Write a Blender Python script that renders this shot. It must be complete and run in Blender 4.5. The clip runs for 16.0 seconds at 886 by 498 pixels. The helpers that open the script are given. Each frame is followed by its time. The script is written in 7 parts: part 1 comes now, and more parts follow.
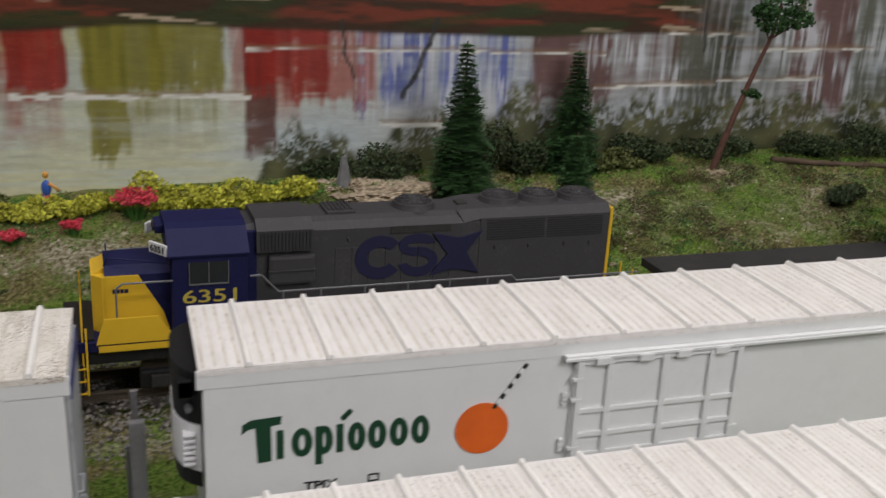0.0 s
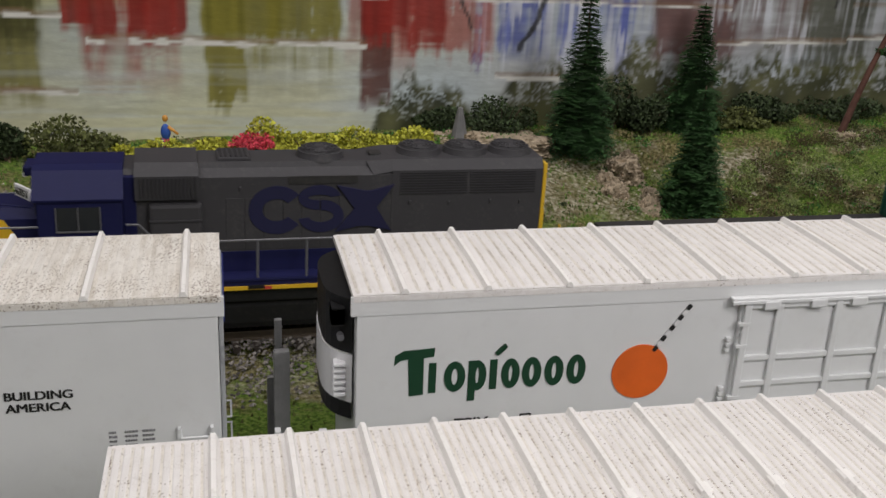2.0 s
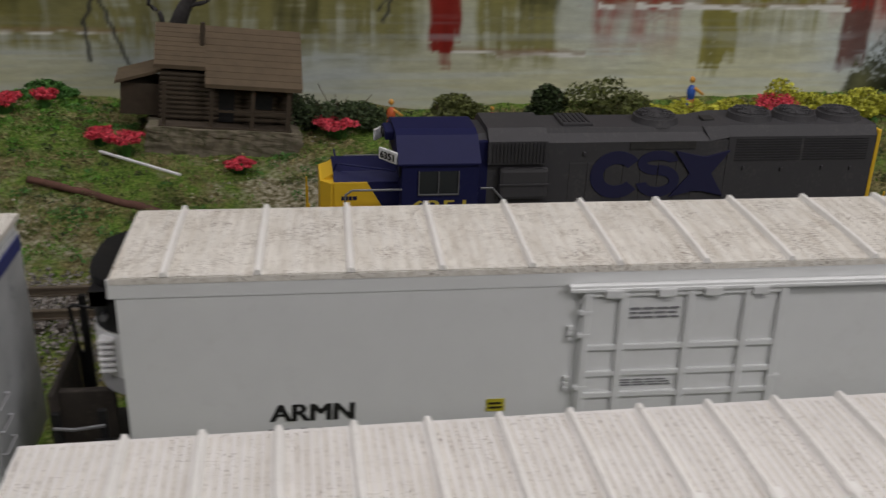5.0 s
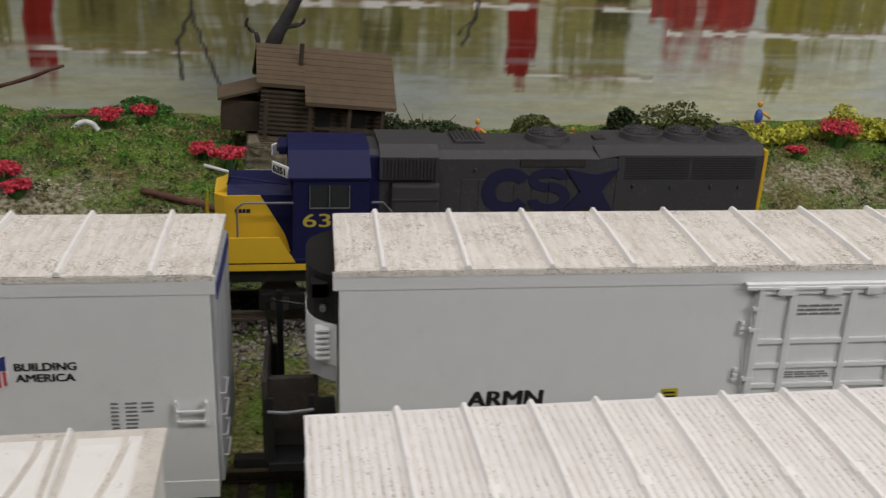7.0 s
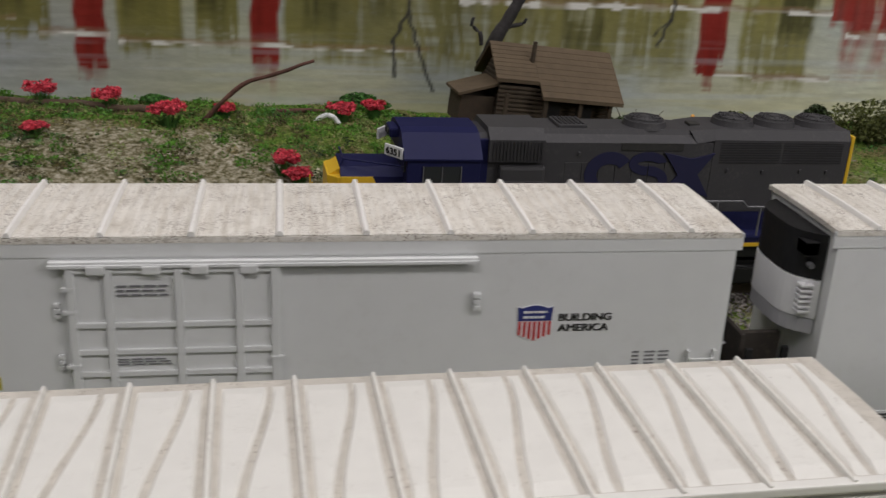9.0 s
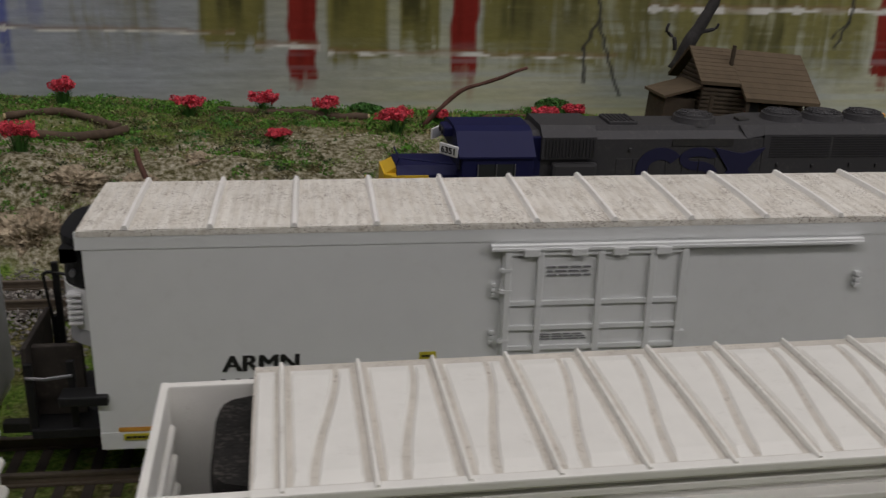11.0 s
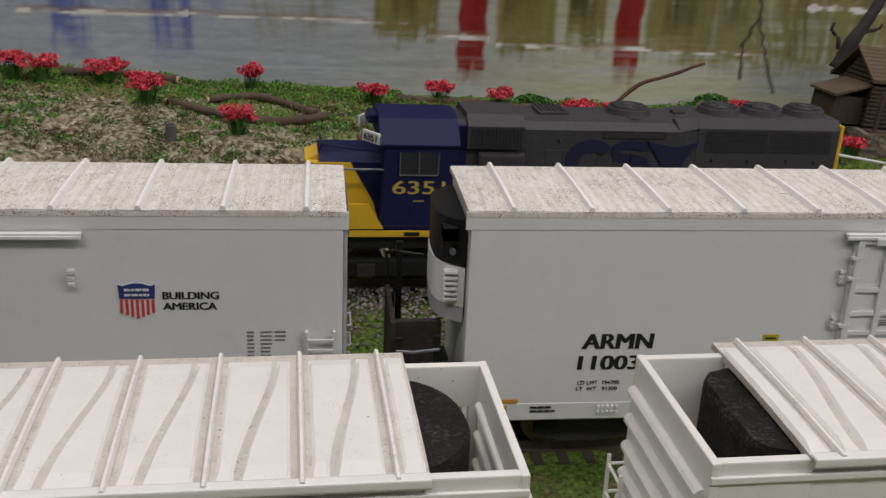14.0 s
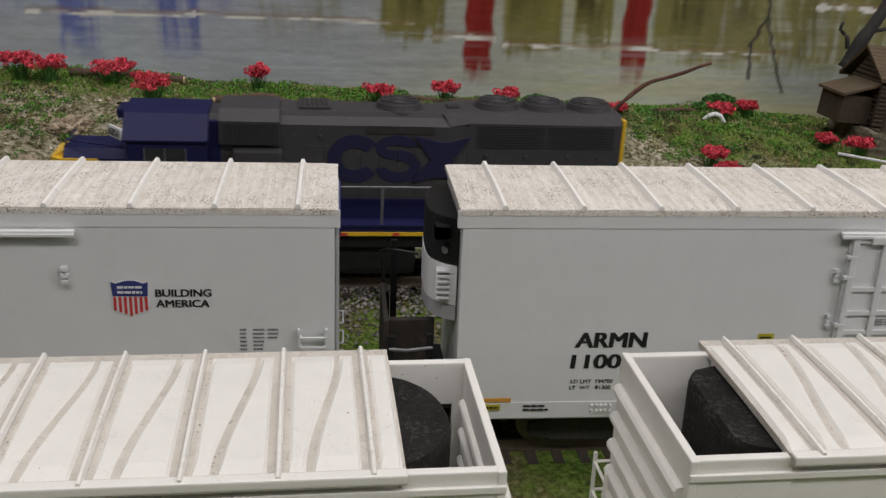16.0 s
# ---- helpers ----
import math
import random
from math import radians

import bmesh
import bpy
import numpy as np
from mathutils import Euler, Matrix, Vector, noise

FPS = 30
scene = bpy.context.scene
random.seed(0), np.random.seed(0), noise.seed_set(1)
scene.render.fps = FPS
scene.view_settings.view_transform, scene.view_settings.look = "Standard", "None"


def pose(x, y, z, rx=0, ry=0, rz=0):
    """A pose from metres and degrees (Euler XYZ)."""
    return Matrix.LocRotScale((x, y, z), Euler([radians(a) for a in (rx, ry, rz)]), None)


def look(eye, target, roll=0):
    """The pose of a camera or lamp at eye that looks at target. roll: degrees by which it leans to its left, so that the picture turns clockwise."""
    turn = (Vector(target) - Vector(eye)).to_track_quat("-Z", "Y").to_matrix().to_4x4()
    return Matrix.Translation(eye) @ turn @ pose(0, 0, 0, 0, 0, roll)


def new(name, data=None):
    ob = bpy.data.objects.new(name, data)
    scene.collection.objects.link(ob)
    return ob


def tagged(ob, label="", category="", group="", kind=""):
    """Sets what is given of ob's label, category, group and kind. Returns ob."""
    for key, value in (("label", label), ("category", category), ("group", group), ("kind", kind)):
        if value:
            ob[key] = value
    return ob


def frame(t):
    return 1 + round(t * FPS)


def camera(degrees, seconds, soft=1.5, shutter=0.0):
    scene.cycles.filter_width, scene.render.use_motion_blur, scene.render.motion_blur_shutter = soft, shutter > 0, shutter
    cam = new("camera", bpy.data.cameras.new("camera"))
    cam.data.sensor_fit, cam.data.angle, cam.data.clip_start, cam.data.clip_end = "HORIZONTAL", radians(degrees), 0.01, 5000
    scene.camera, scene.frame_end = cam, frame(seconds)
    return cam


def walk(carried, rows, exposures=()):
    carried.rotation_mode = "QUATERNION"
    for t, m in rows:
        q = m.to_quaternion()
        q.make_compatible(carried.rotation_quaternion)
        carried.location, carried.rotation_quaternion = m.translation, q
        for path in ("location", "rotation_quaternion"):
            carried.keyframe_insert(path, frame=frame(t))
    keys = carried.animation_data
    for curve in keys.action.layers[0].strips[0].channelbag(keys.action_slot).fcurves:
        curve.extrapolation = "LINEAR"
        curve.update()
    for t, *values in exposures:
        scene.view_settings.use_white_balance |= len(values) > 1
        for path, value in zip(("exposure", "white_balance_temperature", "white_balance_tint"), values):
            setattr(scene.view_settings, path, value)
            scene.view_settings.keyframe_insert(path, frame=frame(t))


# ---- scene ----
cam = camera(47.1, 16.0, soft=1.4, shutter=0.5)
PATH = [
    (0, (-0.01048, 0.01656, 0.15642), (0.5669, 1.8179, -0.493), 2.62),
    (0.5, (-0.02435, 0.01924, 0.15454), (0.5313, 1.8165, -0.5246), 2.73),
    (1, (-0.02124, 0.02809, 0.14736), (0.4791, 1.8402, -0.5354), 2.84),
    (1.5, (-0.01979, 0.02489, 0.14594), (0.4221, 1.8503, -0.5415), 2.44),
    (2, (-0.02416, 0.02692, 0.14365), (0.4021, 1.8503, -0.5589), 2.72),
    (2.5, (-0.02628, 0.02788, 0.1416), (0.4456, 1.8278, -0.5916), 3.44),
    (3, (-0.06574, 0.02298, 0.14771), (0.4646, 1.7901, -0.6243), 3.61),
    (3.5, (-0.11129, 0.02010, 0.14985), (0.3561, 1.7991, -0.6290), 3.40),
    (4, (-0.1664, 0.02880, 0.14750), (0.2105, 1.8333, -0.6240), 3.15),
    (4.5, (-0.19134, 0.02517, 0.14823), (0.0747, 1.8434, -0.6413), 1.90),
    (5, (-0.2087, 0.02832, 0.14865), (0.0087, 1.8507, -0.6462), 1.31),
    (5.2, (-0.21602, 0.02703, 0.15023), (-0.0176, 1.8491, -0.6501), 1.03),
    (7.3, (-0.26556, 0.01376, 0.14893), (-0.0109, 1.8548, -0.5897), 2.48),
    (7.5, (-0.27675, 0.01484, 0.14739), (-0.0145, 1.8559, -0.5887), 2.70),
    (8, (-0.31467, 0.00576, 0.15102), (-0.0153, 1.8424, -0.5818), 3.22),
    (8.2, (-0.33109, 0.00677, 0.14875), (-0.0092, 1.8404, -0.5821), 3.25),
    (10.3, (-0.42015, -0.00053, 0.13898), (-0.1713, 1.8578, -0.5571), 1.55),
    (10.5, (-0.43286, -0.0032, 0.14), (-0.1985, 1.8562, -0.5585), 1.65),
    (11, (-0.45474, -0.0042, 0.14021), (-0.2116, 1.8541, -0.558), 1.38),
    (11.5, (-0.47105, -0.0039, 0.14113), (-0.2002, 1.851, -0.5559), 1.69),
    (12, (-0.48802, -0.00327, 0.1401), (-0.2261, 1.8525, -0.558), 1.97),
    (12.5, (-0.50077, -0.00477, 0.14049), (-0.2377, 1.8493, -0.5618), 2.23),
    (13, (-0.52365, -0.00544, 0.14041), (-0.2528, 1.8458, -0.5663), 2.59),
    (13.5, (-0.53547, -0.00437, 0.14062), (-0.2727, 1.8476, -0.5674), 2.65),
    (14, (-0.53623, -0.00545, 0.13942), (-0.2969, 1.8481, -0.5728), 2.61),
    (14.5, (-0.53727, -0.00631, 0.13975), (-0.3208, 1.8513, -0.5691), 2.45),
    (15, (-0.53575, -0.00486, 0.13913), (-0.3166, 1.8574, -0.5565), 2.64),
    (15.5, (-0.53469, -0.00416, 0.13883), (-0.3137, 1.8569, -0.5594), 2.77),
    (16, (-0.5306, -0.00653, 0.13904), (-0.3258, 1.8517, -0.5717), 2.32),
]
walk(cam, [(t, look(eye, target, roll)) for t, eye, target, roll in PATH],
     exposures=[(0, -0.30), (0.5, -0.30), (2.0, -0.31), (3.0, -0.42), (4.0, -0.58), (5.0, -0.55), (7.3, -0.20), (8.2, -0.15), (10.5, -0.66), (11.5, -0.60), (12.5, -0.35), (13.5, -0.15), (14.5, -0.15), (16.0, -0.12)])

# ---------- light ----------
world = bpy.data.worlds.new("hall_air")
scene.world = world
world.use_nodes = True
world.node_tree.nodes["Background"].inputs[0].default_value = (0.85, 0.8, 0.82, 1)
world.node_tree.nodes["Background"].inputs[1].default_value = 0.02


def area_lamp(name, eye, target, sx, sy, watts, colour):
    d = bpy.data.lights.new(name, "AREA")
    d.shape, d.size, d.size_y, d.energy, d.color = "RECTANGLE", sx, sy, watts, colour
    ob = new(name, d)
    ob.matrix_world = look(eye, target)
    return ob


area_lamp("fluorescent_tubes", (-0.3, -0.9, 1.55), (-0.3, -0.9, 0), 3.2, 0.35, 29, (1.0, 0.955, 0.955))
area_lamp("fluorescent_tubes", (-0.3, 0.35, 1.55), (-0.3, 0.35, 0), 3.2, 0.35, 22, (1.0, 0.955, 0.955))
# Unseen fill lamp added at front right so car sides brighten towards the right.
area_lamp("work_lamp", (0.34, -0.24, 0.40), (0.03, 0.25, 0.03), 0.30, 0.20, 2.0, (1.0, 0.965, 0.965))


# ---------- materials ----------
def mat(name, base, rough=0.6, metal=0.0, var=0.15, scale=300.0, bump=0.0, bscale=None, spec=0.5, dirt=None, dirt_amt=0.0, dirt_scale=900.0, rand=0.0, dirt_from=0.8):
    """A surface with two scales of variation, specks of dirt and fine relief; scale counts waves per metre."""
    m = bpy.data.materials.new(name)
    m.use_nodes = True
    nt = m.node_tree
    L, N = nt.links.new, nt.nodes.new
    b = nt.nodes["Principled BSDF"]
    b.inputs["Roughness"].default_value, b.inputs["Metallic"].default_value = rough, metal
    b.inputs["Specular IOR Level"].default_value = spec
    tc = N("ShaderNodeTexCoord")
    n1, n2 = N("ShaderNodeTexNoise"), N("ShaderNodeTexNoise")
    for n, s, d in ((n1, scale, 4), (n2, scale * 0.13, 3)):
        n.inputs["Scale"].default_value, n.inputs["Detail"].default_value = s, d
        L(tc.outputs["Object"], n.inputs["Vector"])
    add = N("ShaderNodeMath"); add.operation = "ADD"
    L(n1.outputs["Fac"], add.inputs[0]); L(n2.outputs["Fac"], add.inputs[1])
    mr = N("ShaderNodeMapRange")
    mr.inputs[1].default_value, mr.inputs[2].default_value = 0.6, 1.4
    mr.inputs[3].default_value, mr.inputs[4].default_value = 1 - var, 1 + var
    L(add.outputs[0], mr.inputs[0])
    last = mr.outputs[0]
    if rand:
        oi = N("ShaderNodeObjectInfo")
        r = N("ShaderNodeMapRange")
        r.inputs[3].default_value, r.inputs[4].default_value = 1 - rand, 1 + rand
        L(oi.outputs["Random"], r.inputs[0])
        mu = N("ShaderNodeMath"); mu.operation = "MULTIPLY"
        L(last, mu.inputs[0]); L(r.outputs[0], mu.inputs[1])
        last = mu.outputs[0]
    sc = N("ShaderNodeVectorMath"); sc.operation = "SCALE"
    sc.inputs[0].default_value = base[:3]
    L(last, sc.inputs["Scale"])
    col = sc.outputs[0]
    if dirt:
        n3 = N("ShaderNodeTexNoise")
        n3.inputs["Scale"].default_value, n3.inputs["Detail"].default_value, n3.inputs["Roughness"].default_value = dirt_scale, 5, 0.65
        L(tc.outputs["Object"], n3.inputs["Vector"])
        n4 = N("ShaderNodeTexNoise")
        n4.inputs["Scale"].default_value = dirt_scale * 0.12
        L(tc.outputs["Object"], n4.inputs["Vector"])
        ad = N("ShaderNodeMath"); ad.operation = "MULTIPLY_ADD"
        L(n4.outputs["Fac"], ad.inputs[0]); ad.inputs[1].default_value = 0.5; L(n3.outputs["Fac"], ad.inputs[2])
        m3 = N("ShaderNodeMapRange")
        m3.inputs[1].default_value, m3.inputs[2].default_value, m3.inputs[4].default_value = dirt_from, dirt_from + 0.2, dirt_amt
        L(ad.outputs[0], m3.inputs[0])
        mx = N("ShaderNodeMix"); mx.data_type = "RGBA"
        L(m3.outputs[0], mx.inputs[0]); L(col, mx.inputs[6]); mx.inputs[7].default_value = (*dirt, 1)
        col = mx.outputs[2]
    L(col, b.inputs["Base Color"])
    if bump:
        bp = N("ShaderNodeBump")
        bp.inputs["Strength"].default_value, bp.inputs["Distance"].default_value = 0.6, bump
        nb = N("ShaderNodeTexNoise")
        nb.inputs["Scale"].default_value, nb.inputs["Detail"].default_value = bscale or scale * 2, 4
        L(tc.outputs["Object"], nb.inputs["Vector"]); L(nb.outputs["Fac"], bp.inputs["Height"])
        L(bp.outputs[0], b.inputs["Normal"])
    return m


def speckle(m, colour, scale, size, gate=0.5, streaks=0.0):
    """Adds scattered specks of grit, thicker in some places, and faint dust streaks down the slope."""
    nt = m.node_tree
    L, N = nt.links.new, nt.nodes.new
    b = nt.nodes["Principled BSDF"]
    tc, v, g, g2 = N("ShaderNodeTexCoord"), N("ShaderNodeTexVoronoi"), N("ShaderNodeTexNoise"), N("ShaderNodeTexNoise")
    v.inputs["Scale"].default_value = scale
    g.inputs["Scale"].default_value, g.inputs["Detail"].default_value = scale * 0.06, 4
    g2.inputs["Scale"].default_value, g2.inputs["Detail"].default_value = scale * 0.9, 2
    L(tc.outputs["Object"], v.inputs["Vector"]); L(tc.outputs["Object"], g.inputs["Vector"]); L(tc.outputs["Object"], g2.inputs["Vector"])
    room = N("ShaderNodeMapRange")
    room.inputs[1].default_value, room.inputs[2].default_value, room.inputs[4].default_value = gate - 0.12, gate + 0.25, size
    L(g.outputs["Fac"], room.inputs[0])
    grow = N("ShaderNodeMath"); grow.operation = "MULTIPLY"
    L(room.outputs[0], grow.inputs[0]); L(g2.outputs["Fac"], grow.inputs[1])
    less = N("ShaderNodeMath"); less.operation = "LESS_THAN"
    L(v.outputs["Distance"], less.inputs[0]); L(grow.outputs[0], less.inputs[1])
    k = N("ShaderNodeMath"); k.operation = "MULTIPLY"
    k.inputs[1].default_value = 0.75
    L(less.outputs[0], k.inputs[0])
    mx = N("ShaderNodeMix"); mx.data_type = "RGBA"
    L(k.outputs[0], mx.inputs[0]); L(b.inputs["Base Color"].links[0].from_socket, mx.inputs[6]); mx.inputs[7].default_value = (*colour, 1)
    col = mx.outputs[2]
    if streaks:
        mp, st, mr, m2 = N("ShaderNodeMapping"), N("ShaderNodeTexNoise"), N("ShaderNodeMapRange"), N("ShaderNodeMix")
        mp.inputs["Scale"].default_value = (1.0, 0.12, 1.0)
        st.inputs["Scale"].default_value, st.inputs["Detail"].default_value = 620, 4
        mr.inputs[1].default_value, mr.inputs[2].default_value, mr.inputs[4].default_value = 0.42, 0.72, streaks
        L(tc.outputs["Object"], mp.inputs[0]); L(mp.outputs[0], st.inputs["Vector"]); L(st.outputs["Fac"], mr.inputs[0])
        m2.data_type = "RGBA"
        L(mr.outputs[0], m2.inputs[0]); L(col, m2.inputs[6]); m2.inputs[7].default_value = (0.40, 0.34, 0.26, 1)
        col = m2.outputs[2]
    L(col, b.inputs["Base Color"])
    return m


DUST = (0.20, 0.155, 0.105)
WHITE = mat("white_car_paint", (0.70, 0.71, 0.71), 0.38, var=0.035, scale=140, dirt=(0.45, 0.43, 0.4), dirt_amt=0.12, dirt_scale=260)
GRIT = (0.13, 0.085, 0.055)
ROOF = speckle(mat("clean_white_roof", (0.77, 0.745, 0.725), 0.7, var=0.06, scale=300, dirt=DUST, dirt_amt=0.4, dirt_scale=3000, dirt_from=0.83), GRIT, 1200, 0.50, 0.48, 0.18)
ROOF_DUSTY = speckle(mat("dusty_white_roof", (0.735, 0.705, 0.65), 0.8, var=0.10, scale=300, dirt=DUST, dirt_amt=0.55, dirt_scale=3200, dirt_from=0.80), GRIT, 1900, 0.78, 0.38, 0.40)
# Groove colour holds dust and the shade that the lamps hardly cast there.
GROOVE = speckle(mat("dusty_shaded_grooves", (0.715, 0.68, 0.62), 0.85, var=0.14, scale=500, dirt=DUST, dirt_amt=0.6, dirt_scale=2600, dirt_from=0.78), GRIT, 1900, 0.70, 0.40, 0.34)
ROOF_RIB = mat("white_roof_rib", (0.84, 0.82, 0.79), 0.6, var=0.05, scale=300, dirt=DUST, dirt_amt=0.25, dirt_scale=1300)
CREAM = speckle(mat("old_white_paint", (0.77, 0.755, 0.715), 0.55, var=0.05, scale=190, dirt=DUST, dirt_amt=0.35, dirt_scale=2800, dirt_from=0.86), GRIT, 420, 0.22, 0.58)
CREAM_DUST = speckle(mat("dust_on_old_roof", (0.56, 0.525, 0.47), 0.8, var=0.16, scale=420, dirt=DUST, dirt_amt=0.55, dirt_scale=1900, dirt_from=0.80), GRIT, 1300, 0.55, 0.46)
CREAM_RIB = mat("old_white_rib", (0.78, 0.765, 0.72), 0.6, var=0.06, scale=500, dirt=DUST, dirt_amt=0.3, dirt_scale=900)
FELT = mat("dusty_black_unit", (0.016, 0.015, 0.014), 0.9, var=0.45, scale=700, spec=0.2, dirt=(0.14, 0.125, 0.11), dirt_amt=0.45, dirt_scale=1400, bump=0.0003, bscale=1500)
STENCIL = mat("faded_stencil", (0.19, 0.19, 0.20), 0.6, var=0.2)
LIGHTGREY = mat("light_grey_cowl", (0.42, 0.42, 0.44), 0.5, var=0.06)
BLACK = mat("black_plastic", (0.011, 0.011, 0.012), 0.5, var=0.3, scale=500, spec=0.35, dirt=(0.07, 0.06, 0.05), dirt_amt=0.22, dirt_scale=900)
SOOT = mat("dusty_black_sheet", (0.035, 0.028, 0.023), 0.8, var=0.4, scale=260, dirt=(0.12, 0.095, 0.075), dirt_amt=0.5, dirt_scale=500)
DARK = mat("dark_underframe", (0.025, 0.024, 0.023), 0.7, var=0.3, scale=500, dirt=(0.09, 0.07, 0.05), dirt_amt=0.3)
GREY = mat("grey_walkway", (0.22, 0.22, 0.22), 0.6, var=0.15, scale=600, bump=0.0002)
UNITWHITE = mat("unit_white", (0.75, 0.75, 0.76), 0.35, var=0.04)
LOCO_GREY = mat("loco_grey_paint", (0.047, 0.0455, 0.049), 0.62, spec=0.35, var=0.07, scale=200, dirt=(0.2, 0.19, 0.17), dirt_amt=0.12)
# Darker copy of the loco grey; shade between louvres and slats is painted in.
LOUVRE = mat("grey_louvre_shade", (0.030, 0.029, 0.031), 0.7, spec=0.3, var=0.1, scale=200)
LOCO_BLUE = mat("loco_blue_paint", (0.0075, 0.009, 0.056), 0.62, spec=0.28, var=0.10, scale=200, dirt=(0.1, 0.1, 0.12), dirt_amt=0.06)
LOCO_YELLOW = mat("loco_yellow_paint", (0.72, 0.45, 0.03), 0.4, var=0.06, scale=200)
LETTER_BLUE = mat("lettering_blue", (0.009, 0.009, 0.045), 0.6, var=0.06)
STEEL = mat("handrail_steel", (0.16, 0.16, 0.17), 0.4, 0.2, var=0.1)
GLASS = mat("cab_glass", (0.03, 0.033, 0.035), 0.08, var=0.1)
INK = mat("black_lettering", (0.012, 0.012, 0.012), 0.5, var=0.1)
YELLOWTXT = mat("yellow_lettering", (0.48, 0.38, 0.06), 0.5, var=0.08)
GREENTXT = mat("green_emblem", (0.008, 0.05, 0.022), 0.45, var=0.1)
ORANGE = mat("orange_emblem", (0.74, 0.13, 0.015), 0.45, var=0.2, scale=120, dirt=(0.75, 0.36, 0.05), dirt_amt=0.5, dirt_scale=200)
RED = mat("red_emblem", (0.55, 0.05, 0.05), 0.45, var=0.08)
NAVY = mat("navy_emblem", (0.03, 0.04, 0.18), 0.45, var=0.08)
PLACARD = mat("yellow_placard", (0.48, 0.42, 0.03), 0.5, var=0.1)
AMBER = mat("amber_strip", (0.62, 0.30, 0.05), 0.5, var=0.1)
RAILM = mat("rail_steel", (0.16, 0.13, 0.10), 0.45, 0.5, var=0.2, scale=500)
TIE = mat("tie_plastic", (0.045, 0.035, 0.028), 0.8, var=0.3, scale=600)
ROCK = mat("rock_plaster", (0.42, 0.345, 0.25), 0.95, var=0.45, scale=240, bump=0.0022, bscale=420, spec=0.15, dirt=(0.075, 0.058, 0.030), dirt_amt=0.9, dirt_scale=300, dirt_from=0.70)
BARK = mat("twig_bark", (0.085, 0.056, 0.036), 0.9, var=0.4, scale=500, bump=0.0006, bscale=600)
BARK_RED = mat("reddish_bark", (0.10, 0.045, 0.032), 0.9, var=0.4, scale=500, bump=0.0006, bscale=600)
BARK_DARK = mat("charred_bark", (0.035, 0.032, 0.032), 0.9, var=0.4, scale=500, bump=0.0006, bscale=600)
CUTWOOD = mat("cut_wood", (0.50, 0.38, 0.22), 0.8, var=0.2, scale=500)
CABIN = mat("cabin_logs", (0.055, 0.040, 0.026), 0.9, var=0.3, scale=300, bump=0.0004, bscale=500)
FOOTING = mat("grey_green_plaster", (0.17, 0.145, 0.105), 0.95, var=0.45, scale=260, bump=0.001, bscale=500, dirt=(0.05, 0.055, 0.02), dirt_amt=0.8, dirt_scale=300, dirt_from=0.72)
SHINGLE = mat("cabin_shingles", (0.098, 0.070, 0.042), 0.9, var=0.2, scale=250, bump=0.0003, bscale=500, rand=0.05)
CONTAINER = mat("green_container_paint", (0.012, 0.07, 0.045), 0.45, var=0.15, scale=200, dirt=(0.2, 0.22, 0.2), dirt_amt=0.2)


def leafy(name, base, var=0.35):
    """Foliage: colour varies from clump to clump."""
    m = mat(name, base, 0.8, var=0.2, scale=400)
    nt = m.node_tree
    L, N = nt.links.new, nt.nodes.new
    b = nt.nodes["Principled BSDF"]
    g, mr, sc = N("ShaderNodeNewGeometry"), N("ShaderNodeMapRange"), N("ShaderNodeVectorMath")
    sc.operation = "SCALE"
    mr.inputs[3].default_value, mr.inputs[4].default_value = 1 - var, 1 + var
    L(g.outputs["Random Per Island"], mr.inputs[0])
    L(b.inputs["Base Color"].links[0].from_socket, sc.inputs[0]); L(mr.outputs[0], sc.inputs["Scale"])
    L(sc.outputs[0], b.inputs["Base Color"])
    return m


FIR = leafy("fir_needles", (0.030, 0.085, 0.020), 0.5)
OLIVE = leafy("olive_leaves", (0.10, 0.115, 0.03), 0.5)
DARKLEAF = leafy("dark_leaves", (0.032, 0.052, 0.016), 0.5)
YELLOWLEAF = leafy("yellow_flowers", (0.46, 0.46, 0.05), 0.4)
PETAL = leafy("red_petals", (0.60, 0.055, 0.085), 0.4)
STEMS = leafy("green_stems", (0.06, 0.17, 0.03), 0.4)
TUFT = leafy("grass_tufts", (0.11, 0.205, 0.03), 0.65)
MOSS = leafy("bright_moss", (0.085, 0.215, 0.02), 0.5)
PALEMOSS = leafy("pale_moss", (0.22, 0.28, 0.085), 0.5)
UMBER = leafy("brown_moss", (0.085, 0.070, 0.025), 0.5)
STRAW = leafy("straw_tufts", (0.26, 0.22, 0.10), 0.6)


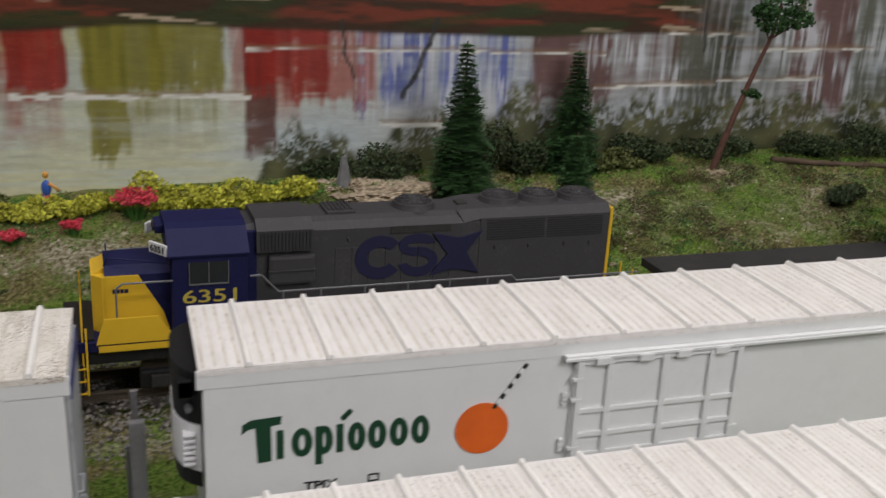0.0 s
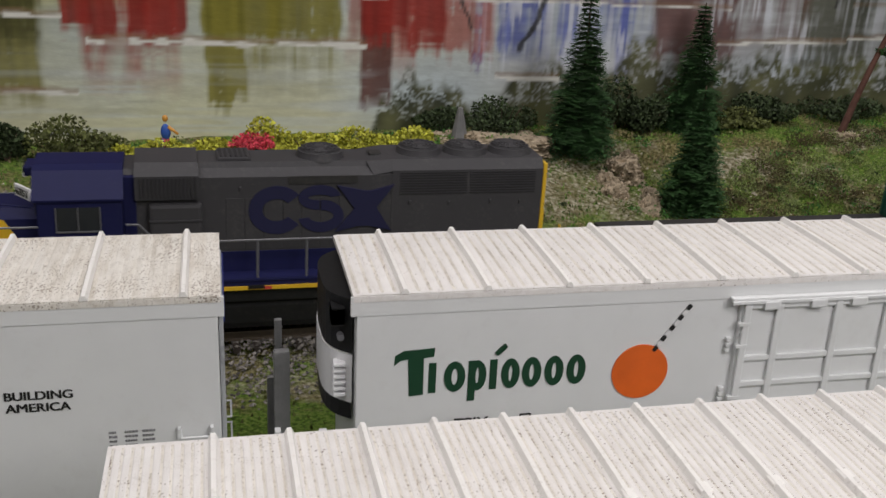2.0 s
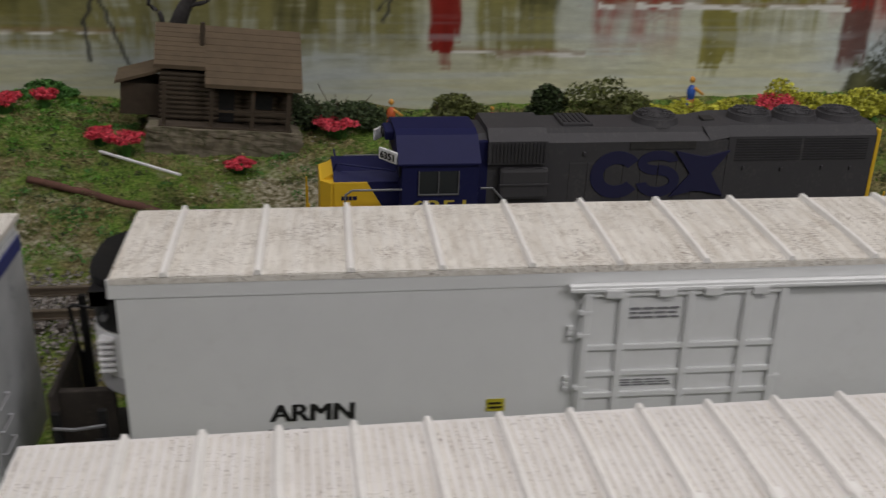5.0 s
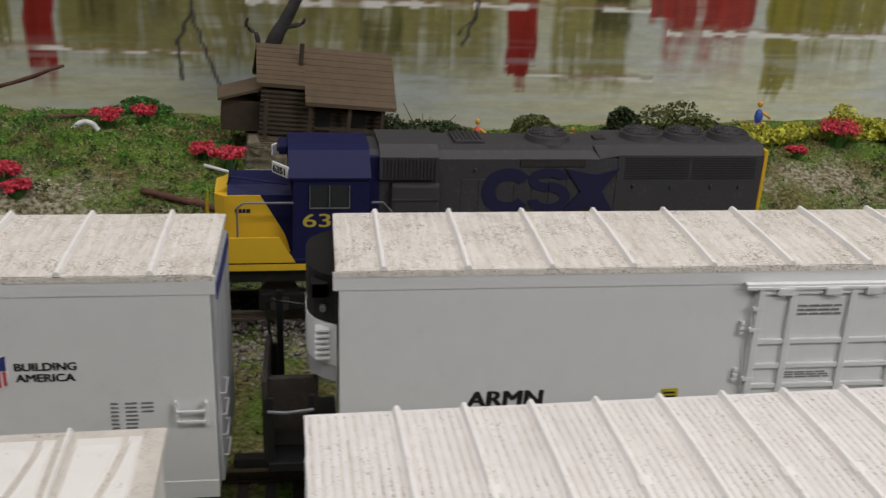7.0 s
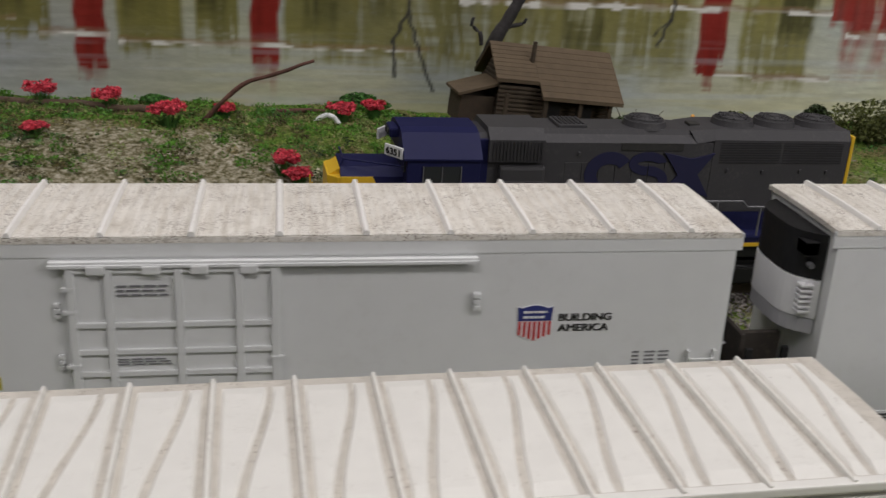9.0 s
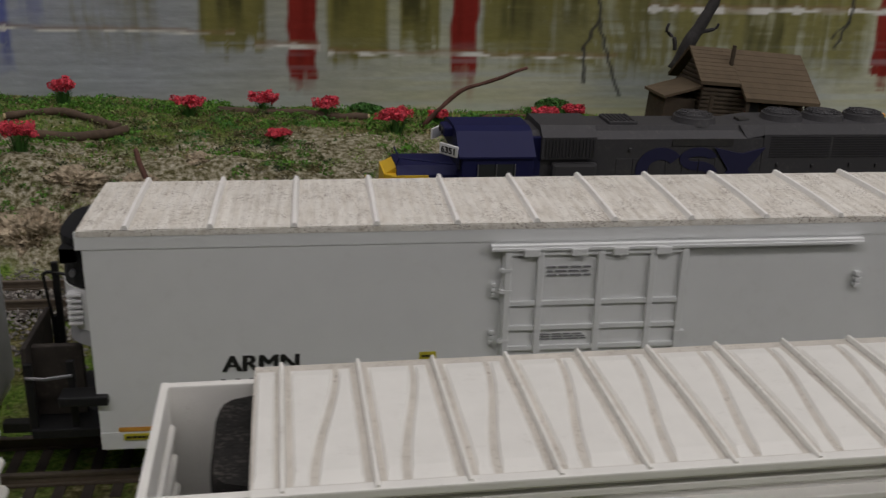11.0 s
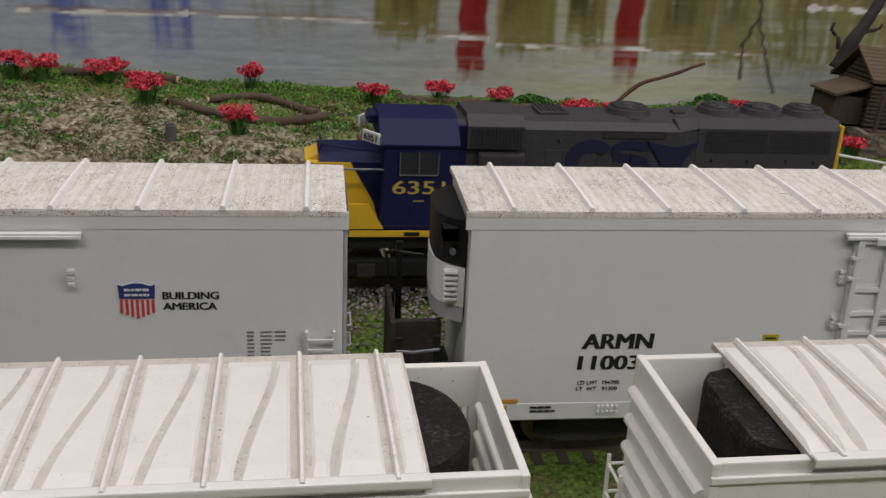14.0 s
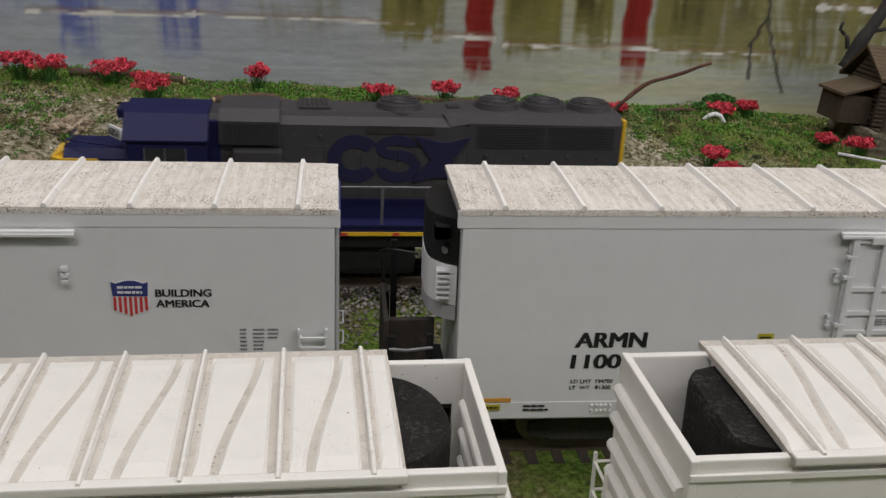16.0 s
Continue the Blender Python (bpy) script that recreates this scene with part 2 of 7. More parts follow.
def ground_material():
    m = bpy.data.materials.new("scenic_ground")
    m.use_nodes = True
    nt = m.node_tree
    L, N = nt.links.new, nt.nodes.new
    b = nt.nodes["Principled BSDF"]
    b.inputs["Roughness"].default_value, b.inputs["Specular IOR Level"].default_value = 0.95, 0.15
    tc = N("ShaderNodeTexCoord")

    def noise_at(s, d=5):
        n = N("ShaderNodeTexNoise")
        n.inputs["Scale"].default_value, n.inputs["Detail"].default_value, n.inputs["Roughness"].default_value = s, d, 0.65
        L(tc.outputs["Object"], n.inputs["Vector"])
        return n.outputs["Fac"]

    def ramp(src, stops):
        r = N("ShaderNodeValToRGB")
        while len(r.color_ramp.elements) < len(stops):
            r.color_ramp.elements.new(0.5)
        for e, (p, c) in zip(r.color_ramp.elements, stops):
            e.position, e.color = p, (*c, 1)
        L(src, r.inputs[0])
        return r.outputs[0]

    green = ramp(noise_at(700), [(0.30, (0.030, 0.042, 0.012)), (0.43, (0.085, 0.155, 0.022)), (0.55, (0.17, 0.27, 0.045)), (0.66, (0.25, 0.29, 0.08)), (0.78, (0.42, 0.39, 0.24))])
    olive = ramp(noise_at(620), [(0.30, (0.03, 0.026, 0.012)), (0.44, (0.12, 0.105, 0.04)), (0.57, (0.24, 0.215, 0.09)), (0.72, (0.45, 0.40, 0.25))])
    pm = N("ShaderNodeMapRange")
    pm.inputs[1].default_value, pm.inputs[2].default_value = 0.44, 0.58
    L(noise_at(42, 4), pm.inputs[0])
    gm = N("ShaderNodeMix"); gm.data_type = "RGBA"
    L(pm.outputs[0], gm.inputs[0]); L(green, gm.inputs[6]); L(olive, gm.inputs[7])
    grass = gm.outputs[2]
    earth = ramp(noise_at(480), [(0.28, (0.035, 0.03, 0.014)), (0.40, (0.13, 0.12, 0.05)), (0.49, (0.28, 0.25, 0.16)), (0.58, (0.46, 0.42, 0.31)), (0.70, (0.66, 0.61, 0.50))])
    at = N("ShaderNodeAttribute"); at.attribute_name = "bare"
    ad = N("ShaderNodeMath"); ad.operation = "ADD"
    L(at.outputs["Fac"], ad.inputs[0]); L(noise_at(75, 4), ad.inputs[1])
    sharp = N("ShaderNodeMapRange")
    sharp.inputs[1].default_value, sharp.inputs[2].default_value = 0.62, 0.92
    L(ad.outputs[0], sharp.inputs[0])
    mx = N("ShaderNodeMix"); mx.data_type = "RGBA"
    L(sharp.outputs[0], mx.inputs[0]); L(grass, mx.inputs[6]); L(earth, mx.inputs[7])
    L(mx.outputs[2], b.inputs["Base Color"])
    bp = N("ShaderNodeBump")
    bp.inputs["Distance"].default_value, bp.inputs["Strength"].default_value = 0.0035, 1.0
    L(noise_at(420, 6), bp.inputs["Height"]); L(bp.outputs[0], b.inputs["Normal"])
    return m


def painting_material():
    m = bpy.data.materials.new("painted_backdrop")
    m.use_nodes = True
    nt = m.node_tree
    L, N = nt.links.new, nt.nodes.new
    b = nt.nodes["Principled BSDF"]
    b.inputs["Roughness"].default_value, b.inputs["Specular IOR Level"].default_value = 0.42, 0.25
    at = N("ShaderNodeAttribute"); at.attribute_name = "paint"
    tc, mp, n = N("ShaderNodeTexCoord"), N("ShaderNodeMapping"), N("ShaderNodeTexNoise")
    mp.inputs["Scale"].default_value = (0.35, 1.0, 1.0)
    n.inputs["Scale"].default_value, n.inputs["Detail"].default_value = 420, 5
    L(tc.outputs["Object"], mp.inputs[0]); L(mp.outputs[0], n.inputs["Vector"])
    mr = N("ShaderNodeMapRange")
    mr.inputs[1].default_value, mr.inputs[2].default_value = 0.3, 0.7
    mr.inputs[3].default_value, mr.inputs[4].default_value = 0.94, 1.06
    L(n.outputs["Fac"], mr.inputs[0])
    sc = N("ShaderNodeVectorMath"); sc.operation = "SCALE"
    L(at.outputs["Color"], sc.inputs[0]); L(mr.outputs[0], sc.inputs["Scale"]); L(sc.outputs[0], b.inputs["Base Color"])
    bp = N("ShaderNodeBump")
    bp.inputs["Distance"].default_value, bp.inputs["Strength"].default_value = 0.0005, 0.35
    L(n.outputs["Fac"], bp.inputs["Height"]); L(bp.outputs[0], b.inputs["Normal"])
    return m


GROUND, PAINTING = ground_material(), painting_material()
PLASTER = mat("hall_wall_paint", (0.34, 0.33, 0.32), 0.85, var=0.04, scale=6)
CEILING = mat("hall_ceiling_tiles", (0.45, 0.45, 0.44), 0.9, var=0.04, scale=8)
PLANK = mat("table_boards", (0.20, 0.14, 0.085), 0.7, var=0.2, scale=30, bump=0.0004, bscale=80)
CARPET = mat("hall_floor", (0.16, 0.15, 0.15), 0.9, var=0.2, scale=40)


# ---------- mesh helpers ----------
def box(bm, x0, x1, y0, y1, z0, z1, bevel=0.0, m=None):
    mm = Matrix.Translation(((x0 + x1) / 2, (y0 + y1) / 2, (z0 + z1) / 2)) @ Matrix.Diagonal((abs(x1 - x0), abs(y1 - y0), abs(z1 - z0), 1))
    vs = bmesh.ops.create_cube(bm, size=1, matrix=(m or Matrix()) @ mm)["verts"]
    if bevel:
        es = list({e for v in vs for e in v.link_edges})
        bmesh.ops.bevel(bm, geom=es, offset=bevel, segments=2, affect="EDGES", profile=0.6)
    return bm


def rod(bm, a, b, r0, r1=None, n=8):
    a, b = Vector(a), Vector(b)
    d = b - a
    m = Matrix.Translation((a + b) / 2) @ d.to_track_quat("Z", "Y").to_matrix().to_4x4()
    bmesh.ops.create_cone(bm, cap_ends=True, segments=n, radius1=r0, radius2=r0 if r1 is None else r1, depth=d.length, matrix=m)
    return bm


def pipe(bm, pts, r, n=6):
    for a, b in zip(pts, pts[1:]):
        rod(bm, a, b, r, r, n)
    return bm


def tube(bm, pts, r, n=8):
    """One continuous bent tube through the points."""
    rings = []
    for i, p in enumerate(pts):
        d = (Vector(pts[min(i + 1, len(pts) - 1)]) - Vector(pts[max(i - 1, 0)])).normalized()
        u = d.cross(Vector((0, 0, 1))).normalized()
        v = d.cross(u)
        rings.append([bm.verts.new(Vector(p) + (u * math.cos(a) + v * math.sin(a)) * r) for a in (6.2832 * k / n for k in range(n))])
    for a, b in zip(rings, rings[1:]):
        for k in range(n):
            bm.faces.new((a[k], a[(k + 1) % n], b[(k + 1) % n], b[k]))
    bm.faces.new(rings[0][::-1]); bm.faces.new(rings[-1])
    bmesh.ops.recalc_face_normals(bm, faces=bm.faces)
    return bm


def prism(bm, outline, y0, y1, axis="y"):
    """Extrudes a closed outline of (x, z) along y, or of (y, z) along x."""
    put = (lambda p, v: (p[0], v, p[1])) if axis == "y" else (lambda p, v: (v, p[0], p[1]))
    a = [bm.verts.new(put(p, y0)) for p in outline]
    b = [bm.verts.new(put(p, y1)) for p in outline]
    n = len(outline)
    bm.faces.new(a); bm.faces.new(b[::-1])
    for i in range(n):
        bm.faces.new((a[i], b[i], b[(i + 1) % n], a[(i + 1) % n]))
    bmesh.ops.recalc_face_normals(bm, faces=bm.faces)
    return bm


def arc(bm, cx, cz, rx, rz, thick, a0, a1, y0, y1, n=28):
    """A flat bent bar along an ellipse in the x, z plane, from angle a0 to a1 in degrees."""
    full = a1 - a0 >= 360
    rings = []
    for i in range(n + (0 if full else 1)):
        a = radians(a0 + (a1 - a0) * i / n)
        c, s_ = math.cos(a), math.sin(a)
        rings.append([bm.verts.new((cx + (rx - d) * c, yy, cz + (rz - d) * s_)) for d, yy in ((0, y0), (thick, y0), (thick, y1), (0, y1))])
    for i in range(n):
        p, q = rings[i], rings[(i + 1) % len(rings)]
        for k in range(4):
            bm.faces.new((p[k], q[k], q[(k + 1) % 4], p[(k + 1) % 4]))
    if not full:
        bm.faces.new(rings[0]); bm.faces.new(rings[-1][::-1])
    bmesh.ops.recalc_face_normals(bm, faces=bm.faces)
    return bm


def part(name, bm, material, parent=None, label="", smooth=False):
    me = bpy.data.meshes.new(name)
    bm.to_mesh(me); bm.free()
    me.materials.append(material)
    if smooth:
        me.polygons.foreach_set("use_smooth", [True] * len(me.polygons))
    ob = new(name, me)
    if parent:
        ob.parent = parent
    return tagged(ob, label)


def B():
    return bmesh.new()


def thing(name, label, category, group="", at=(0, 0, 0)):
    ob = new(name)
    ob.empty_display_size = 0.01
    ob.location = at
    return tagged(ob, label, category, group)


def lettering(name, text, x, y, z, height, material, parent, width=None, shear=0.0, bold=0.0, double=0.0):
    """Raised lettering on a side that faces -y, its lower left corner at x, z."""
    cu = bpy.data.curves.new(name, "FONT")
    cu.body, cu.size, cu.shear, cu.extrude, cu.offset = text, 1.0, shear, 0.01, bold
    ob = new(name, cu)
    bpy.context.view_layer.update()
    me = bpy.data.meshes.new_from_object(ob.evaluated_get(bpy.context.evaluated_depsgraph_get()))
    bpy.data.objects.remove(ob)
    co = np.array([v.co for v in me.vertices])
    lo, hi = co.min(0), co.max(0)
    k = height / (hi[1] - lo[1])
    kx = width / (hi[0] - lo[0]) if width else k
    for v in me.vertices:
        v.co = Vector(((v.co.x - lo[0]) * kx, -(v.co.z) * 0.006, (v.co.y - lo[1]) * k))
    if double:
        bm = B()
        bm.from_mesh(me)
        bm.verts.ensure_lookup_table(); bm.edges.ensure_lookup_table(); bm.faces.ensure_lookup_table()
        for d, lift in ((0.5, 0.00001), (1.0, 0.00002)):
            twin = bmesh.ops.duplicate(bm, geom=bm.verts[:len(me.vertices)] + bm.edges[:len(me.edges)] + bm.faces[:len(me.polygons)])
            bmesh.ops.translate(bm, verts=[g for g in twin["geom"] if isinstance(g, bmesh.types.BMVert)], vec=(double * d, -lift, 0))
            bm.verts.ensure_lookup_table(); bm.edges.ensure_lookup_table(); bm.faces.ensure_lookup_table()
        bm.to_mesh(me); bm.free()
    me.materials.append(material)
    o = new(name, me)
    o.parent, o.location = parent, (x, y - 0.00012, z)
    return o


def bars(name, x0, x1, z0, z1, y, rows, material, parent, ragged=0.25):
    bm = B()
    h = (z1 - z0) / rows
    rnd = random.Random(name + str(x0))
    for i in range(rows):
        z = z1 - (i + 0.7) * h
        x = x0
        while x < x1 - ragged * rnd.random() * (x1 - x0):
            w = (x1 - x0) * (0.12 + 0.16 * rnd.random())
            box(bm, x, min(x + w, x1), y - 0.00016, y - 0.00002, z, z + h * 0.42)
            x += w + (x1 - x0) * 0.04
    return tagged(part(name, bm, material, parent), kind="stuff")


# ---------- unseen hall added to close the place and bounce the light ---
def hall():
    for name, b, m in (("floor", (-4, 4, -4, 4, -1.05, -1.0), CARPET), ("ceiling", (-4, 4, -4, 4, 1.6, 1.65), CEILING),
                       ("wall_north", (-4, 4, 4, 4.1, -1, 1.6), PLASTER), ("wall_south", (-4, 4, -4.1, -4, -1, 1.6), PLASTER),
                       ("wall_east", (4, 4.1, -4, 4, -1, 1.6), PLASTER), ("wall_west", (-4.1, -4, -4, 4, -1, 1.6), PLASTER)):
        tagged(part(name, box(B(), *b), m), kind="structure")


hall()

# ---------- ground ----------
YS = (0.345, 0.36, 0.375, 0.39, 0.43, 0.47, 0.51)
PROFILE = (
    (-0.65, (0, 0.012, 0.027, 0.034, 0.040, 0.042, 0.036)),
    (-0.50, (0, 0.010, 0.024, 0.029, 0.031, 0.032, 0.028)),
    (-0.42, (0, 0.006, 0.014, 0.022, 0.030, 0.028, 0.024)),
    (-0.34, (0, 0.003, 0.008, 0.016, 0.025, 0.028, 0.024)),
    (-0.26, (0, 0.002, 0.005, 0.008, 0.014, 0.018, 0.018)),
    (-0.18, (0, 0.002, 0.004, 0.007, 0.015, 0.018, 0.016)),
    (-0.05, (0, 0.002, 0.005, 0.009, 0.019, 0.022, 0.018)),
    (0.08, (0, 0.001, 0.004, 0.009, 0.020, 0.027, 0.022)),
    (0.17, (0, 0.000, 0.001, 0.002, 0.006, 0.024, 0.026)),
    (0.22, (0, 0.001, 0.003, 0.006, 0.014, 0.024, 0.028)),
    (0.30, (0, 0.004, 0.008, 0.013, 0.022, 0.028, 0.030)),
    (0.60, (0, 0.004, 0.010, 0.015, 0.024, 0.030, 0.030)),
)
PX = [p[0] for p in PROFILE]


def track_rise(x):
    """The far track climbs gently to the left, a slope fitted to the camera's view."""
    return -0.0046 - 0.0155 * max(-0.9, min(0.6, x))


def far_track(x):
    return 0.3388 + 0.045 * max(-1.0, min(0.6, x))


def height(x, y):
    near = max(0.0, min(1.0, (y - 0.255) / 0.03))
    base = 0.0022 * (1 - near) + track_rise(x) * near
    if y <= YS[0]:
        return base
    y += (0.315 - far_track(x)) * max(0.0, (0.47 - y) / 0.125)
    y = min(max(y, YS[0]), 0.51)
    cols = [float(np.interp(y, YS, p[1])) for p in PROFILE]
    z = float(np.interp(x, PX, cols))
    z += base * max(0.0, 1 - (y - YS[0]) / 0.03)
    k = min(1.0, (y - YS[0]) / 0.02)
    z += k * 0.0028 * noise.noise((x * 28, y * 28, 3)) + k * 0.0015 * noise.noise((x * 90, y * 90, 7))
    left = max(0.0, min(1.0, (-0.42 - x) / 0.12)) * k * max(0.0, min(1.0, (0.46 - y) / 0.03))
    z += left * (0.0045 * noise.noise((x * 34, y * 40, 11)) + 0.0030 * abs(noise.noise((x * 85, y * 95, 12))))
    rocky = max(0.0, min(1.0, (-0.33 - x) / 0.1)) * max(0.0, 1 - abs(y - 0.368) / 0.035)
    z += rocky * (0.006 * abs(noise.noise((x * 45, y * 60, 1))) + 0.004 * noise.noise((x * 120, y * 120, 2)))
    return z


def bare(x, y):
    """How far the earth and plaster show through the turf."""
    v = 0.0 + 0.26 * noise.noise((x * 24, y * 24, 5)) + 0.14 * noise.noise((x * 60, y * 60, 6))
    if y > 0.345:
        v += 0.72 * max(0.0, min(1.0, (-0.28 - x) / 0.08)) * max(0.0, 1 - abs(y - 0.375) / 0.07)
        v += 0.55 * max(0.0, 1 - math.hypot((x - 0.115) / 0.055, (y - 0.445) / 0.05))
        v += 0.42 * max(0.0, 1 - math.hypot((x - 0.158) / 0.035, (y - 0.43) / 0.06))
        v += 0.45 * max(0.0, 1 - math.hypot((x + 0.03) / 0.05, (y - 0.42) / 0.03))
        v += 0.60 * max(0.0, 1 - math.hypot((x + 0.205) / 0.075, (y - 0.405) / 0.035))
        v += 0.35 * max(0.0, 1 - math.hypot((x + 0.45) / 0.07, (y - 0.42) / 0.035))
        v += 0.4 * max(0.0, min(1.0, (-0.56 - x) / 0.05)) * max(0.0, 1 - abs(y - 0.41) / 0.05)
        v += 0.30 * max(0.0, 1 - math.hypot((x - 0.30) / 0.1, (y - 0.43) / 0.06))
        v += 0.50 * max(0.0, 1 - math.hypot((x - 0.285) / 0.022, (y - 0.468) / 0.02))
        v += 0.45 * max(0.0, 1 - math.hypot((x - 0.215) / 0.03, (y - 0.452) / 0.02))
    elif y > 0.29:
        v += 0.2
    return v


def ground():
    xs = np.concatenate([np.arange(-1.60, -0.86, 0.05), np.arange(-0.85, 0.55, 0.0032), np.arange(0.55, 1.41, 0.05)])
    ys = np.concatenate([np.arange(-0.42, 0.05, 0.04), np.arange(0.06, 0.345, 0.012), np.arange(0.345, 0.513, 0.0032)])
    vs = [(float(x), float(y), height(x, y)) for y in ys for x in xs]
    w = len(xs)
    fs = [(j * w + i, j * w + i + 1, (j + 1) * w + i + 1, (j + 1) * w + i) for j in range(len(ys) - 1) for i in range(w - 1)]
    me = bpy.data.meshes.new("ground")
    me.from_pydata(vs, [], fs)
    a = me.attributes.new("bare", "FLOAT", "POINT")
    a.data.foreach_set("value", [bare(v[0], v[1]) for v in vs])
    me.materials.append(GROUND)
    me.polygons.foreach_set("use_smooth", [True] * len(me.polygons))
    tagged(new("ground", me), "scenic turf, plaster rock and earth of the model railway", kind="structure")


def layout_table():
    """The table that carries the whole railway."""
    top, bottom, lip = -0.034, -0.056, 0.001
    tb = thing("layout_table", "plain wooden table carrying the model railway scenery", "table")
    part("tabletop", box(B(), -1.62, 1.42, -0.44, 0.56, bottom, top, 0.002), PLANK, tb)
    part("fascia", box(B(), -1.62, 1.42, -0.435, -0.423, top, lip, 0.001), PLANK, tb, "painted edge board")
    part("fascia", box(B(), -1.62, 1.42, 0.524, 0.536, top, 0.02, 0.001), PLANK, tb)
    for xa in (-1.615, 1.402):
        part("fascia", box(B(), xa, xa + 0.012, -0.423, 0.524, top, lip, 0.001), PLANK, tb)
    for xa in (-1.55, -0.1, 1.28):
        for ya in (-0.40, 0.45):
            part("leg", box(B(), xa, xa + 0.07, ya, ya + 0.07, -1.0, bottom, 0.003), PLANK, tb)


ground()
layout_table()


def smooth_noise(u, v, seed):
    """Value noise on numpy grids."""
    iu, iv = np.floor(u).astype(int), np.floor(v).astype(int)
    fu, fv = u - iu, v - iv
    fu, fv = fu * fu * (3 - 2 * fu), fv * fv * (3 - 2 * fv)

    def h(a, b):
        n = (a * 374761393 + b * 668265263 + seed * 974634533) & 0x7FFFFFFF
        n = ((n ^ (n >> 13)) * 1274126177) & 0x7FFFFFFF
        return ((n ^ (n >> 16)) & 0xFFFF) / 65535.0

    return (h(iu, iv) * (1 - fu) + h(iu + 1, iv) * fu) * (1 - fv) + (h(iu, iv + 1) * (1 - fu) + h(iu + 1, iv + 1) * fu) * fv


# Painted reflections by hue: colour, then left, right, lower end and cover of each.
BLUES = ((0.085, 0.11, 0.36), ((-0.665, -0.645, 0.046, 0.62), (-0.618, -0.598, 0.046, 0.58), (-0.700, -0.580, 0.066, 0.45), (0.098, 0.104, 0.056, 0.80), (0.110, 0.136, 0.060, 0.68), (0.140, 0.152, 0.058, 0.62), (0.172, 0.180, 0.046, 0.75), (0.155, 0.190, 0.062, 0.40)))
OLIVES = ((0.190, 0.172, 0.030), ((-0.510, -0.478, 0.056, 0.80), (-0.448, -0.418, 0.050, 0.80), (-0.412, -0.392, 0.054, 0.75), (-0.371, -0.335, 0.047, 0.75), (-0.335, -0.260, 0.043, 0.66), (-0.260, -0.165, 0.042, 0.64), (-0.138, -0.100, 0.036, 0.66), (-0.030, 0.006, 0.066, 0.88), (0.000, 0.034, 0.066, 0.82), (-0.028, -0.010, 0.034, 0.84), (-0.010, 0.032, 0.042, 0.45), (-0.570, -0.530, 0.052, 0.35)))
DARKS = ((0.050, 0.050, 0.020), ((-0.412, -0.398, 0.064, 0.55), (-0.362, -0.345, 0.060, 0.50), (-0.330, -0.318, 0.066, 0.50), (-0.262, -0.250, 0.062, 0.45), (-0.232, -0.212, 0.046, 0.45), (-0.118, -0.098, 0.060, 0.60), (-0.500, -0.488, 0.066, 0.50), (-0.445, -0.428, 0.066, 0.45), (-0.300, -0.285, 0.060, 0.35), (0.270, 0.315, 0.048, 0.62), (0.315, 0.345, 0.052, 0.45), (0.385, 0.600, 0.050, 0.60), (-0.780, -0.720, 0.050, 0.45)))
REDS = ((0.250, 0.022, 0.016), ((-0.4675, -0.4535, 0.042, 0.97), (-0.466, -0.455, 0.034, 0.50), (-0.3865, -0.3730, 0.044, 0.97), (-0.385, -0.374, 0.034, 0.62), (-0.1605, -0.1455, 0.045, 0.97), (-0.157, -0.149, 0.040, 0.85), (-0.090, -0.066, 0.065, 0.86), (-0.062, -0.036, 0.065, 0.88), (-0.082, -0.040, 0.043, 0.50), (0.043, 0.066, 0.066, 0.80), (0.066, 0.084, 0.060, 0.72)))
ROSES = ((0.330, 0.120, 0.100), ((0.036, 0.046, 0.058, 0.50), (0.062, 0.108, 0.058, 0.78), (0.050, 0.070, 0.050, 0.50), (-0.066, -0.060, 0.065, 0.60)))
BROWNS = ((0.105, 0.035, 0.028), ((0.043, 0.058, 0.034, 0.82), (0.190, 0.236, 0.056, 0.72), (0.236, 0.275, 0.060, 0.45), (0.345, 0.385, 0.048, 0.70)))
# Broken white ripples: left, right, height at each end, thickness.
RIPPLES = (
    (-0.080, 0.046, 0.0640, 0.0632, 0.0016), (0.044, 0.232, 0.0862, 0.0830, 0.0009), (0.110, 0.143, 0.0488, 0.0470, 0.0014), (-0.448, -0.300, 0.0535, 0.0518, 0.0011),
    (-0.484, -0.452, 0.0572, 0.0565, 0.0014), (-0.286, -0.178, 0.0762, 0.0760, 0.0018), (-0.178, -0.089, 0.0760, 0.0752, 0.0014), (-0.150, -0.098, 0.0425, 0.0412, 0.0009),
    (-0.680, -0.600, 0.0645, 0.0650, 0.0014), (-0.600, -0.493, 0.0650, 0.0628, 0.0008), (0.226, 0.300, 0.0655, 0.0670, 0.0010), (0.300, 0.370, 0.0690, 0.0690, 0.0010),
    (0.262, 0.320, 0.0945, 0.0935, 0.0009), (-0.128, -0.085, 0.0400, 0.0405, 0.0012), (0.30, 0.40, 0.0855, 0.086, 0.0010),
)
# Painted bare twigs: x and z of the points, thickness.
TWIGS = (
    ((0.138, 0.100), (0.134, 0.088), (0.127, 0.072), (0.121, 0.062), 0.0013), ((0.090, 0.100), (0.092, 0.084), (0.096, 0.072), 0.0007),
    ((-0.312, 0.095), (-0.311, 0.071), (-0.318, 0.056), (-0.3165, 0.039), 0.0009), ((-0.311, 0.071), (-0.305, 0.052), (-0.2975, 0.032), 0.0008),
    ((-0.174, 0.092), (-0.177, 0.070), (-0.182, 0.057), 0.0008), ((-0.177, 0.070), (-0.185, 0.062), 0.0006), ((0.288, 0.105), (0.290, 0.085), 0.0008),
)


